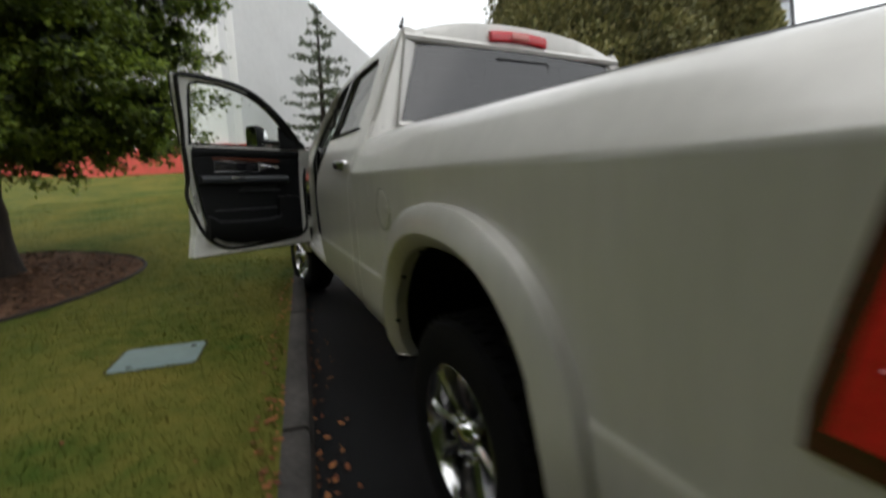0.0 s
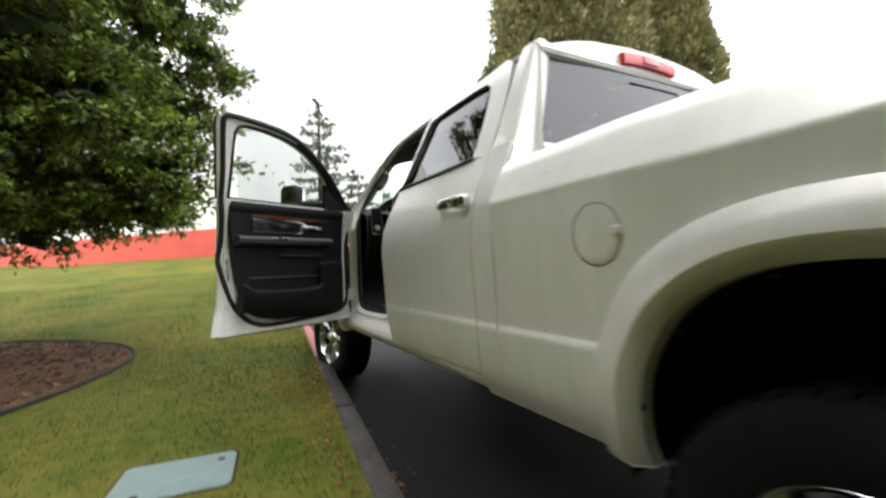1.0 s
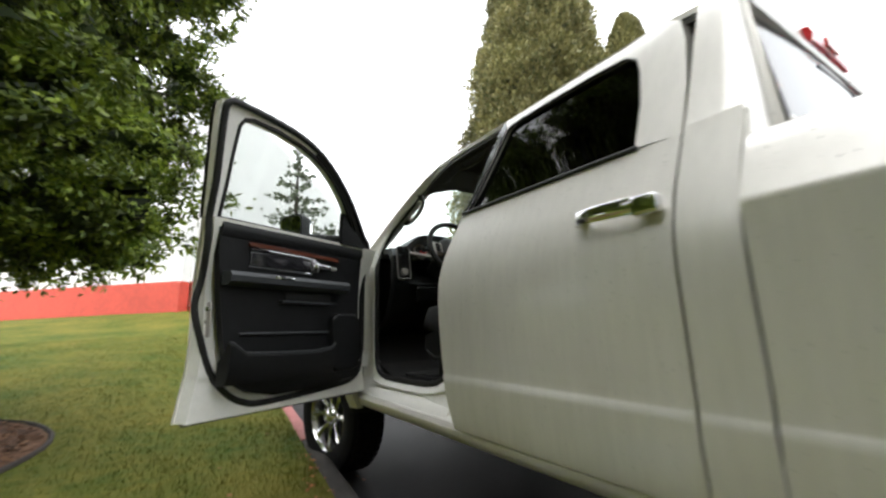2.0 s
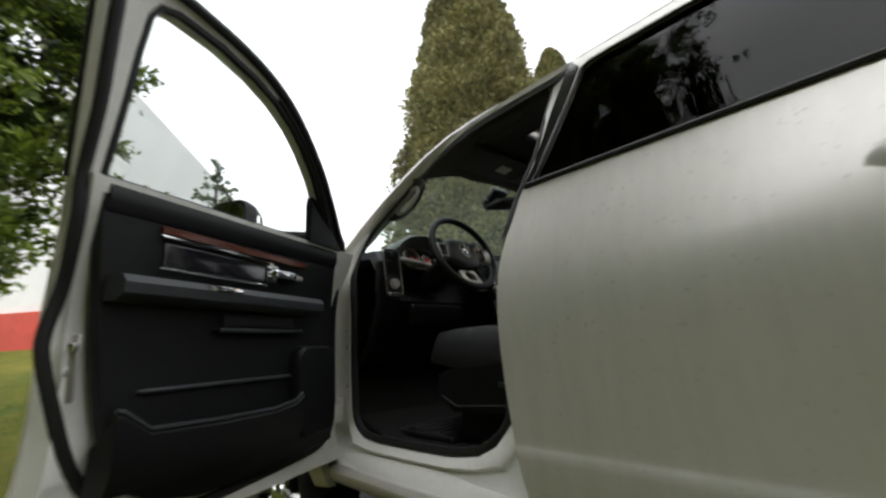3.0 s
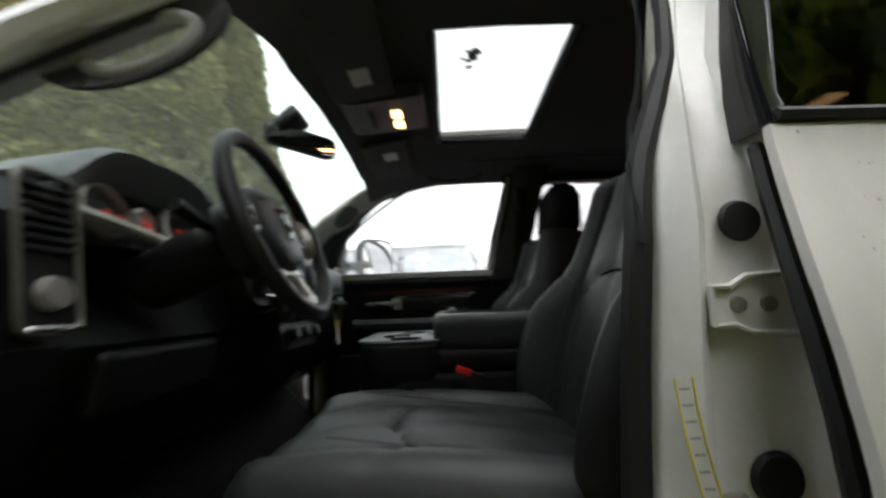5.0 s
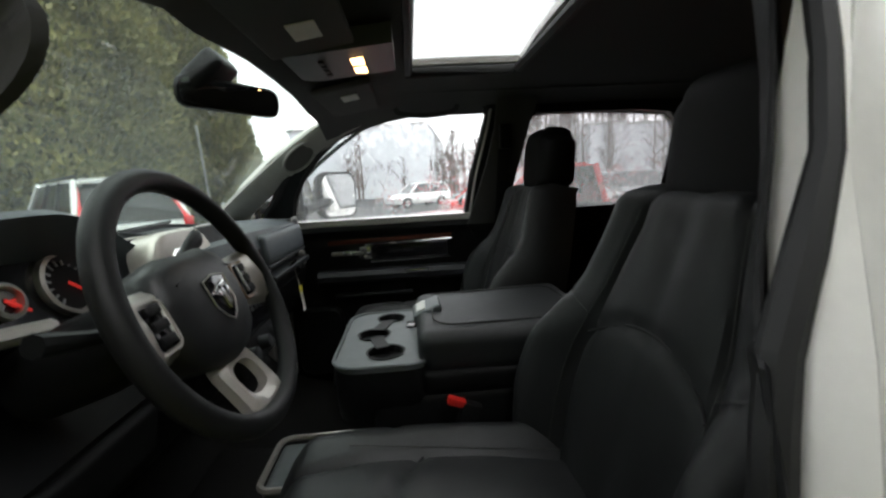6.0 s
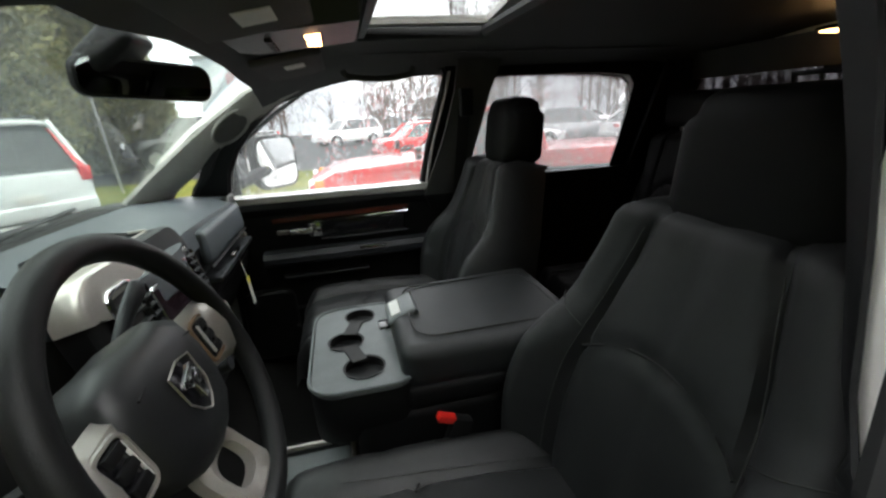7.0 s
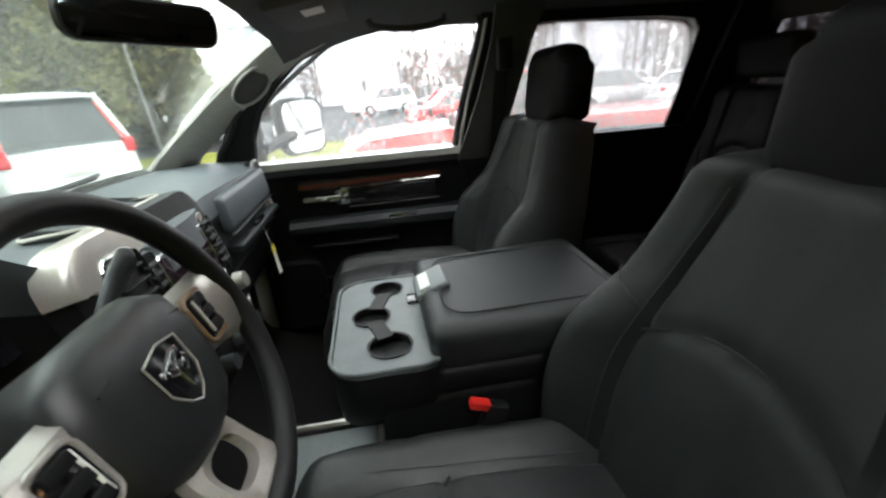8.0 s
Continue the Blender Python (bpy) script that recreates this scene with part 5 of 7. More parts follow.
def wing(t):
    """How far the side bolster of a backrest stands out along its height: full at the waist, low at the shoulder."""
    q = min(1, max(0, (t - 0.42) / 0.26))
    return 0.80 + 0.20 * math.sin(math.pi * min(1, t / 0.5)) - 0.58 * q * q * (3 - 2 * q)


def cushion_sheet(w, h, bolster, crown, thick, taper=0.12, n=45, k=37, arc=0.60, grip=0.0, roll=0.0):
    """A contoured pad: x across, y up, z out of the face; side bolsters stand proud, seams are pressed in."""
    P = []
    for i in range(n):
        u = -1 + 2 * i / (n - 1)
        row = []
        for j in range(k):
            t = j / (k - 1)
            q = min(1, max(0, (t - 0.58) / 0.42))
            ww = w / 2 * (1 - taper * t * t) * (1 + grip * math.exp(-((t - 0.36) / 0.26) ** 2)) * (1 - 1.4 * grip * q * q * (3 - 2 * q)) * (1 - 0.16 * max(0, (t - 0.90) / 0.10) ** 2 - 0.05 * max(0, (0.1 - t) / 0.1) ** 2)
            b = bolster * math.exp(-((abs(u) - 0.80) / 0.20) ** 2) * (wing(t) if grip else 1 - 0.55 * t)
            seam = 0.56 - 0.10 * max(0, (t - arc))
            groove = -0.016 * math.exp(-((abs(u) - seam) / 0.028) ** 2) - (0.0075 if grip else 0.013) * math.exp(-((t - arc + 0.06 - 0.10 * (1 - (u / 0.56) ** 2)) / 0.018) ** 2) * (abs(u) < 0.58)
            groove -= 0.007 * math.exp(-((t - arc + 0.02 - 0.22 * (abs(u) - 0.56)) / 0.014) ** 2) * (abs(u) >= 0.56)
            puff = 0.006 * math.sin(math.pi * min(1, max(0, (0.56 - abs(u)) / 0.56))) + 0.003 * noise.noise((u * 2.1, t * 3.0, w * 9)) + 0.0015 * noise.noise((u * 6, t * 8, h * 7))
            edge = -thick * 0.55 * max(0, (abs(u) - 0.86) / 0.14) ** 2.4 - thick * 0.6 * max(0, (t - 0.92) / 0.08) ** 2 - thick * 0.5 * max(0, (0.06 - t) / 0.06) ** 2
            if roll:
                edge -= thick * roll * (max(0, (t - 0.74) / 0.26) ** 2 + 0.5 * max(0, (abs(u) - 0.80) / 0.20) ** 2)
            row.append((u * ww, t * h, crown * (1 - u * u) * math.sin(math.pi * min(1, t + 0.15)) + b + groove + puff + edge))
        P.append(row)
    return grid_shell(P, lambda p: Vector((p[0] * 0.96, p[1], -thick)))


def front_seat(truck, cx, name_label, rest=0.650):
    s = new("front_seat")
    s.parent = truck
    s["label"] = name_label
    lean = radians(15)
    back_m = axes((cx, 2.212, 0.985), (-1, 0, 0), (0, -math.sin(lean), math.cos(lean)), (0, math.cos(lean), math.sin(lean)))
    part("backrest", move(cushion_sheet(0.575, 0.62, 0.105, 0.012, 0.135, grip=0.13, arc=0.55), back_m), LEATHER_B, s, "black leather backrest with side bolsters")
    def face(u, t, lift):
        q = min(1, max(0, (t - 0.58) / 0.42))
        ww = 0.2875 * (1 - 0.12 * t * t) * (1 + 0.13 * math.exp(-((t - 0.36) / 0.26) ** 2)) * (1 - 0.182 * q * q * (3 - 2 * q))
        b = 0.105 * math.exp(-((abs(u) - 0.80) / 0.20) ** 2) * wing(t)
        return back_m @ Vector((u * ww, t * 0.62, 0.012 * (1 - u * u) * math.sin(math.pi * min(1, t + 0.15)) + b + lift))
    for sg in (-1, 1):
        part("seam", tube([face(sg * (0.585 - 0.10 * max(0, t - 0.6)), t, 0.0005) for t in np.linspace(0.05, 0.90, 16)], 0.0012, 5), SEAM, s)
        part("seam", tube([face(sg * u, 0.55 - 0.005 + 0.22 * (u - 0.56), 0.0005) for u in np.linspace(0.60, 0.90, 8)], 0.0012, 5), SEAM, s)
    # black bar in the arc groove paints in the groove's shading
    part("seam", tube([face(u, 0.49 + 0.10 * (1 - (u / 0.56) ** 2), -0.0015) for u in np.linspace(-0.54, 0.54, 15)], 0.0026, 6), RUBBER, s)
    hm = back_m @ pose(0, rest + 0.026, -0.075, 10, 0, 0)
    bm = box(0.315, 0.250, 0.125, 0.060, 6)
    for v in bm.verts:
        v.co.x *= 1 - 0.10 * max(0, v.co.y / 0.0925) ** 2 - 0.05 * max(0, -v.co.y / 0.0925) ** 2
        nx, ny = abs(v.co.x) / 0.1575, abs(v.co.y) / 0.125
        f = max(nx, ny) / max(1e-6, (nx ** 3.6 + ny ** 3.6) ** (1 / 3.6))
        v.co.x, v.co.y = v.co.x * f, v.co.y * f
        v.co.z += 0.012 * (1 - (v.co.x / 0.14) ** 2)
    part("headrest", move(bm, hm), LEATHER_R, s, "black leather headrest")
    for sg in (-0.06, 0.06):
        part("headrest_post", tube([back_m @ Vector((sg, 0.56, -0.05)), back_m @ Vector((sg, 0.62, -0.085))], 0.007, 8), CHROME, s)
    cm = axes((cx, 2.17, 1.003), (1, 0, 0), (0, 1, 0.125), (0, -0.125, 1))
    part("cushion", move(cushion_sheet(0.55, 0.600, 0.050, 0.036, 0.108, taper=0.05, roll=0.24), cm), LEATHER, s, "black leather seat cushion")
    for sg in (-0.585, 0.585):
        part("seam", tube([cm @ Vector((sg * 0.275, t * 0.50, 0.030 * (1 - 0.34) + 0.0145)) for t in np.linspace(0.08, 0.94, 10)], 0.0012, 5), SEAM, s)
    arc = []
    for u in np.linspace(-0.55, 0.55, 17):
        t = 0.54 + 0.10 * (1 - (u / 0.56) ** 2)
        rise = 0.036 * (1 - u * u) * math.sin(math.pi * min(1, t + 0.15)) + 0.050 * math.exp(-((abs(u) - 0.80) / 0.20) ** 2) * (1 - 0.55 * t)
        arc.append(cm @ Vector((u * 0.275 * (1 - 0.05 * t * t), t * 0.60, rise - 0.008)))
    # cushion groove shaded by a black bar as well
    part("seam", tube(arc, 0.0028, 6), RUBBER, s)
    part("seat_base", span(cx - 0.24, cx + 0.24, 2.20, 2.62, 0.70, 0.93, 0.03, 3), BLACKP, s)
    part("side_shield", loft([[(cx - 0.283 if cx < 0 else cx + 0.283, y, z) for y, z in ((2.10, 0.82), (2.60, 0.80), (2.68, 0.86), (2.67, 0.925), (2.60, 0.945), (2.12, 0.975))], [(cx - 0.235 if cx < 0 else cx + 0.235, y, z) for y, z in ((2.10, 0.82), (2.60, 0.80), (2.68, 0.86), (2.67, 0.925), (2.60, 0.945), (2.12, 0.975))]]), BLACKP, s)
    sx = cx + (-0.285 if cx < 0 else 0.285)
    part("trim_strip", tube([(sx, 2.14, 0.842), (sx, 2.40, 0.828), (sx, 2.58, 0.818), (sx, 2.655, 0.852)], 0.003, 6), GREYP, s, "grey trim strip")
    part("seat_switch", box(0.014, 0.09, 0.018, 0.006, 2, pose(sx, 2.33, 0.895)), GREYP, s)
    part("seat_rail", box(0.03, 0.5, 0.03, 0.005, 1, pose(cx - 0.18, 2.4, 0.70)), SILVER, s)
    return s


def steering(truck):
    """Rim, airbag hub with emblem, spokes with switches, column, stalks."""
    a = radians(22)
    m = axes((-0.4895, 2.766, 1.445), (1, 0, 0), (0, math.sin(a), math.cos(a)), (0, -math.cos(a), math.sin(a)))
    w = new("steering_wheel")
    w.parent = truck
    w["label"] = "black leather steering wheel with silver spokes"
    part("wheel_rim", move(tube([(0.182 * math.cos(t), 0.182 * math.sin(t), 0.0) for t in np.linspace(0, 2 * math.pi, 56, endpoint=False)], 0.016, 12, closed=True), m), LEATHER_W, w, "black leather rim")
    m = m @ pose(0, 0, -0.032)
    hub = [(0.0, 0.078), (0.05, 0.080), (0.088, 0.062), (0.100, 0.020), (0.096, -0.03), (0.078, -0.066), (0.04, -0.085), (0.0, -0.090)]
    hub = hub + [(-x, y) for x, y in hub[-2:0:-1]]
    part("airbag_cover", move(loft([[(x * s, y * s, z) for x, y in hub] for z, s in ((-0.05, 0.90), (0.0, 1.0), (0.014, 1.0), (0.026, 0.94), (0.035, 0.80), (0.040, 0.6), (0.043, 0.3))]), m), HUBP, w, "dark padded airbag cover", angle=60)
    part("cover_seam", move(tube([(x * 0.8, y * 0.35 + 0.045, 0.0375) for x, y in ((-0.09, -0.02), (-0.04, 0.0), (0.0, 0.004), (0.04, 0.0), (0.09, -0.02))], 0.0018, 5), m), RUBBER, w)
    sh = [(-0.030, 0.026), (0.0, 0.032), (0.030, 0.026), (0.028, -0.012), (0.014, -0.030), (0.0, -0.038), (-0.014, -0.030), (-0.028, -0.012)]
    m = m @ pose(0, 0.002, -0.006)
    em = part("emblem", move(prism(sh, 0.008, pose(0, 0, 0.050), 0.002), m), GLOSSB, w, "chrome edged shield emblem")
    part("emblem_rim", move(tube([(x, y, 0.050) for x, y in sh], 0.0013, 6, closed=True), m), SILVER, em)
    part("emblem_shape", move(join(box(0.034, 0.007, 0.006, 0.002, 2, pose(0, 0.012, 0.051, 0, 0, 18)), box(0.007, 0.034, 0.006, 0.002, 2, pose(0.002, -0.006, 0.051, 0, 0, 8)), box(0.018, 0.009, 0.006, 0.002, 2, pose(-0.012, 0.004, 0.051, 0, 0, -30)), box(0.018, 0.009, 0.006, 0.002, 2, pose(0.013, 0.001, 0.051, 0, 0, 40))), m), CHROME, em)
    m = m @ pose(0, -0.002, 0.006)
    for s in (-1, 1):
        wing = [[(s * x, y0, z0), (s * x, y0 + h * 0.12, z0 + 0.012), (s * x, y0 + h * 0.5, z0 + 0.014), (s * x, y0 + h * 0.88, z0 + 0.012), (s * x, y0 + h, z0), (s * x, y0 + h * 0.5, z0 - 0.018)] for x, y0, h, z0 in ((0.075, -0.036, 0.085, 0.008), (0.10, -0.038, 0.088, 0.009), (0.13, -0.042, 0.092, 0.012), (0.155, -0.048, 0.100, 0.018), (0.176, -0.054, 0.108, 0.030))]
        sp = part("spoke", move(loft(wing), m), SILVER, w, "satin silver spoke")
        part("switch_pad", move(box(0.044, 0.056, 0.014, 0.006, 2, pose(s * 0.123, 0.004, 0.021)), m), GLOSSB, sp)
        part("pad_bezel", move(tube([(s * 0.123 + x, 0.004 + y, 0.025) for x, y in rrect(0.050, 0.062, 0.012)], 0.003, 6, closed=True), m), TANWOOD if s > 0 else SILVER, sp)
        for y in (-0.013, 0.006, 0.025):
            part("switch", move(box(0.026, 0.012, 0.006, 0.002, 2, pose(s * 0.123, y, 0.029)), m), BLACKP, sp)
        part("switch_line", move(box(0.003, 0.046, 0.004, 0.001, 1, pose(s * 0.110, 0.006, 0.030)), m), WHITEP, sp)
    lift = lambda y: 0.006 + 0.026 * max(0.0, min(1.0, (-y - 0.078) / 0.096))
    plate = []
    for q in np.linspace(0, 2 * math.pi, 40, endpoint=False):
        hole = Vector((0.031 * math.copysign(abs(math.cos(q)) ** 0.7, math.cos(q)), -0.121 + 0.026 * math.copysign(abs(math.sin(q)) ** 0.7, math.sin(q))))
        rim_y = -0.124 + 0.050 * math.copysign(abs(math.sin(q)) ** 0.45, math.sin(q))
        rim_p = Vector(((0.050 + 0.012 * max(0.0, -math.sin(q))) * math.copysign(abs(math.cos(q)) ** 0.45, math.cos(q)), rim_y))
        mid = (hole + rim_p) / 2
        plate.append([(hole.x, hole.y, lift(hole.y) - 0.012), (hole.x, hole.y, lift(hole.y) + 0.003), (mid.x, mid.y, lift(mid.y) + 0.007), (rim_p.x, rim_p.y, lift(rim_p.y)), (rim_p.x, rim_p.y, lift(rim_p.y) - 0.014)])
    part("lower_spoke", move(grid_shell(plate + plate[:1]), m), SILVER, w, "satin silver lower spoke with an oval opening")
    part("column", move(loft([[(0.06 * s * math.cos(t), 0.055 * s * math.sin(t), z) for t in np.linspace(0, 2 * math.pi, 16, endpoint=False)] for z, s in ((-0.045, 0.9), (-0.07, 1.05), (-0.16, 1.1), (-0.24, 1.0))]), m), BLACKP, truck)
    part("turn_stalk", tube([(-0.53, 2.85, 1.42), (-0.60, 2.86, 1.435), (-0.665, 2.862, 1.452)], [0.009, 0.010, 0.013], 8), BLACKP, truck)
    stalk = smooth_path([(-0.470, 2.868, 1.392), (-0.440, 2.866, 1.430), (-0.405, 2.862, 1.470), (-0.365, 2.860, 1.500), (-0.322, 2.858, 1.522)], 4)
    rings = []
    for k, p in enumerate(stalk):
        f = k / (len(stalk) - 1)
        wide, deep_r = 0.007 + 0.011 * max(0.0, f - 0.45) / 0.55, 0.007 + 0.003 * f
        way = (stalk[min(k + 1, len(stalk) - 1)] - stalk[max(k - 1, 0)]).normalized()
        up = Vector((0, -1, 0)).cross(way).normalized()
        shrink = 1.0 if f < 0.97 else 0.55
        rings.append([p + up * (wide * shrink * math.cos(q)) + Vector((0, -1, 0)) * (deep_r * shrink * math.sin(q)) for q in np.linspace(0, 2 * math.pi, 12, endpoint=False)])
    lv = part("gear_lever", loft(rings), GREYP, truck, "dark grey column gear lever")
    part("lever_collar", tube(stalk[6:8], [0.0105, 0.0115], 10), SILVER, lv)


def dashboard(truck):
    d = new("dashboard")
    d.parent = truck
    d["label"] = "dark slate dashboard with silver trimmed vents"
    xs = list(np.linspace(-0.815, 0.83, 43))
    rows = []
    for x in xs:
        k = math.exp(-(((x + 0.50) / 0.20) ** 4))          # instrument hood
        c = math.exp(-(((x + 0.04) / 0.17) ** 4))          # centre stack
        e = max(0, (abs(x) - 0.70) / 0.14) ** 2
        top = 1.470 + 0.022 * (1 - (x / 0.84) ** 2)
        rows.append([(x, 3.43 - 0.10 * (x / 0.84) ** 2, 1.452), (x, 3.30, top), (x, 3.12 + 0.02 * k, top + 0.005 + 0.075 * k), (x, 3.02 - 0.02 * c, top - 0.002 + 0.100 * k + 0.01 * c), (x, 2.975 + 0.025 * k - 0.045 * c + 0.03 * e, top - 0.018 + 0.108 * k - 0.02 * e),
                     (x, 2.965 + 0.10 * k - 0.05 * c + 0.03 * e, 1.415 + 0.08 * k), (x, 2.975 + 0.13 * k - 0.045 * c, 1.36 - 0.02 * k), (x, 2.985 + 0.06 * k - 0.035 * c, 1.30 - 0.02 * k), (x, 2.975 - 0.03 * c, 1.24), (x, 3.0 - 0.02 * c, 1.18), (x, 3.06, 1.06), (x, 3.16, 0.98), (x, 3.29, 0.95)])
    part("dash_body", grid_shell([r[:6] for r in rows], lambda p: Vector((p[0], p[1] + 0.035, p[2] - 0.03))), DASH, d, "slate soft dash, lightened for windshield light")
    part("dash_face", grid_shell([r[5:] for r in rows], lambda p: Vector((p[0], p[1] + 0.035, p[2] - 0.004))), BLACKP, d, "black lower dash face")
    part("lower_dash", grid_shell([[(x, y + (0.02 if abs(x + 0.49) < 0.2 else 0), z) for y, z in ((2.968, 1.245), (2.99, 1.17), (3.05, 1.05), (3.15, 0.97), (3.28, 0.94))] for x in np.linspace(-0.81, 0.82, 22)], (0, 0.03, 0)), BLACKP, d)
    part("dash_seam", tube([(x, 3.008 - 0.03 * math.exp(-(((x - 0.05) / 0.17) ** 4)), 1.457) for x in np.linspace(0.24, 0.80, 8)], 0.003, 5), RUBBER, d)
    part("defrost_grille", box(1.2, 0.05, 0.006, 0.002, 1, pose(0.0, 3.33, 1.482)), BLACKP, d)
    # instruments
    gauge = new("instrument_cluster")
    gauge.parent = d
    gm = axes((-0.49, 3.043, 1.460), (1, 0, 0), (0, 0.30, 0.95), (0, -0.95, 0.30))
    part("cluster_face", move(box(0.34, 0.125, 0.01, 0.004, 1), gm), GLOSSB, gauge)
    for x, r in ((-0.10, 0.052), (0.10, 0.052), (-0.008, 0.026), (0.008, 0.0)):
        if not r:
            continue
        part("dial", move(lathe([(r, 0.0), (r, 0.016), (r - 0.006, 0.018), (r - 0.008, 0.008), (0.0, 0.007)], 32, pose(x, 0.0, 0.0)), gm), SILVER, gauge)
        part("dial_face", move(lathe([(r - 0.008, 0.0085), (0.0, 0.0088)], 32, pose(x, 0.0, 0.0)), gm), BLACKP, gauge)
        for q in range(14):
            t = radians(225 - q * 270 / 13)
            part("tick", move(box(0.010, 0.0028, 0.002, 0, 1, pose(x + (r - 0.016) * math.cos(t), (r - 0.016) * math.sin(t), 0.011, 0, 0, math.degrees(t))), gm), GAUGE_RED if q > 10 else TICKS, gauge)
        part("needle", move(box(0.036, 0.004, 0.003, 0, 1, pose(x + 0.012, -0.010, 0.013, 0, 0, -40)), gm), GAUGE_RED, gauge)
    # end vents
    for s in (-1, 1):
        v = new("air_vent")
        v.parent = d
        vm = axes((s * 0.745, 2.985, 1.368), (1, 0, 0), (s * 0.0 + 0.03 * s, 0.10, 1), (0, -1, 0.10))
        part("vent_frame", move(tube([(x, y, 0.012) for x, y in rrect(0.088, 0.215, 0.02)], 0.0048, 8, closed=True), vm), shader("dark_satin_vent_trim", (0.20, 0.195, 0.185), 0.38, 0.65, 0.06, 20), v, "dull silver vent frame")
        part("vent_backing", move(box(0.085, 0.21, 0.03, 0.008, 2, pose(0, 0, -0.004)), vm), RUBBER, v)
        for q in range(7):
            part("vent_slat", move(box(0.072, 0.005, 0.018, 0.001, 1, pose(0, 0.005 + 0.014 * q, 0.010, 25, 0, 0)), vm), BLACKP, v)
        part("lamp_knob", move(lathe([(0.0, 0.028), (0.020, 0.027), (0.024, 0.01)], 20, pose(0, -0.055, 0)), vm), SILVER, v)
        part("lower_chrome", move(box(0.082, 0.007, 0.010, 0.002, 1, pose(0, -0.1015, 0.016)), vm), CHROME, v)
    part("knee_bolster", move(box(0.32, 0.10, 0.03, 0.015, 3), axes((-0.49, 2.985, 1.18), (1, 0, 0), (0, -0.2, 1), (0, -1, -0.2))), BLACKP, d)
    part("cluster_trim", tube(smooth_path([(-0.695, 3.0, 1.444), (-0.60, 2.998, 1.434), (-0.485, 2.992, 1.420)], 4), [0.011] * 3 + [0.013] * 6, 8), SILVER, d, "satin silver cluster trim")
    # centre stack
    cs = new("centre_stack")
    cs.parent = d
    cm = axes((-0.045, 2.925, 1.345), (1, 0, 0), (0, 0.24, 0.97), (0, -0.97, 0.24))
    part("stack_base", move(loft([[(x * s - 0.045, y * s + 0.062, z) for x, y in rrect(0.445, 0.24, 0.06)] for z, s in ((-0.035, 1.01), (0.004, 0.99), (0.009, 0.96))]), cm), BLACKP, cs)
    trim = [(x, min(0.056, y + 0.165) if x < -0.16 and y < 0 else y) for x, y in rrect(0.21, 0.245, 0.06, 4, -0.12, 0.0)]
    part("stack_bezel", move(loft([[(x * s - 0.045, y * s + 0.062, z) for x, y in trim] for z, s in ((-0.03, 1.02), (0.004, 1.0), (0.014, 0.975), (0.017, 0.95))]), cm), SILVER, cs, "satin silver surround")
    part("stack_panel", move(box(0.275, 0.225, 0.014, 0.01, 2, pose(0, 0.012, 0.014)), cm), GLOSSB, cs)
    part("side_vent_recess", move(box(0.085, 0.165, 0.012, 0.02, 2, pose(-0.172, 0.058, 0.0135)), cm), RUBBER, cs)
    part("recess_edge", move(tube([(-0.172 + x, 0.058 + y, 0.020) for x, y in rrect(0.090, 0.172, 0.024)], 0.003, 6, closed=True), cm), CHROME, cs)
    for q in range(6):
        part("vent_slat", move(box(0.070, 0.005, 0.016, 0.001, 1, pose(-0.172, 0.0 + 0.023 * q, 0.020, 25, 0, 0)), cm), BLACKP, cs)
    part("touch_screen", move(box(0.180, 0.105, 0.006, 0.004, 2, pose(0, 0.045, 0.021)), cm), shader("dark_screen", (0.02, 0.012, 0.016), 0.08, 0.0, 0.2, 5, coat=0.6), cs)
    part("screen_frame", move(tube([(x, 0.045 + y, 0.022) for x, y in rrect(0.19, 0.115, 0.01)], 0.0028, 6, closed=True), cm), CHROME, cs)
    for s in (-1, 1):
        for q in range(6):
            part("vent_slat", move(box(0.034, 0.005, 0.016, 0.001, 1, pose(s * 0.120, 0.010 + 0.018 * q, 0.020, 25, 0, 0)), cm), BLACKP, cs)
        part("vent_edge", move(tube([(s * 0.142, y, 0.022) for y in (-0.005, 0.11)], 0.004, 6), cm), CHROME, cs)
        part("dial_knob", move(lathe([(0.0, 0.034), (0.018, 0.033), (0.021, 0.012)], 24, pose(s * 0.105, -0.045, 0.014)), cm), SILVER, cs)
    for q in range(7):
        part("button", move(box(0.020, 0.016, 0.006, 0.002, 1, pose(-0.072 + 0.024 * q, -0.045, 0.022)), cm), BLACKP, cs)
    part("control_panel", move(box(0.26, 0.085, 0.02, 0.01, 2, pose(0, -0.135, 0.0)), cm), BLACKP, cs)
    for q in range(3):
        part("climate_knob", move(lathe([(0.0, 0.032), (0.016, 0.031), (0.019, 0.006)], 20, pose(-0.085 + 0.085 * q, -0.135, 0.008)), cm), GREYP, cs)
    # storage bin lid on top and glove boxes
    part("top_bin", box(0.22, 0.12, 0.014, 0.02, 3, pose(-0.03, 3.06, 1.502, 6, 0, 0)), GREYP, d)
    part("top_bin_edge", tube([(-0.03 + x, 3.06 + y, 1.509 - 0.1 * y) for x, y in rrect(0.225, 0.125, 0.02)], 0.0035, 6, closed=True), SILVER, d)
    part("glove_box", move(box(0.46, 0.10, 0.03, 0.02, 3), axes((0.50, 2.962, 1.405), (1, 0, 0), (0, 0.10, 1), (0, -1, 0.1))), DASH, d, "upper glove box lid")
    part("glove_box_line", tube([(0.27, 2.945, 1.352), (0.73, 2.945, 1.352)], 0.004, 5), RUBBER, d)
    part("glove_shelf", span(0.28, 0.74, 2.93, 3.0, 1.300, 1.318, 0.006), GREYP, d)
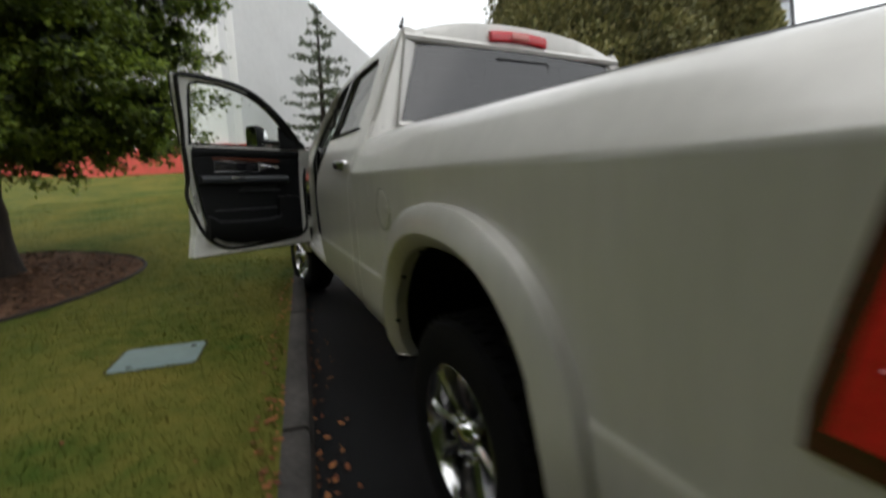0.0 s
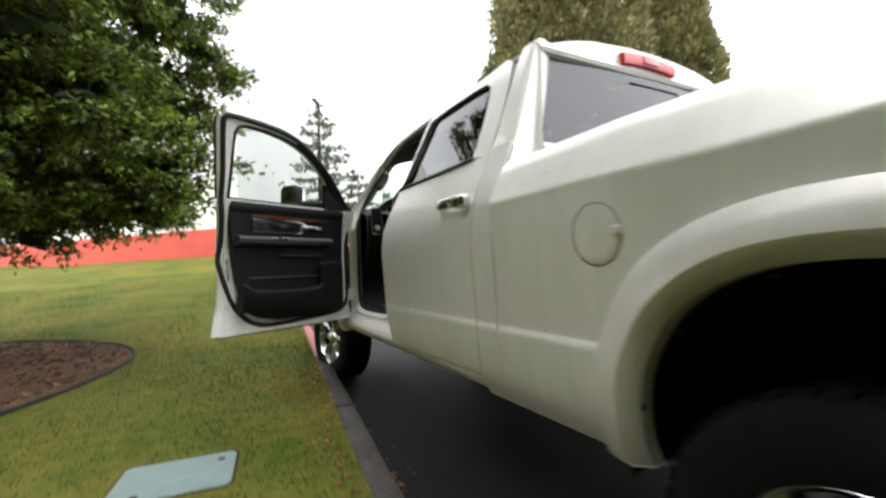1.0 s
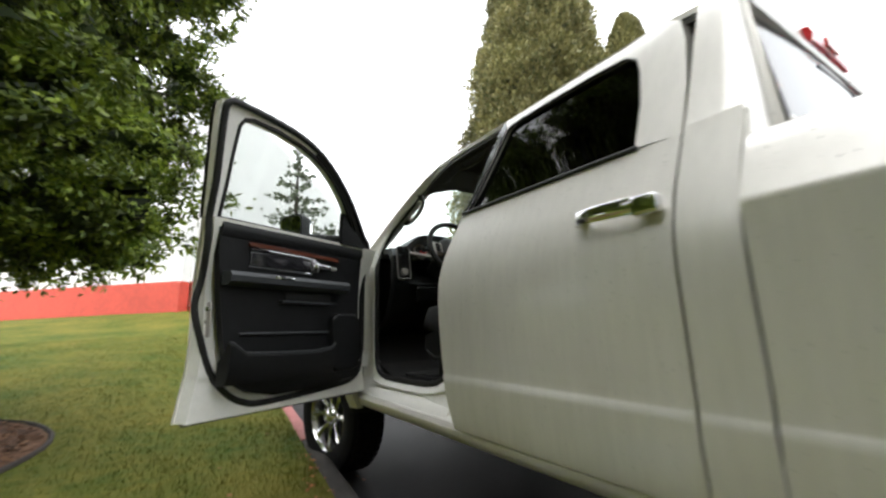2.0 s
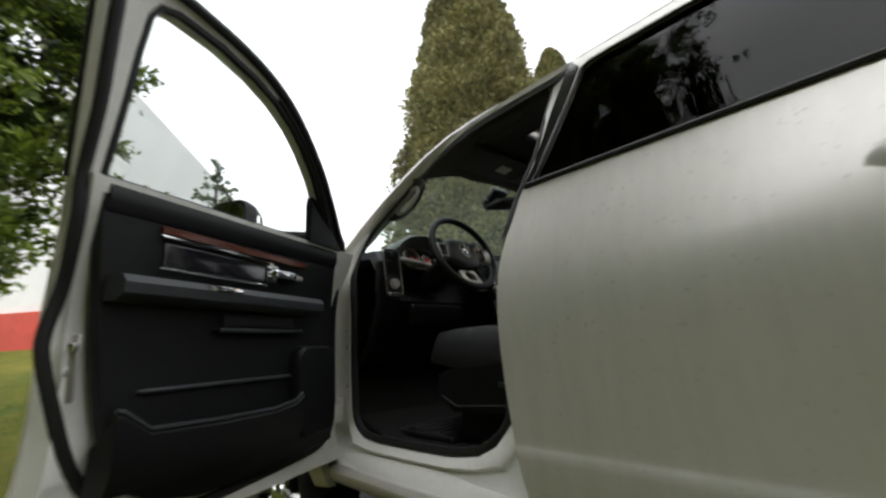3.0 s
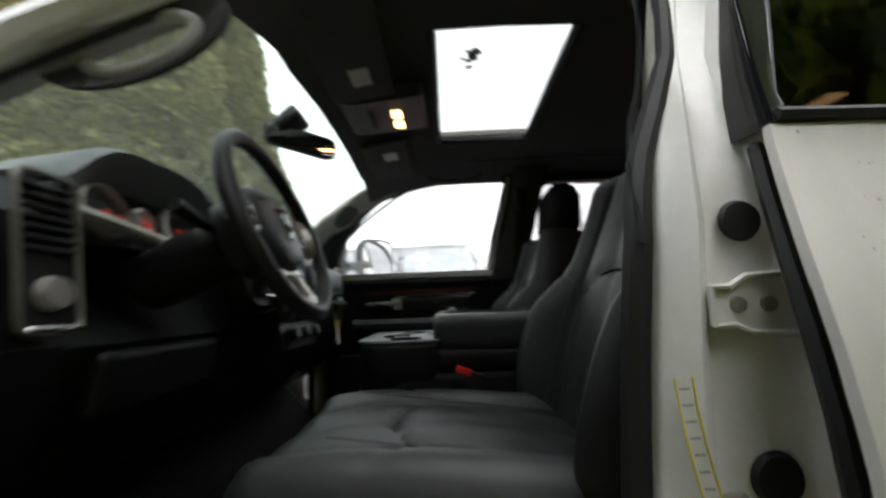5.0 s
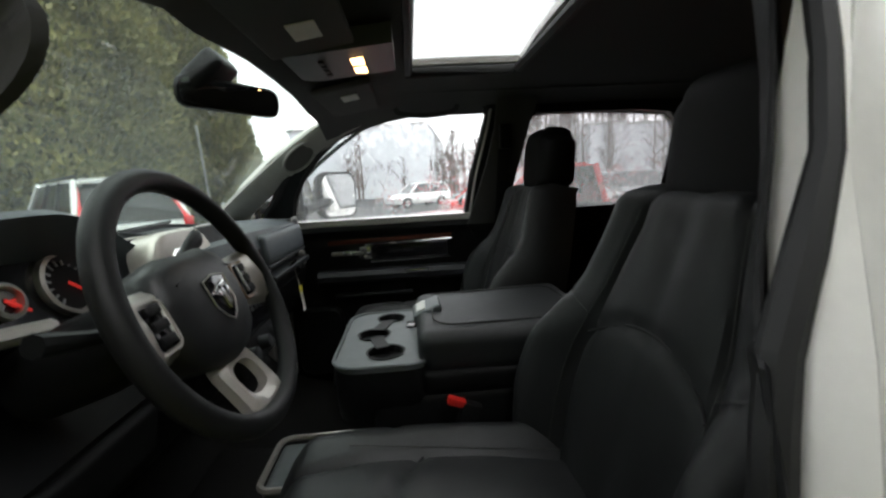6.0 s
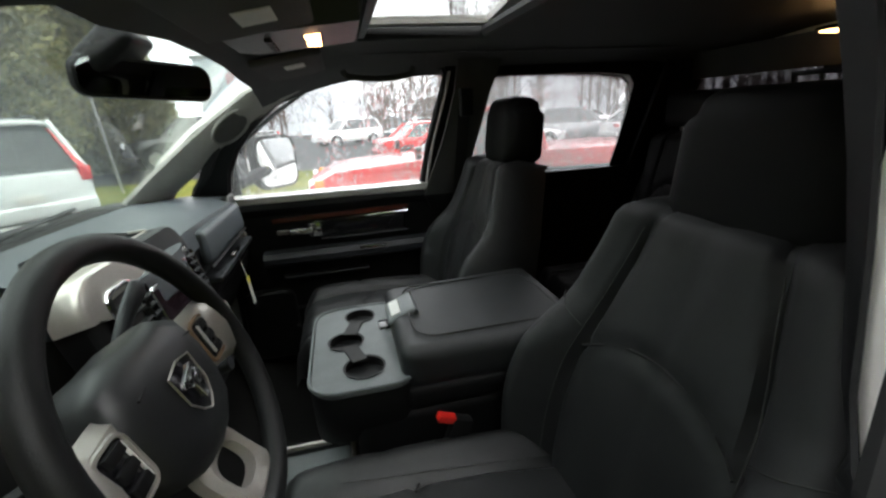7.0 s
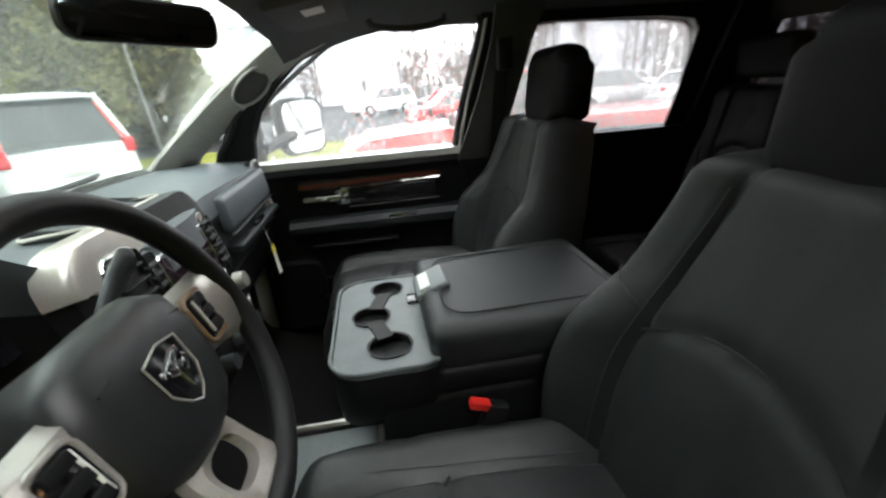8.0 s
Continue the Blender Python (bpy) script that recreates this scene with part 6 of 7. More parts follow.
    part("glove_catch", box(0.09, 0.012, 0.014, 0.004, 2, pose(0.50, 2.938, 1.325)), CHROME, d)


def cabin(truck, roof_z):
    part("cabin_carpet", grid_shell([[(x, y, z) for y, z in ((1.03, 0.76), (1.9, 0.70), (2.2, 0.685), (2.9, 0.685), (3.12, 0.76), (3.28, 0.95))] for x in np.linspace(-0.84, 0.84, 9)], (0, 0, -0.02)), CARPET, truck)
    part("floor_mat", soft_block(-0.50, 2.86, 0.696, 0.50, 0.46, 0.02, 0.008), RUBBER, truck, "ribbed black rubber floor mat")
    for k in range(7):
        part("mat_rib", box(0.42, 0.012, 0.008, 0.003, 1, pose(-0.50, 2.70 + 0.05 * k, 0.709)), RUBBER, truck)
    part("tunnel", loft([[(x * s, y, z) for x, z in ((-0.22, 0.68), (-0.18, 0.78), (0.18, 0.78), (0.22, 0.68))] for y, s in ((2.0, 1.0), (2.9, 1.0), (3.2, 1.2))]), CARPET, truck)
    # middle seat folded down as a console
    con = new("centre_console")
    con.parent = truck
    con["label"] = "folded centre seat with a padded armrest and cup holders"
    part("console_base", span(-0.19, 0.19, 2.08, 2.60, 0.72, 1.12, 0.03, 3), BLACKP, con)
    out = rrect(0.405, 0.232, 0.06, 6, 0.012, 2.568)
    cups = [(0.148, 2.563, 0.040), (0.016, 2.604, 0.043), (-0.112, 2.566, 0.046)]
    bm = bmesh.new()
    tz = lambda x, y: 1.193 + 0.02 * (x / 0.19) * 0.0 - 0.10 * max(0, y - 2.55) * 0.2
    loops = []
    for ring, r in [(out, None)] + [([(cx + cr * math.cos(t), cy + cr * math.sin(t)) for t in np.linspace(0, 2 * math.pi, 20, endpoint=False)], cr) for cx, cy, cr in cups]:
        vs = [bm.verts.new((x, y, tz(x, y))) for x, y in ring]
        es = [bm.edges.new((vs[i], vs[(i + 1) % len(vs)])) for i in range(len(vs))]
        loops.append((vs, es, r))
    bmesh.ops.triangle_fill(bm, use_beauty=True, use_dissolve=False, edges=[e for _, es, _ in loops for e in es])
    for vs, es, r in loops:
        low = [bm.verts.new((v.co.x, v.co.y, v.co.z - (0.07 if r else 0.045))) for v in vs]
        for i in range(len(vs)):
            bm.faces.new([vs[i], vs[(i + 1) % len(vs)], low[(i + 1) % len(vs)], low[i]])
        if r:
            bm.faces.new(low)
    bmesh.ops.recalc_face_normals(bm, faces=bm.faces[:])
    part("cup_tray", bm, TRAYP, con, "grey moulded tray with three cup holders", angle=30)
    part("tray_lip", tube([(x, y, 1.192) for x, y in rrect(0.410, 0.236, 0.062, 6, 0.012, 2.568)], 0.005, 6, closed=True), TRAYP, con)
    for cx, cy, cr in cups:
        part("cup_floor", lathe([(0.0, 1.127), (cr * 0.96, 1.127)], 20, pose(cx, cy, 0)), RUBBER, con)
        part("cup_insert", lathe([(cr + 0.002, 1.196), (cr - 0.003, 1.195), (cr - 0.006, 1.130)], 24, pose(cx, cy, 0)), RUBBER, con)
    # black plates on the tray paint the dark of slots joining the cups
    for a, b in ((0, 1), (1, 2)):
        mx, my = (cups[a][0] + cups[b][0]) / 2, (cups[a][1] + cups[b][1]) / 2
        part("cup_slot_plate", box(0.078, 0.036, 0.004, 0.001, 1, pose(mx, my, 1.1945, 0, 0, -17 if a == 0 else 17)), RUBBER, con)
    part("coin_slot", box(0.05, 0.03, 0.01, 0.006, 2, pose(0.075, 2.502, 1.1935)), GLOSSB, con)
    part("console_front", loft([[(x * s, y, z) for x, y in rrect(0.41, 0.236, 0.06, 6, 0.0, 0.0)] for z, s in ((1.178, 1.0), (1.165, 1.015), (1.10, 1.0), (1.05, 0.90))]), BLACKP, con).matrix_local = pose(0.012, 2.567, 0)
    arm = box(0.40, 0.44, 0.095, 0.035, 5)
    for v in arm.verts:
        if v.co.z > 0:
            v.co.z += 0.014 * (1 - (v.co.x / 0.2) ** 2)
        v.co.x *= 1 - 0.10 * max(0, (v.co.y - 0.1) / 0.12) ** 2
    part("armrest_lid", move(arm, pose(0.0, 2.268, 1.208, -1.0, 0, 0)), LEATHER2, con, "padded charcoal armrest lid")
    part("lid_seam", tube([(x, 2.265 + y, 1.264 - 0.1 * abs(x) ** 2) for x, y in rrect(0.29, 0.36, 0.05)], 0.0026, 5, closed=True), SEAM, con)
    part("lid_base", span(-0.195, 0.20, 2.05, 2.485, 1.11, 1.172, 0.02, 3), BLACKP, con)
    lt = part("lid_latch", box(0.110, 0.080, 0.020, 0.009, 3, pose(0.035, 2.458, 1.252, -22, 0, 0)), TRAYP, con, "grey lid latch")
    part("latch_label", box(0.080, 0.026, 0.004, 0.001, 1, pose(0.035, 2.4742, 1.2577, -22, 0, 0)), WHITEP, lt)
    part("under_bin", span(-0.21, -0.03, 2.62, 2.86, 0.78, 0.93, 0.02, 3), TRAYP, con)
    part("bin_rim", tube([(x - 0.12, 2.74 + y, 0.935) for x, y in rrect(0.20, 0.25, 0.03)], 0.008, 6, closed=True), SILVER, con)
    front_seat(truck, -0.485, "black leather driver's seat")
    front_seat(truck, 0.485, "black leather passenger seat", 0.675)
    # rear bench
    rb = new("rear_bench")
    rb.parent = truck
    rb["label"] = "black leather rear bench"
    for cx, w in ((-0.42, 0.62), (0.10, 0.40), (0.52, 0.42)):
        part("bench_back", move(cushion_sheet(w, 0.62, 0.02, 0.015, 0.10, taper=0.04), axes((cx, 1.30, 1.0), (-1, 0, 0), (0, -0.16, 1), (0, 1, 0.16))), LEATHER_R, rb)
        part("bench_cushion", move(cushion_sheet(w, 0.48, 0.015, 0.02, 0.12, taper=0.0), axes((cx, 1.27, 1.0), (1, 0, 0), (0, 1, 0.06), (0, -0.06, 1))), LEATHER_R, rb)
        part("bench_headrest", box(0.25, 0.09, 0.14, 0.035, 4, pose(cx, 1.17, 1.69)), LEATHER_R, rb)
    part("bench_base", span(-0.74, 0.74, 1.25, 1.70, 0.72, 0.92, 0.03), BLACKP, rb)
    part("rear_inner_wall", span(-0.82, 0.82, 1.045, 1.09, 0.72, 1.42, 0.02), BLACKP, truck)
    # pillar trims
    for s in (-1, 1):
        rows = []
        for y, z in ((3.30, 1.46), (3.18, 1.55), (3.05, 1.645), (2.92, 1.735), (2.80, 1.81), (2.68, 1.865), (2.58, 1.895)):
            x = half(z)
            rows.append([(s * (x - 0.058), y - (0.05 if s < 0 else 0.056), z + (0.012 if s < 0 else -0.018)), (s * (x - 0.085), y - (0.04 if s < 0 else 0.038), z + (0.006 if s < 0 else -0.010)), (s * (x - 0.115), y - 0.01, z + 0.0), (s * (x - 0.125), y + 0.035, z + 0.012), (s * (x - 0.11), y + 0.05, z + 0.016)])
        part("pillar_trim", grid_shell(rows, (s * 0.015, 0.01, 0)), PILLAR, truck, "light grey cloth pillar trim")
        if s < 0:
            ring_at = lambda k, a, b: Vector((-0.69 - 0.02 * (k - 1) ** 2, 2.899, 1.695)) + Vector((0, -0.95, 0.31)) * (a * math.cos(b)) + Vector((0, 0.31, 0.95)) * (a * 0.0 + (0.037 + 0.032 * (k - 1)) * math.sin(b))
            turns = np.linspace(0, 2 * math.pi, 36, endpoint=False)
            # light grey plastic, made paler for the light that the ring catches
            pale = shader("pale_handle_plastic", (0.46, 0.455, 0.44), 0.55, 0.0, 0.05, 20)
            # pillar cloth in shadow: the darker headliner colour stands in for the shade
            hp = part("handle_panel", grid_shell([[ring_at(k, 0.088 + 0.058 * (k - 1), b) for k in (1.0, 1.15, 1.5, 2.0)] for b in (*turns, 0.0)], (-0.012, 0.004, 0)), HEADL, truck, "pillar handle panel, coloured dark for shade")
            part("grab_handle", tube([ring_at(1.0, 0.088, b) + Vector((-0.010, 0.002, 0)) for b in turns], 0.0115, 10, closed=True), pale, hp, "light grey oval grab handle")
        else:
            c = Vector((s * (half(1.70) - 0.109), 2.915, 1.722))
            up = Vector((s * -0.16, -0.70, 0.60)).normalized()
            outw = Vector((-s * 0.62, -0.62, -0.25)).normalized()
            sidev = up.cross(outw).normalized()
            om = axes(c, up, sidev, up.cross(sidev) if up.cross(sidev).dot(outw) > 0 else -up.cross(sidev))
            g = part("pillar_speaker", move(lathe([(0.0, 0.012), (0.8, 0.012), (1.0, 0.004)], 32), om @ Matrix.Diagonal((0.074, 0.042, 1, 1))), GRILLE, truck, "oval speaker grille")
            part("speaker_ring", tube([om @ Vector((0.080 * math.cos(t), 0.047 * math.sin(t), 0.006)) for t in np.linspace(0, 2 * math.pi, 32, endpoint=False)], 0.005, 6, closed=True), PILLAR, g)
        rows = []
        for z, y0, y1 in ((0.75, 2.13, 2.25), (1.0, 2.10, 2.215), (1.3, 2.09, 2.185), (1.40, 2.07, 2.190), (1.65, 2.02, 2.115), (1.80, 1.99, 2.085), (1.90, 1.96, 2.08)):
            rows.append([(s * (min(half(z) - (0.100 if s < 0 and z > 1.7 else 0.125), 0.822) - 0.012 * (0.3 < k < 0.7)), y0 + (y1 - (0.03 if s < 0 and z > 1.35 else 0.0) + (0.045 if s > 0 and z > 1.35 else 0.0) - y0) * k, z) for k in (0, 0.25, 0.5, 0.75, 1.0)])
        part("middle_pillar_trim", grid_shell(rows[:4], (s * 0.02, 0, 0)), BLACKP, truck)
        part("upper_pillar_trim", grid_shell(rows[3:], (s * 0.02, 0, 0)), HEADL, truck, "dark grey pillar trim")
        edge = [(1.44, 2.200), (1.52, 2.166), (1.62, 2.140), (1.72, 2.122), (1.80, 2.108), (1.87, 2.100)] if s < 0 else [(1.44, 2.226), (1.52, 2.216), (1.62, 2.200), (1.72, 2.176), (1.80, 2.157), (1.87, 2.147)]
        flange = [[(s * (half(z) - 0.072), y, z), (s * (half(z) - 0.100), y - 0.014, z - 0.01), (s * (min(half(z) - 0.125, 0.822) - 0.002), lerp([(1.40, 2.190), (1.65, 2.115), (1.80, 2.085), (1.90, 2.08)], z) - 0.004, z - 0.02)] for z, y in edge]
        if s < 0:
            cover = ((1.34, 0.080, 2.234), (1.44, 0.080, 2.224), (1.452, 0.100, 2.208), (1.50, 0.096, 2.192), (1.60, 0.088, 2.162), (1.674, 0.083, 2.143), (1.75, 0.075, 2.130), (1.87, 0.068, 2.114))
            part("pillar_cover", grid_shell([[(-(half(z) - d), y + 0.004, z), (-(half(z) - d - 0.004), y + 0.006, z), (-(half(z) - 0.118), y - 0.012, z), (-(half(z) - 0.132), y - 0.05, z)] for z, d, y in cover], (0.003, -0.006, 0)), BLACKP, truck, "black plastic pillar cover")
        else:
            part("pillar_flange", grid_shell([[r[0], (r[0][0] - 0.012, r[0][1] - 0.004, r[0][2])] for r in flange], (0, -0.006, 0)), PILLAR, truck, "light grey cloth pillar edge")
        belt = part("seat_belt", grid_shell([[(s * (half(z) - 0.140), (1.99 if s < 0 else 2.07) + dy, z) for dy in (0, 0.045)] for z in np.linspace(0.80, 1.78, 9)], (s * 0.002, 0, 0)), RUBBER, truck, "black seat belt webbing")
        part("belt_anchor", box(0.03, 0.05, 0.10, 0.01, 2, pose(s * (half(1.78) - 0.14), 2.01 if s < 0 else 2.09, 1.76)), BLACKP, belt)
        rows = [[(s * (half(z) - 0.10 - 0.01 * k), y, z) for k, z in enumerate((1.44, 1.6, 1.75, 1.88))] for y in (1.06, 1.10, 1.18, 1.26)]
        part("rear_pillar_trim", grid_shell(rows, (s * 0.02, 0, 0)), BLACKP, truck)
        rail = [[(s * (half(z) - i), y, z) for z, i in (((1.862, 0.065), (1.885, 0.085), (1.90, 0.13), (1.905, 0.17)) if s < 0 else ((1.893, 0.055), (1.905, 0.08), (1.914, 0.12), (1.918, 0.16)))] for y in np.linspace(1.1, 2.6, 12)]
        part("roof_side_trim", grid_shell(rail, (0, 0, 0.012)), HEADL, truck)
        vis = part("sun_visor", move(box(0.40, 0.17, 0.018, 0.008, 3), axes((s * 0.37, 2.66, 1.872), (1, 0, 0), (0, 0.90, -0.16), (0, 0.16, 0.98))), HEADL, truck, "grey cloth sun visor")
        part("visor_label", move(box(0.075, 0.05, 0.002, 0, 1, pose(-s * 0.08, -0.01, -0.011)), axes((s * 0.37, 2.66, 1.872), (1, 0, 0), (0, 0.90, -0.16), (0, 0.16, 0.98))), PAPER, vis, "pale visor label")
        part("grab_handle", tube(smooth_path([(s * 0.60, 2.28, 1.885), (s * 0.60, 2.30, 1.86), (s * 0.605, 2.40, 1.85), (s * 0.60, 2.50, 1.86), (s * 0.60, 2.52, 1.88)], 4), 0.010, 8), HEADL, truck)
    # overhead console with the lit map lamps
    oc = new("overhead_console")
    oc.parent = truck
    part("console_body", loft([[(x, y, z) for x, z in ((-0.155, 1.925 - dz), (-0.14, 1.888 - dz), (0.08, 1.888 - dz), (0.095, 1.925 - dz))] for y, dz in ((2.50, 0.0), (2.53, 0.004), (2.70, 0.022), (2.74, 0.018))]), GREYP, oc)
    for x in (-0.045, 0.028):
        part("map_lamp", box(0.052, 0.030, 0.012, 0.004, 2, pose(x, 2.585, 1.881)), LAMP_ON, oc, "lit warm map lamp")
        part("lamp_bezel", tube([(x + a, 2.585 + b, 1.882) for a, b in rrect(0.058, 0.036, 0.006)], 0.003, 6, closed=True), BLACKP, oc)
    for k in range(4):
        part("console_button", box(0.024, 0.014, 0.006, 0.002, 1, pose(-0.085 + 0.033 * k, 2.66, 1.865)), BLACKP, oc)
    part("rear_dome_lamp", box(0.10, 0.06, 0.014, 0.005, 2, pose(-0.012, 1.225, 1.887)), LAMP_ON, truck, "lit rear dome lamp")
    part("dome_bezel", tube([(a - 0.012, 1.225 + b, 1.890) for a, b in rrect(0.11, 0.07, 0.01)], 0.006, 6, closed=True), HEADL, truck)
    part("rear_header_trim", loft([[(x, y, z) for y, z in ((1.075, 1.808), (1.105, 1.803), (1.125, 1.825), (1.16, 1.90), (1.075, 1.90))] for x in np.linspace(-0.62, 0.62, 7)]), HEADL, truck)
    # interior mirror
    im = new("interior_mirror")
    im.parent = truck
    mx = Vector((0.70, -0.71, -0.05)).normalized()
    mz = Vector((-0.71, -0.70, -0.04)).normalized()
    mm = axes((-0.012, 2.893, 1.815), mx, mz.cross(mx), mz)
    part("mirror_case", move(loft([[(x * s, y * s, z) for x, y in rrect(0.235, 0.068, 0.025)] for z, s in ((0.012, 0.98), (0.004, 1.02), (-0.02, 0.95), (-0.038, 0.7))]), mm), BLACKP, im)
    part("mirror_face", move(prism(rrect(0.222, 0.056, 0.02), 0.003, pose(0, 0, 0.0145)), mm), MIRROR, im)
    part("mirror_stem", tube([(-0.0, 2.91, 1.80), (-0.02, 2.94, 1.83), (-0.02, 2.955, 1.86)], 0.014, 8), BLACKP, im)
    part("sensor_pod", box(0.11, 0.10, 0.05, 0.018, 3, pose(-0.03, 2.925, 1.865, -40, 0, 0)), BLACKP, im)
    for k, (x, z) in enumerate(((-0.262, 1.085), (0.262, 1.085))):
        bk = part("belt_buckle", box(0.026, 0.045, 0.11, 0.008, 2, pose(x * 0.93, 2.395, z - 0.02, 20, 0, 0)), BLACKP, truck)
        part("buckle_button", box(0.022, 0.040, 0.016, 0.004, 2, pose(x * 0.93, 2.412, z + 0.037, 20, 0, 0)), REDBTN, bk, "red release button")
    tag = thing("paper_tag", "small white tag with a yellow head hanging from the glove box", "tag")
    part("tag_sheet", grid_shell([[(0.495 + 0.012 * t + u * 0.016, 2.918 - 0.006 * t, 1.235 - 0.10 * t) for u in (-1, 1)] for t in np.linspace(0, 1, 6)], (0, -0.001, 0)), PAPER, tag)
    part("tag_head", grid_shell([[(0.495 + 0.012 * t + u * 0.017, 2.9165 - 0.006 * t, 1.237 - 0.10 * t) for u in (-1, 1)] for t in np.linspace(0, 0.24, 3)], (0, -0.001, 0)), YELLOW, tag)
    part("tag_string", tube([(0.495, 2.918, 1.235), (0.495, 2.93, 1.30)], 0.0012, 4), PAPER, tag)
    rnd = random.Random(8)
    vs, fs = [], []
    for _ in range(26):
        c = Vector((-0.10 + rnd.gauss(0, 0.024), 2.345 + rnd.gauss(0, 0.009), roof_z(-0.1, 2.34) + 0.004 + rnd.random() * 0.006))
        a = rnd.uniform(0, 6.28)
        u, v = Vector((math.cos(a), math.sin(a), 0)) * rnd.uniform(0.012, 0.020), Vector((-math.sin(a), math.cos(a), 0.2)) * 0.009
        i = len(vs)
        vs += [c - u, c + v, c + u, c - v]
        fs.append((i, i + 1, i + 2, i + 3))
    tagged(part("leaf_scrap", (vs, fs), shader("wet_dead_leaf", (0.05, 0.04, 0.02), 0.7)), "dead wet leaf scraps lying on the sunroof", "leaf")


# ---- plants ----
def tufts(points, size, rnd, flat=0.5, blades=3, shape=0.35):
    """Small clumps of pointed leaflets at the given places: (position, outward way)."""
    vs, fs = [], []
    for p, d in points:
        s = size * rnd.uniform(0.6, 1.35)
        for _ in range(blades):
            u = (d + Vector((rnd.gauss(0, 0.6), rnd.gauss(0, 0.6), rnd.gauss(0, flat)))).normalized()
            w = u.cross(Vector((rnd.gauss(0, 1), rnd.gauss(0, 1), rnd.gauss(0, 1)))).normalized() * s * shape
            i = len(vs)
            vs += [p, p + u * s * 0.45 + w, p + u * s, p + u * s * 0.45 - w]
            fs.append((i, i + 1, i + 2, i + 3))
    return vs, fs


def near_tree():
    t = thing("conifer_tree", "low spreading evergreen tree with dark trunk and bright leaf tips", "tree")
    rnd = random.Random(21)
    base = Vector((-3.98, 5.15, lawn_z(-3.98, 5.15)))
    stem = [base + Vector(v) for v in ((0, 0, -0.1), (0.0, 0, 0.12), (-0.02, 0.02, 0.45), (0.0, 0.02, 0.80), (0.06, 0.0, 1.15), (0.12, 0.02, 1.9), (0.06, 0.05, 3.5), (0.0, 0.0, 7.0), (0.05, 0, 11.0))]
    girth = [0.30, 0.27, 0.235, 0.21, 0.19, 0.178, 0.168, 0.16, 0.155, 0.152, 0.15, 0.145, 0.125, 0.105, 0.095, 0.09, 0.088] + [0.085 - 0.0045 * i for i in range(16)]
    part("trunk", tube(smooth_path(stem, 4), girth, 14), BARK, t, "dark rough trunk, forking low")
    fork = [base + Vector(v) for v in ((-0.01, 0.02, 0.78), (-0.14, 0.0, 1.05), (-0.38, -0.05, 1.42), (-0.62, -0.1, 2.1), (-0.70, -0.1, 3.2))]
    part("second_stem", tube(smooth_path(fork, 4), [0.10 - 0.004 * i for i in range(17)], 10), BARK, t)
    tips = []
    for k in range(150):
        z0 = 1.28 + 9.3 * (k / 150) ** 1.25
        a = k * 2.399 + rnd.uniform(-0.3, 0.3)
        L = lerp([(0.9, 2.3), (1.6, 2.5), (4.3, 2.55), (5.6, 2.6), (6.6, 3.4), (8.8, 3.0), (10.5, 0.9)], z0) * rnd.uniform(0.75, 1.0) * (lerp([(1.8, 0.84), (2.6, 0.95), (3.4, 1.08), (5.0, 1.10), (6.2, 1.0)], z0) if math.cos(a) > 0.2 else 1.0)
        o = base + Vector((0.06, 0, z0))
        d = Vector((math.cos(a), math.sin(a), 0))
        rise = rnd.uniform(0.10, 0.45) + 0.12 * (z0 > 2)
        pts = [o + d * (L * f) + Vector((0, 0, rise * L * f * (1 - 0.45 * f) * 0.8)) + Vector((rnd.gauss(0, 0.05), rnd.gauss(0, 0.05), rnd.gauss(0, 0.04))) * (f > 0) for f in (0, 0.25, 0.5, 0.75, 1.0)]
        part("limb", tube(pts, [0.050, 0.038, 0.027, 0.016, 0.006], 6), BARK, t)
        for f in np.linspace(0.14, 1.0, 20):
            i = min(3, int(f * 4))
            c = pts[i].lerp(pts[i + 1], f * 4 - i)
            for _ in range(2):
                sd = Vector((rnd.gauss(0, 1), rnd.gauss(0, 1), rnd.gauss(0, 0.6))).normalized()
                ln = rnd.uniform(0.20, 0.52) * (1.15 - 0.4 * f)
                tips.append((c, c + sd * ln + Vector((0, 0, -0.03))))
    cl = []
    for c, e in tips:
        for _ in range(72):
            f = rnd.random() ** 0.6
            q = c.lerp(e, f) + Vector((rnd.gauss(0, 0.060), rnd.gauss(0, 0.060), rnd.gauss(0, 0.046)))
            cl.append((q, ((e - c).normalized() + Vector((0, 0, 0.15)))))
    # big dark leaves inside the crown: shade put in colour, sky gaps closed
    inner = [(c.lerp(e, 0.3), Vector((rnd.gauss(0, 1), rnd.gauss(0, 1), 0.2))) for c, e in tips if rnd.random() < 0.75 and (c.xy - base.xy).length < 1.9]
    tagged(part("inner_foliage", tufts(inner, 0.22, rnd, 0.6, 3, 0.42), leafy("shaded_inner_foliage", (0.010, 0.020, 0.004), (0.030, 0.052, 0.009), trans=0.05), t, "inner foliage coloured dark for the crown's shade", angle=180), kind="stuff")
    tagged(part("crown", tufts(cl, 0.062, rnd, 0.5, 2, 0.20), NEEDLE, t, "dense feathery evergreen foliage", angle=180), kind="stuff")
    return t


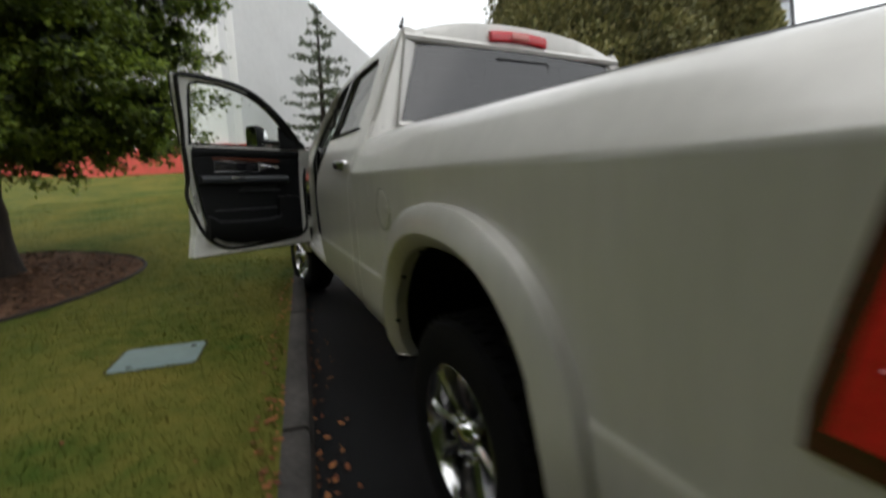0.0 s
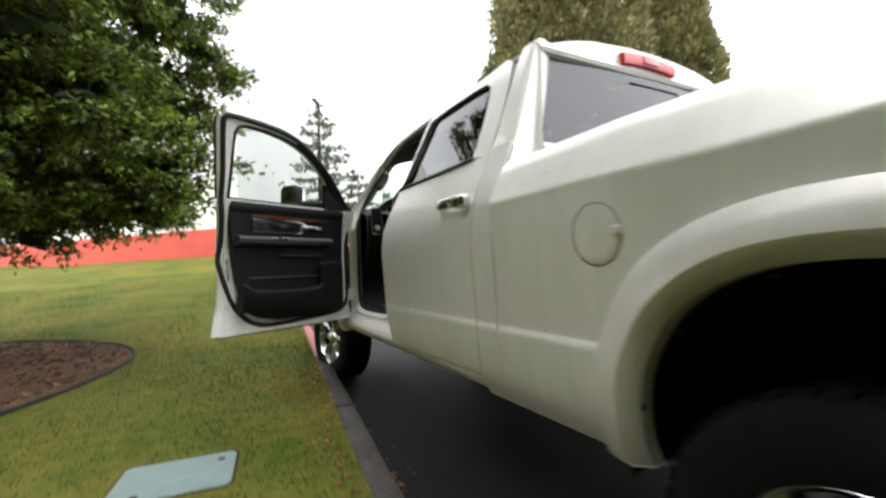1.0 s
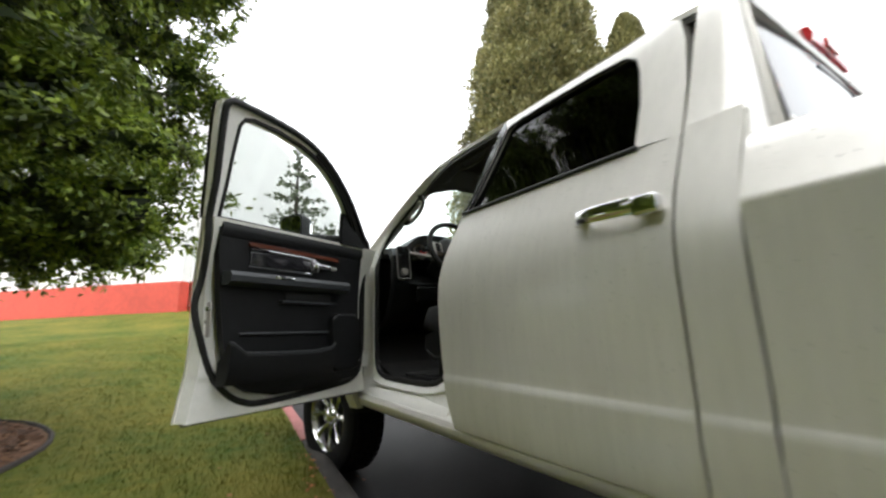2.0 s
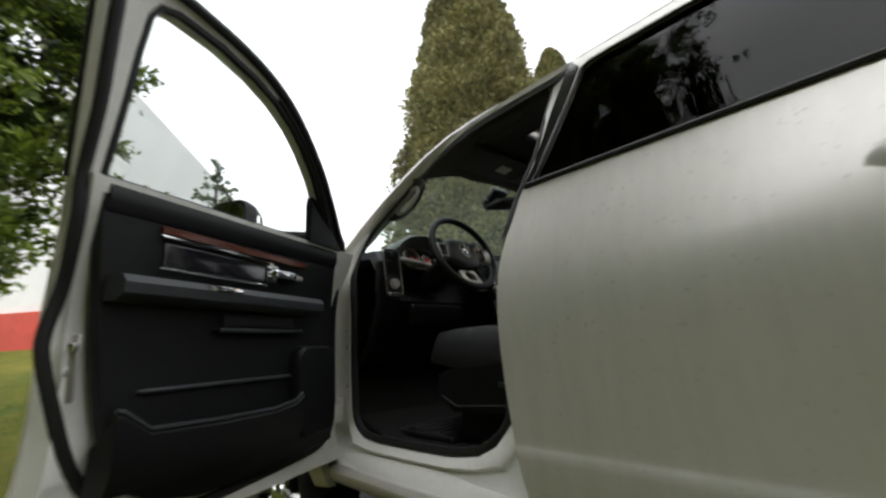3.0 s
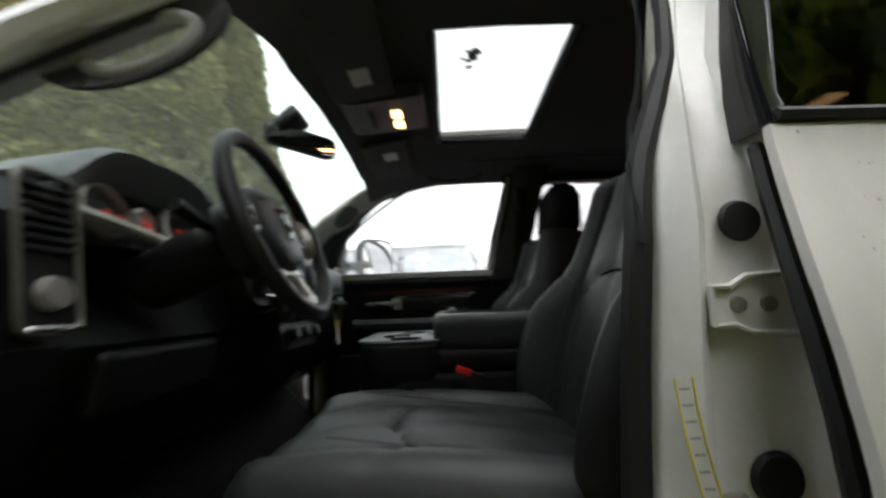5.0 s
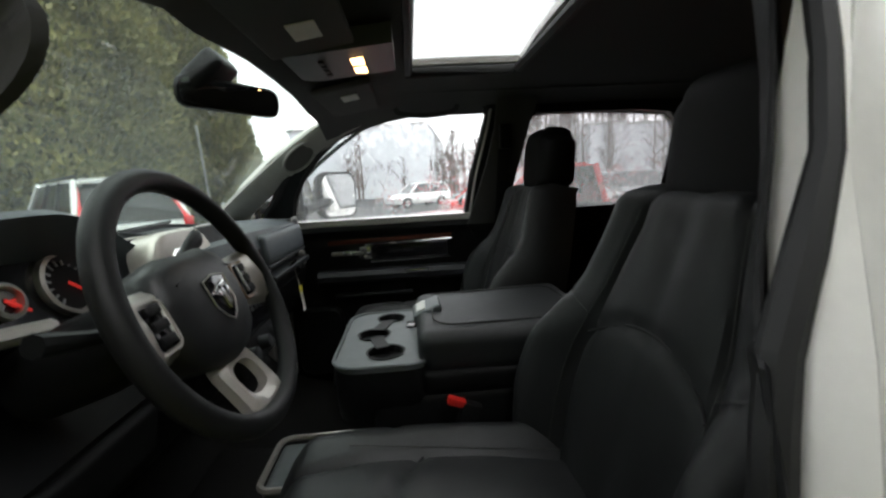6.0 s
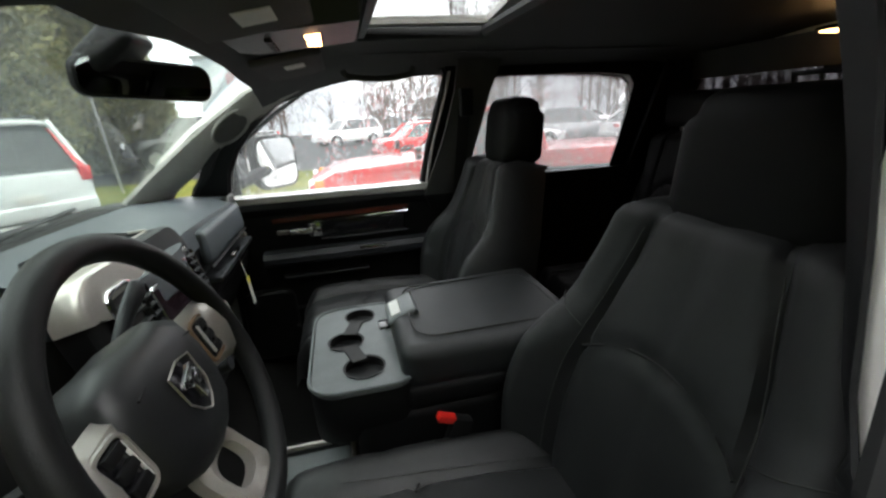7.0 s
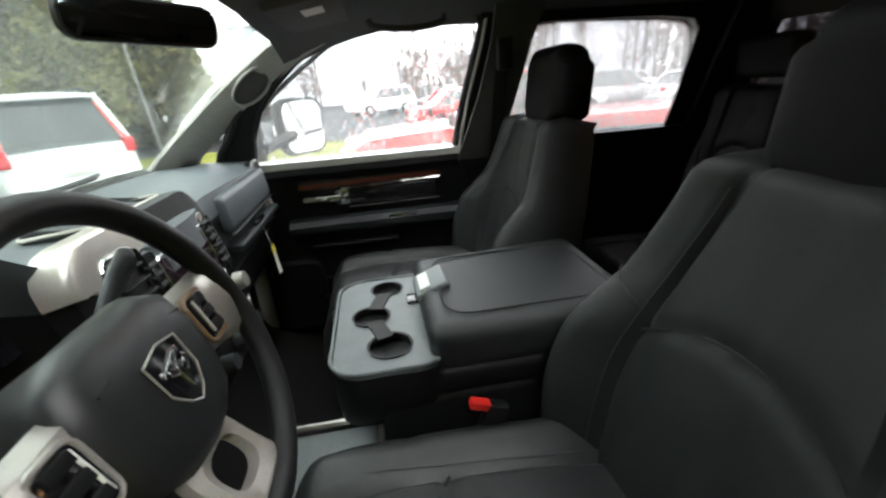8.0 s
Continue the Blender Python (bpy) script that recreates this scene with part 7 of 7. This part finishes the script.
def spire_tree(name, label, x, y, z, h, r, mat, seed, n, size, droop, power, bare, layered):
    t = thing(name, label, "tree", at=pose(x, y, z))
    rnd = random.Random(seed)
    part("trunk", tube([(0, 0, -0.2), (0.03, 0, h * 0.3), (0, 0.02, h * 0.7), (0, 0, h * 0.985)], [0.022 * h, 0.017 * h, 0.008 * h, 0.01], 8), BARK, t)
    cl, inner = [], []
    if layered:
        lv = int(h * 2.6)
        for k in range(lv):
            f = k / lv
            zz = h * (bare + (1 - bare) * f)
            L0 = r * (1 - f) ** power + 0.05
            for b in range(rnd.randint(5, 7)):
                a = rnd.uniform(0, 6.283)
                L = L0 * rnd.uniform(0.55, 1.1)
                d = Vector((math.cos(a), math.sin(a), 0))
                steps = max(3, int(L * 9))
                for s in range(steps):
                    g = (s + 0.5) / steps
                    p = d * (L * g) + Vector((0, 0, zz + droop * L * g + 0.25 * L * g * g))
                    for _ in range(2):
                        q = p + Vector((rnd.gauss(0, 0.07 * (1.2 - g) * L0), rnd.gauss(0, 0.07 * (1.2 - g) * L0), rnd.gauss(0, 0.04)))
                        cl.append((q, (d + Vector((0, 0, 0.25)))))
                if L > 0.4:
                    inner.append(((0, 0, zz), tuple(d * L * 0.9 + Vector((0, 0, zz + droop * L * 0.9 + 0.2 * L))), 0.012 * h * (1 - f) * 0.3 + 0.01))
        vs, fs = [], []
        for p, q, rr in inner:
            i = len(vs)
            p, q = Vector(p), Vector(q)
            w = Vector((0, 0, rr))
            vs += [p - w, p + w, q]
            fs.append((i, i + 1, i + 2))
        part("limbs", (vs, fs), BARK, t)
    else:
        for _ in range(n):
            f = rnd.random() ** 1.25
            a = rnd.uniform(0, 6.283)
            lump = 1 + 0.16 * noise.noise((math.cos(a) * 2.2, math.sin(a) * 2.2, f * h * 0.55 + seed)) + 0.10 * noise.noise((math.cos(a) * 6, math.sin(a) * 6, f * h * 1.6))
            rr = r * max(0.03, (1 - f) ** power) * lump * (0.86 + 0.2 * rnd.random() ** 2) * min(1, 0.75 + f * 3)
            d = Vector((math.cos(a), math.sin(a), 0))
            cl.append((d * rr + Vector((0, 0, h * (bare + (1 - bare) * f))), d + Vector((0, 0, 0.9))))
        # added core closes the crown; its dark colour stands for shade inside
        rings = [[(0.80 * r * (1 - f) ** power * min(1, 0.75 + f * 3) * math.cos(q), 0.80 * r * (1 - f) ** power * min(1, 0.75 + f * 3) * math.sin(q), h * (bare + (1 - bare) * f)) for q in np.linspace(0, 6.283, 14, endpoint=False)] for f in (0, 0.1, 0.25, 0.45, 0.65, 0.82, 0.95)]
        part("crown_core", loft(rings), shader("shaded_crown_core", (0.085, 0.085, 0.034), 1.0, 0, 0.4, 4) if "shaded_crown_core" not in bpy.data.materials else bpy.data.materials["shaded_crown_core"], t)
    tagged(part("crown", tufts(cl, size, rnd, 0.4, 2, 0.3), mat, t, angle=180), kind="stuff")
    return t


def grass_and_leaves():
    rnd = random.Random(3)
    vs, fs = [], []
    def blade(x, y, z, h):
        a = rnd.uniform(0, 6.283)
        dx, dy = math.cos(a) * 0.0026, math.sin(a) * 0.0026
        lx, ly = rnd.gauss(0, 0.4) * h, rnd.gauss(0, 0.4) * h
        i = len(vs)
        vs.extend(((x - dx, y - dy, z), (x + dx, y + dy, z), (x + lx, y + ly, z + h)))
        fs.append((i, i + 1, i + 2))
    for _ in range(150000):
        y = -1.8 + 13.5 * rnd.random() ** 1.7
        x = kerb_x(y) - 0.005 - 6.0 * rnd.random() ** 1.5
        if abs(x + 2.03) < 0.235 and abs(y - 1.96) < 0.19:
            continue
        if x > kerb_x(y) - 0.03 - 0.03 * noise.noise((y * 5, 1.0, 0.0)) and rnd.random() < 0.75:
            continue
        if ((x + 4.25) / 1.60) ** 2 + ((y - 4.65) / 1.80) ** 2 < 1.0:
            continue
        patch = noise.noise((x * 1.3, y * 1.3, 2.0))
        blade(x, y, lawn_z(x, y) - 0.004, (0.026 + 0.014 * patch) * rnd.uniform(0.6, 1.4))
    tagged(part("grass", (vs, fs), GRASS_B, angle=180), "short damp lawn grass", "grass", kind="stuff")
    vs, fs = [], []
    for k in range(560):
        if k < 420:
            y = -1.2 + 5.0 * rnd.random() ** 1.5
            x = kerb_x(y) + (-0.12 * rnd.random() ** 1.6 if k < 270 else 0.135 + 0.16 * rnd.random() ** 2.0)
            z = lawn_z(x, y) + 0.012 if k < 270 else 0.012
        else:
            y = rnd.uniform(-0.5, 11)
            x = kerb_x(y) - 5 * rnd.random()
            z = lawn_z(x, y) + 0.022
        s = rnd.uniform(0.007, 0.024)
        a = rnd.uniform(0, 6.283)
        u = Vector((math.cos(a), math.sin(a), rnd.uniform(-0.3, 0.3))) * s
        v = Vector((-math.sin(a), math.cos(a), rnd.uniform(-0.3, 0.3))) * s * 0.6
        c = Vector((x, y, z))
        i = len(vs)
        vs += [c - u, c - u * 0.2 + v, c + u, c - u * 0.2 - v]
        fs += [(i, i + 1, i + 2), (i, i + 2, i + 3)]
    tagged(part("fallen_leaves", (vs, fs), FALLEN, angle=180), "orange and brown fallen leaves", "leaves", kind="stuff")


def bare_woods():
    rnd = random.Random(12)
    vs, fs = [], []
    for k in range(260):
        a = radians(rnd.uniform(80, 165))
        dist = rnd.uniform(52, 75)
        x, y = math.sin(a) * dist, 2.5 + math.cos(a) * dist
        h = rnd.uniform(5, 9) * (1.0 if a < radians(103) else 1.9)
        def stick(p, q, w):
            s = (Vector(q) - Vector(p)).cross(Vector((x, y, 0))).normalized() * w
            i = len(vs)
            vs.extend((Vector(p) - s, Vector(p) + s, Vector(q) + s * 0.3, Vector(q) - s * 0.3))
            fs.append((i, i + 1, i + 2, i + 3))
        stick((x, y, 0), (x, y, h), 0.16)
        for _ in range(44):
            f = rnd.uniform(0.1, 0.95)
            b = rnd.uniform(0, 6.283)
            L = rnd.uniform(0.8, 3.0) * (1.1 - f * 0.7)
            p = Vector((x, y, h * f))
            q = p + Vector((math.cos(b) * L * 0.7, math.sin(b) * L * 0.7, L * 0.8))
            stick(p, q, 0.05)
            stick(p.lerp(q, 0.5), p.lerp(q, 0.5) + Vector((rnd.gauss(0, 0.7), rnd.gauss(0, 0.7), rnd.uniform(0.2, 1.0))), 0.03)
    tagged(part("bare_trees", (vs, fs), BRANCHES, angle=180), "leafless brown trees in the distance", "trees", kind="stuff")


# ---- parked vehicles ----
def car(name, label, category, at, paint, L, W, H, belt, hood, stations, lamps=None, pickup=False, rails=False, glass=None):
    """A parked vehicle from body sections along its length (x across, y forward, 0 at the rear)."""
    v = thing(name, label, category, at=at)
    g = glass or pane_mat("car_glass_" + name, (0.10, 0.11, 0.12), ior=1.7)
    def ring(y, w, z0, zb):
        return [(-w * 0.90, y, z0), (-w * 0.99, y, z0 + 0.12), (-w, y, z0 + 0.30), (-w * 0.985, y, zb - 0.12), (-w * 0.93, y, zb - 0.01), (-w * 0.85, y, zb), (0, y, zb + 0.03), (w * 0.85, y, zb), (w * 0.93, y, zb - 0.01), (w * 0.985, y, zb - 0.12), (w, y, z0 + 0.30), (w * 0.99, y, z0 + 0.12), (w * 0.90, y, z0)]
    part("body", loft([ring(y, W / 2 * s, z0, zb) for y, s, z0, zb in stations["body"]]), paint, v)
    gh = stations["cabin"]   # y at belt rear, roof rear, roof front, belt front
    for y0, y1, yr0, yr1 in (gh,):
        wb, wt = W / 2 * 0.92, W / 2 * 0.74
        zt = H
        roof = [[(x * (wt if k in (1, 2) else wt * 0.93), y, zt + dz + 0.03 * (1 - x * x)) for x in np.linspace(-1, 1, 9)] for k, (y, dz) in enumerate(((yr0, -0.05), (yr0 + 0.15, 0.0), (yr1 - 0.15, 0.0), (yr1, -0.05)))]
        part("roof", grid_shell(roof, (0, 0, -0.05)), paint, v)
        part("windscreen", grid_shell([[(x * (wb + (wt * 0.93 - wb) * k), y1 + (yr1 - y1) * k, belt + (zt - 0.06 - belt) * k) for x in np.linspace(-0.96, 0.96, 7)] for k in (0, 0.5, 1)], (0, -0.01, -0.01)), g, v)
        part("rear_screen", grid_shell([[(x * (wb + (wt * 0.93 - wb) * k), y0 + (yr0 - y0) * k, belt + (zt - 0.06 - belt) * k) for x in np.linspace(-0.90, 0.90, 7)] for k in (0, 0.5, 1)], (0, 0.01, 0)), g, v, "dark rear window")
        for s in (-1, 1):
            part("side_glass", grid_shell([[(s * (wb + (wt - wb) * k), (y0 + (yr0 - y0) * k) + ((y1 + (yr1 - y1) * k) - (y0 + (yr0 - y0) * k)) * u, belt + (zt - 0.05 - belt) * k) for u in np.linspace(0.03, 0.97, 6)] for k in (0, 0.5, 1)], (-s * 0.01, 0, 0)), g, v)
            for u in (0.0, 0.36, 0.68, 1.0):
                p = [(s * (wb + (wt - wb) * k + 0.006), (y0 + (yr0 - y0) * k) + ((y1 + (yr1 - y1) * k) - (y0 + (yr0 - y0) * k)) * u, belt + (zt - 0.03 - belt) * k) for k in (0, 0.5, 1)]
                part("pillar", tube(p, 0.045 if u in (0.0, 1.0) else 0.03, 6), paint if u in (0.0, 1.0) else GLOSSB, v)
            if rails:
                part("roof_rail", tube([(s * wt * 0.9, yr0 + 0.1, zt), (s * wt * 0.9, yr0 + 0.2, zt + 0.05), (s * wt * 0.9, yr1 - 0.2, zt + 0.05), (s * wt * 0.9, yr1 - 0.1, zt)], 0.02, 6), BLACKP, v)
    for y in stations["wheels"]:
        for s in (-1, 1):
            r = stations.get("wheel_r", 0.33)
            wm = axes((s * (W / 2 - 0.10), y, r), (0, s, 0), (0, 0, 1), (s, 0, 0))
            w = part("wheel", move(lathe([(r * 0.62, -0.10), (r * 0.95, -0.11), (r, -0.06), (r, 0.06), (r * 0.95, 0.11), (r * 0.62, 0.10)], 28), wm), TYRE, v)
            part("rim", move(lathe([(r * 0.63, 0.09), (r * 0.60, 0.06), (r * 0.2, 0.075), (0.0, 0.085)], 20), wm), RIMMET, w)
            for q in range(5):
                part("rim_spoke", move(box(r * 0.5, 0.05, 0.02, 0.006, 1, pose(0, 0, 0, 0, 0, 72 * q) @ pose(r * 0.36, 0, 0.092)), wm), RIMMET, w)
            part("wheel_arch", move(lathe([(r * 1.02, 0.096), (r * 1.20, 0.104), (r * 1.22, 0.06)], 24), wm), GLOSSB, v)
    for (x, y, z, sx, sy, sz, mat, lb) in lamps or ():
        for s in (-1, 1):
            part(lb, box(sx, sy, sz, min(sx, sy, sz) * 0.3, 2, pose(s * x, y, z)), mat, v)
    part("rear_bumper", span(-W / 2 * 0.95, W / 2 * 0.95, -0.06, 0.12, 0.36, 0.58, 0.05, 3), paint if not pickup else CHROME, v)
    part("number_plate", span(-0.16, 0.16, -0.075, -0.06, 0.62 if not pickup else 0.42, 0.74 if not pickup else 0.54, 0.004), PAPER, v)
    return v


def vehicles():
    suv = dict(body=[(0.0, 0.93, 0.36, 0.86), (0.03, 0.97, 0.34, 0.98), (0.12, 1.0, 0.32, 1.03), (1.2, 1.0, 0.30, 1.02), (3.1, 1.0, 0.30, 0.98), (3.4, 0.99, 0.30, 0.95), (4.2, 0.95, 0.32, 0.84), (4.5, 0.85, 0.36, 0.66)], cabin=(0.06, 3.3, 0.42, 2.6), wheels=(0.85, 3.6))
    v = car("suv", "white estate car with tall red tail lamps", "car", pose(6.45, 7.10, 0.16, 0, 0, -40), CARWHITE, 4.5, 1.80, 1.80, 1.04, 0.9, suv, rails=True, glass=pane_mat("grey_rear_glass", (0.16, 0.18, 0.19), ior=1.5, rough=0.2),
            lamps=[(0.80, 0.02, 0.96, 0.15, 0.10, 0.24, REDLAMP, "tail_lamp"), (0.72, 4.42, 0.72, 0.30, 0.10, 0.14, WHITEP, "headlamp"), (0.98, 2.7, 1.08, 0.16, 0.10, 0.12, CARWHITE, "door_mirror")])
    for s in (-1, 1):
        part("upper_tail_lamp", loft([[(s * (0.80 + a), 0.02 + b, 1.06) for a, b in ((-0.06, 0), (0.05, 0), (0.06, 0.10), (-0.04, 0.10))], [(s * (0.665 + a), 0.38 + b, 1.66) for a, b in ((-0.03, 0), (0.03, 0), (0.04, 0.10), (-0.02, 0.10))]]), REDLAMP, v, "tall red tail lamp")
    part("rear_spoiler", span(-0.60, 0.60, 0.30, 0.52, 1.72, 1.78, 0.02), CARWHITE, v)
    part("rear_wiper", tube([(0.0, 0.10, 1.08), (0.30, 0.14, 1.13)], 0.012, 5), BLACKP, v)
    pk = dict(body=[(0.0, 0.96, 0.50, 1.02), (0.05, 0.99, 0.46, 1.10), (1.9, 1.0, 0.44, 1.10), (1.95, 1.0, 0.44, 1.10), (3.4, 1.0, 0.42, 1.10), (3.7, 1.0, 0.42, 1.09), (4.6, 0.97, 0.44, 1.03), (4.95, 0.90, 0.48, 0.86)], cabin=(1.70, 3.30, 1.80, 2.70), wheels=(1.0, 4.0), wheel_r=0.36)
    car("small_pickup", "red compact pickup with amber corner lamps", "pickup truck", pose(5.45, -1.95, 0.05), CARRED, 4.95, 1.75, 1.72, 1.10, 1.0, pk, pickup=True,
        lamps=[(0.80, 4.82, 0.86, 0.10, 0.12, 0.16, AMBER, "corner_lamp"), (0.60, 4.93, 0.84, 0.26, 0.06, 0.16, WHITEP, "headlamp"), (0.82, 0.02, 0.86, 0.10, 0.10, 0.36, REDLAMP, "tail_lamp"), (0.98, 3.55, 1.20, 0.16, 0.08, 0.16, GLOSSB, "door_mirror")])
    pk2 = dict(body=[(0.0, 0.96, 0.55, 1.12), (0.05, 0.99, 0.52, 1.22), (2.0, 1.0, 0.50, 1.22), (4.2, 1.0, 0.48, 1.22), (4.4, 1.0, 0.48, 1.20), (5.4, 0.97, 0.50, 1.12), (5.8, 0.90, 0.52, 0.92)], cabin=(1.96, 4.45, 2.1, 3.75), wheels=(1.15, 4.75), wheel_r=0.41)
    car("dark_pickup", "black full-size pickup with bright wheels", "pickup truck", pose(20.5, 5.4, 0.16, 0, 0, 18), CARBLACK, 5.8, 2.0, 1.93, 1.22, 1.1, pk2, pickup=True,
        lamps=[(0.80, 5.72, 0.98, 0.32, 0.10, 0.20, WHITEP, "headlamp"), (0.90, 0.02, 1.0, 0.14, 0.10, 0.36, REDLAMP, "tail_lamp"), (1.12, 4.1, 1.34, 0.2, 0.1, 0.2, CHROME, "door_mirror")])
    sd = dict(body=[(0.0, 0.90, 0.36, 0.80), (0.05, 0.96, 0.33, 0.92), (0.9, 1.0, 0.28, 0.96), (2.2, 1.0, 0.27, 0.93), (3.2, 1.0, 0.28, 0.92), (4.2, 0.94, 0.31, 0.76), (4.55, 0.85, 0.36, 0.60)], cabin=(0.70, 3.25, 1.25, 2.45), wheels=(0.85, 3.65))
    rowcars = [(14.8, 1.2, 190, CARRED, 0), (16.5, -2.4, 186, CARWHITE, 0), (17.0, -5.6, 188, CARGREY, 1), (16.2, -8.9, 184, CARWHITE, 0), (30, 0.0, 30, CARWHITE, 1), (31, -5, 25, CARBLACK, 0), (30, -11, 20, CARGREY, 1), (29, -17, 24, CARWHITE, 0), (27, -22, 30, CARRED, 1), (13.0, -13.0, 200, CARGREY, 0)]
    for x, y, a, mt, st in rowcars:
        nm = {CARRED.name: "red", CARWHITE.name: "white", CARGREY.name: "grey", CARBLACK.name: "black"}[mt.name]
        s2 = dict(suv) if st else dict(sd)
        car("parked_car", nm + (" estate car" if st else " saloon car") + " parked in the wet lot", "car", pose(x, y, 0.0, 0, 0, a), mt, 4.5, 1.80, 1.66 if st else 1.45, 1.02 if st else 0.94, 0.9, s2,
            lamps=[(0.72, 0.02, 0.80, 0.24, 0.08, 0.14, REDLAMP, "tail_lamp"), (0.70, 4.46, 0.64, 0.28, 0.08, 0.12, WHITEP, "headlamp")])["group"] = "parked cars"
    pole = thing("sign_pole", "thin pale pole leaning slightly on the grass island", "pole", at=pose(11.9, 8.3, 0.12, 0, -6, 0))
    part("post", tube([(0, 0, 0), (0, 0, 3.4)], 0.035, 8), METALG, pole)
    part("cap", lathe([(0.0, 3.43), (0.04, 3.41), (0.045, 3.38)], 10), METALG, pole)


build_ground()
build_kerb()
build_warehouse()
build_mulch_and_lid()
TRUCK, ROOF_Z = build_truck()
chassis(TRUCK)
rain_beads()
dashboard(TRUCK)
steering(TRUCK)
cabin(TRUCK, ROOF_Z)
vehicles()
near_tree()
for k, (tx, ty, th, tr) in enumerate(((1.27, 14.9, 6.9, 2.6), (3.1, 16.4, 5.0, 1.9), (4.6, 17.6, 4.5, 1.8))):
    spire_tree("fir_tree", "dark fir with open tiers of upswept boughs", tx, ty, lawn_z(tx, ty) - 0.05, th, tr, FIR_M, 5 + k, 0, 0.15, -0.18, 0.9, 0.05, True)
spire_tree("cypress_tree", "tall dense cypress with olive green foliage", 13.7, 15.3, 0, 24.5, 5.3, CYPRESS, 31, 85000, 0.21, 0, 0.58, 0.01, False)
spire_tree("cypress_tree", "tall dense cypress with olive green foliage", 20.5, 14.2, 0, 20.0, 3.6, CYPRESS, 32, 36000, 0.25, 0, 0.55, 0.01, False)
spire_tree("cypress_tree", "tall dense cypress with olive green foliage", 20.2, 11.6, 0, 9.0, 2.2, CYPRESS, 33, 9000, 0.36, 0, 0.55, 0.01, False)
for k, (tx, ty, th) in enumerate(((-10.5, -2.5, 15), (-9.0, -8.5, 14), (-13.5, 1.5, 14), (-12.5, -14.0, 16), (-5.5, -15.5, 12))):
    spire_tree("conifer_tree", "tall dark evergreen at the lawn's far edge", tx, ty, 0.1, th, 3.0, NEEDLE, 40 + k, 9000, 0.5, 0, 0.7, 0.04, False)
for k, (x, y, h, r) in enumerate(((-13.5, -9.0, 13.0, 3.4), (-15.0, -3.0, 14.0, 3.6), (-14.0, 2.5, 12.0, 3.2), (-17.5, 7.0, 13.0, 3.4), (-10.5, -14.5, 13.0, 3.4), (-4.0, -19.0, 13.0, 3.6), (-4.1, -5.2, 22.0, 3.0), (-20.0, 12.0, 11.0, 3.2))):
    spire_tree("evergreen_tree", "tall dark evergreen standing across the lawn", x, y, 0.1, h, r, NEEDLE, 50 + k, 5000, 0.85, 0, 0.6, 0.03, False)
bare_woods()
grass_and_leaves()
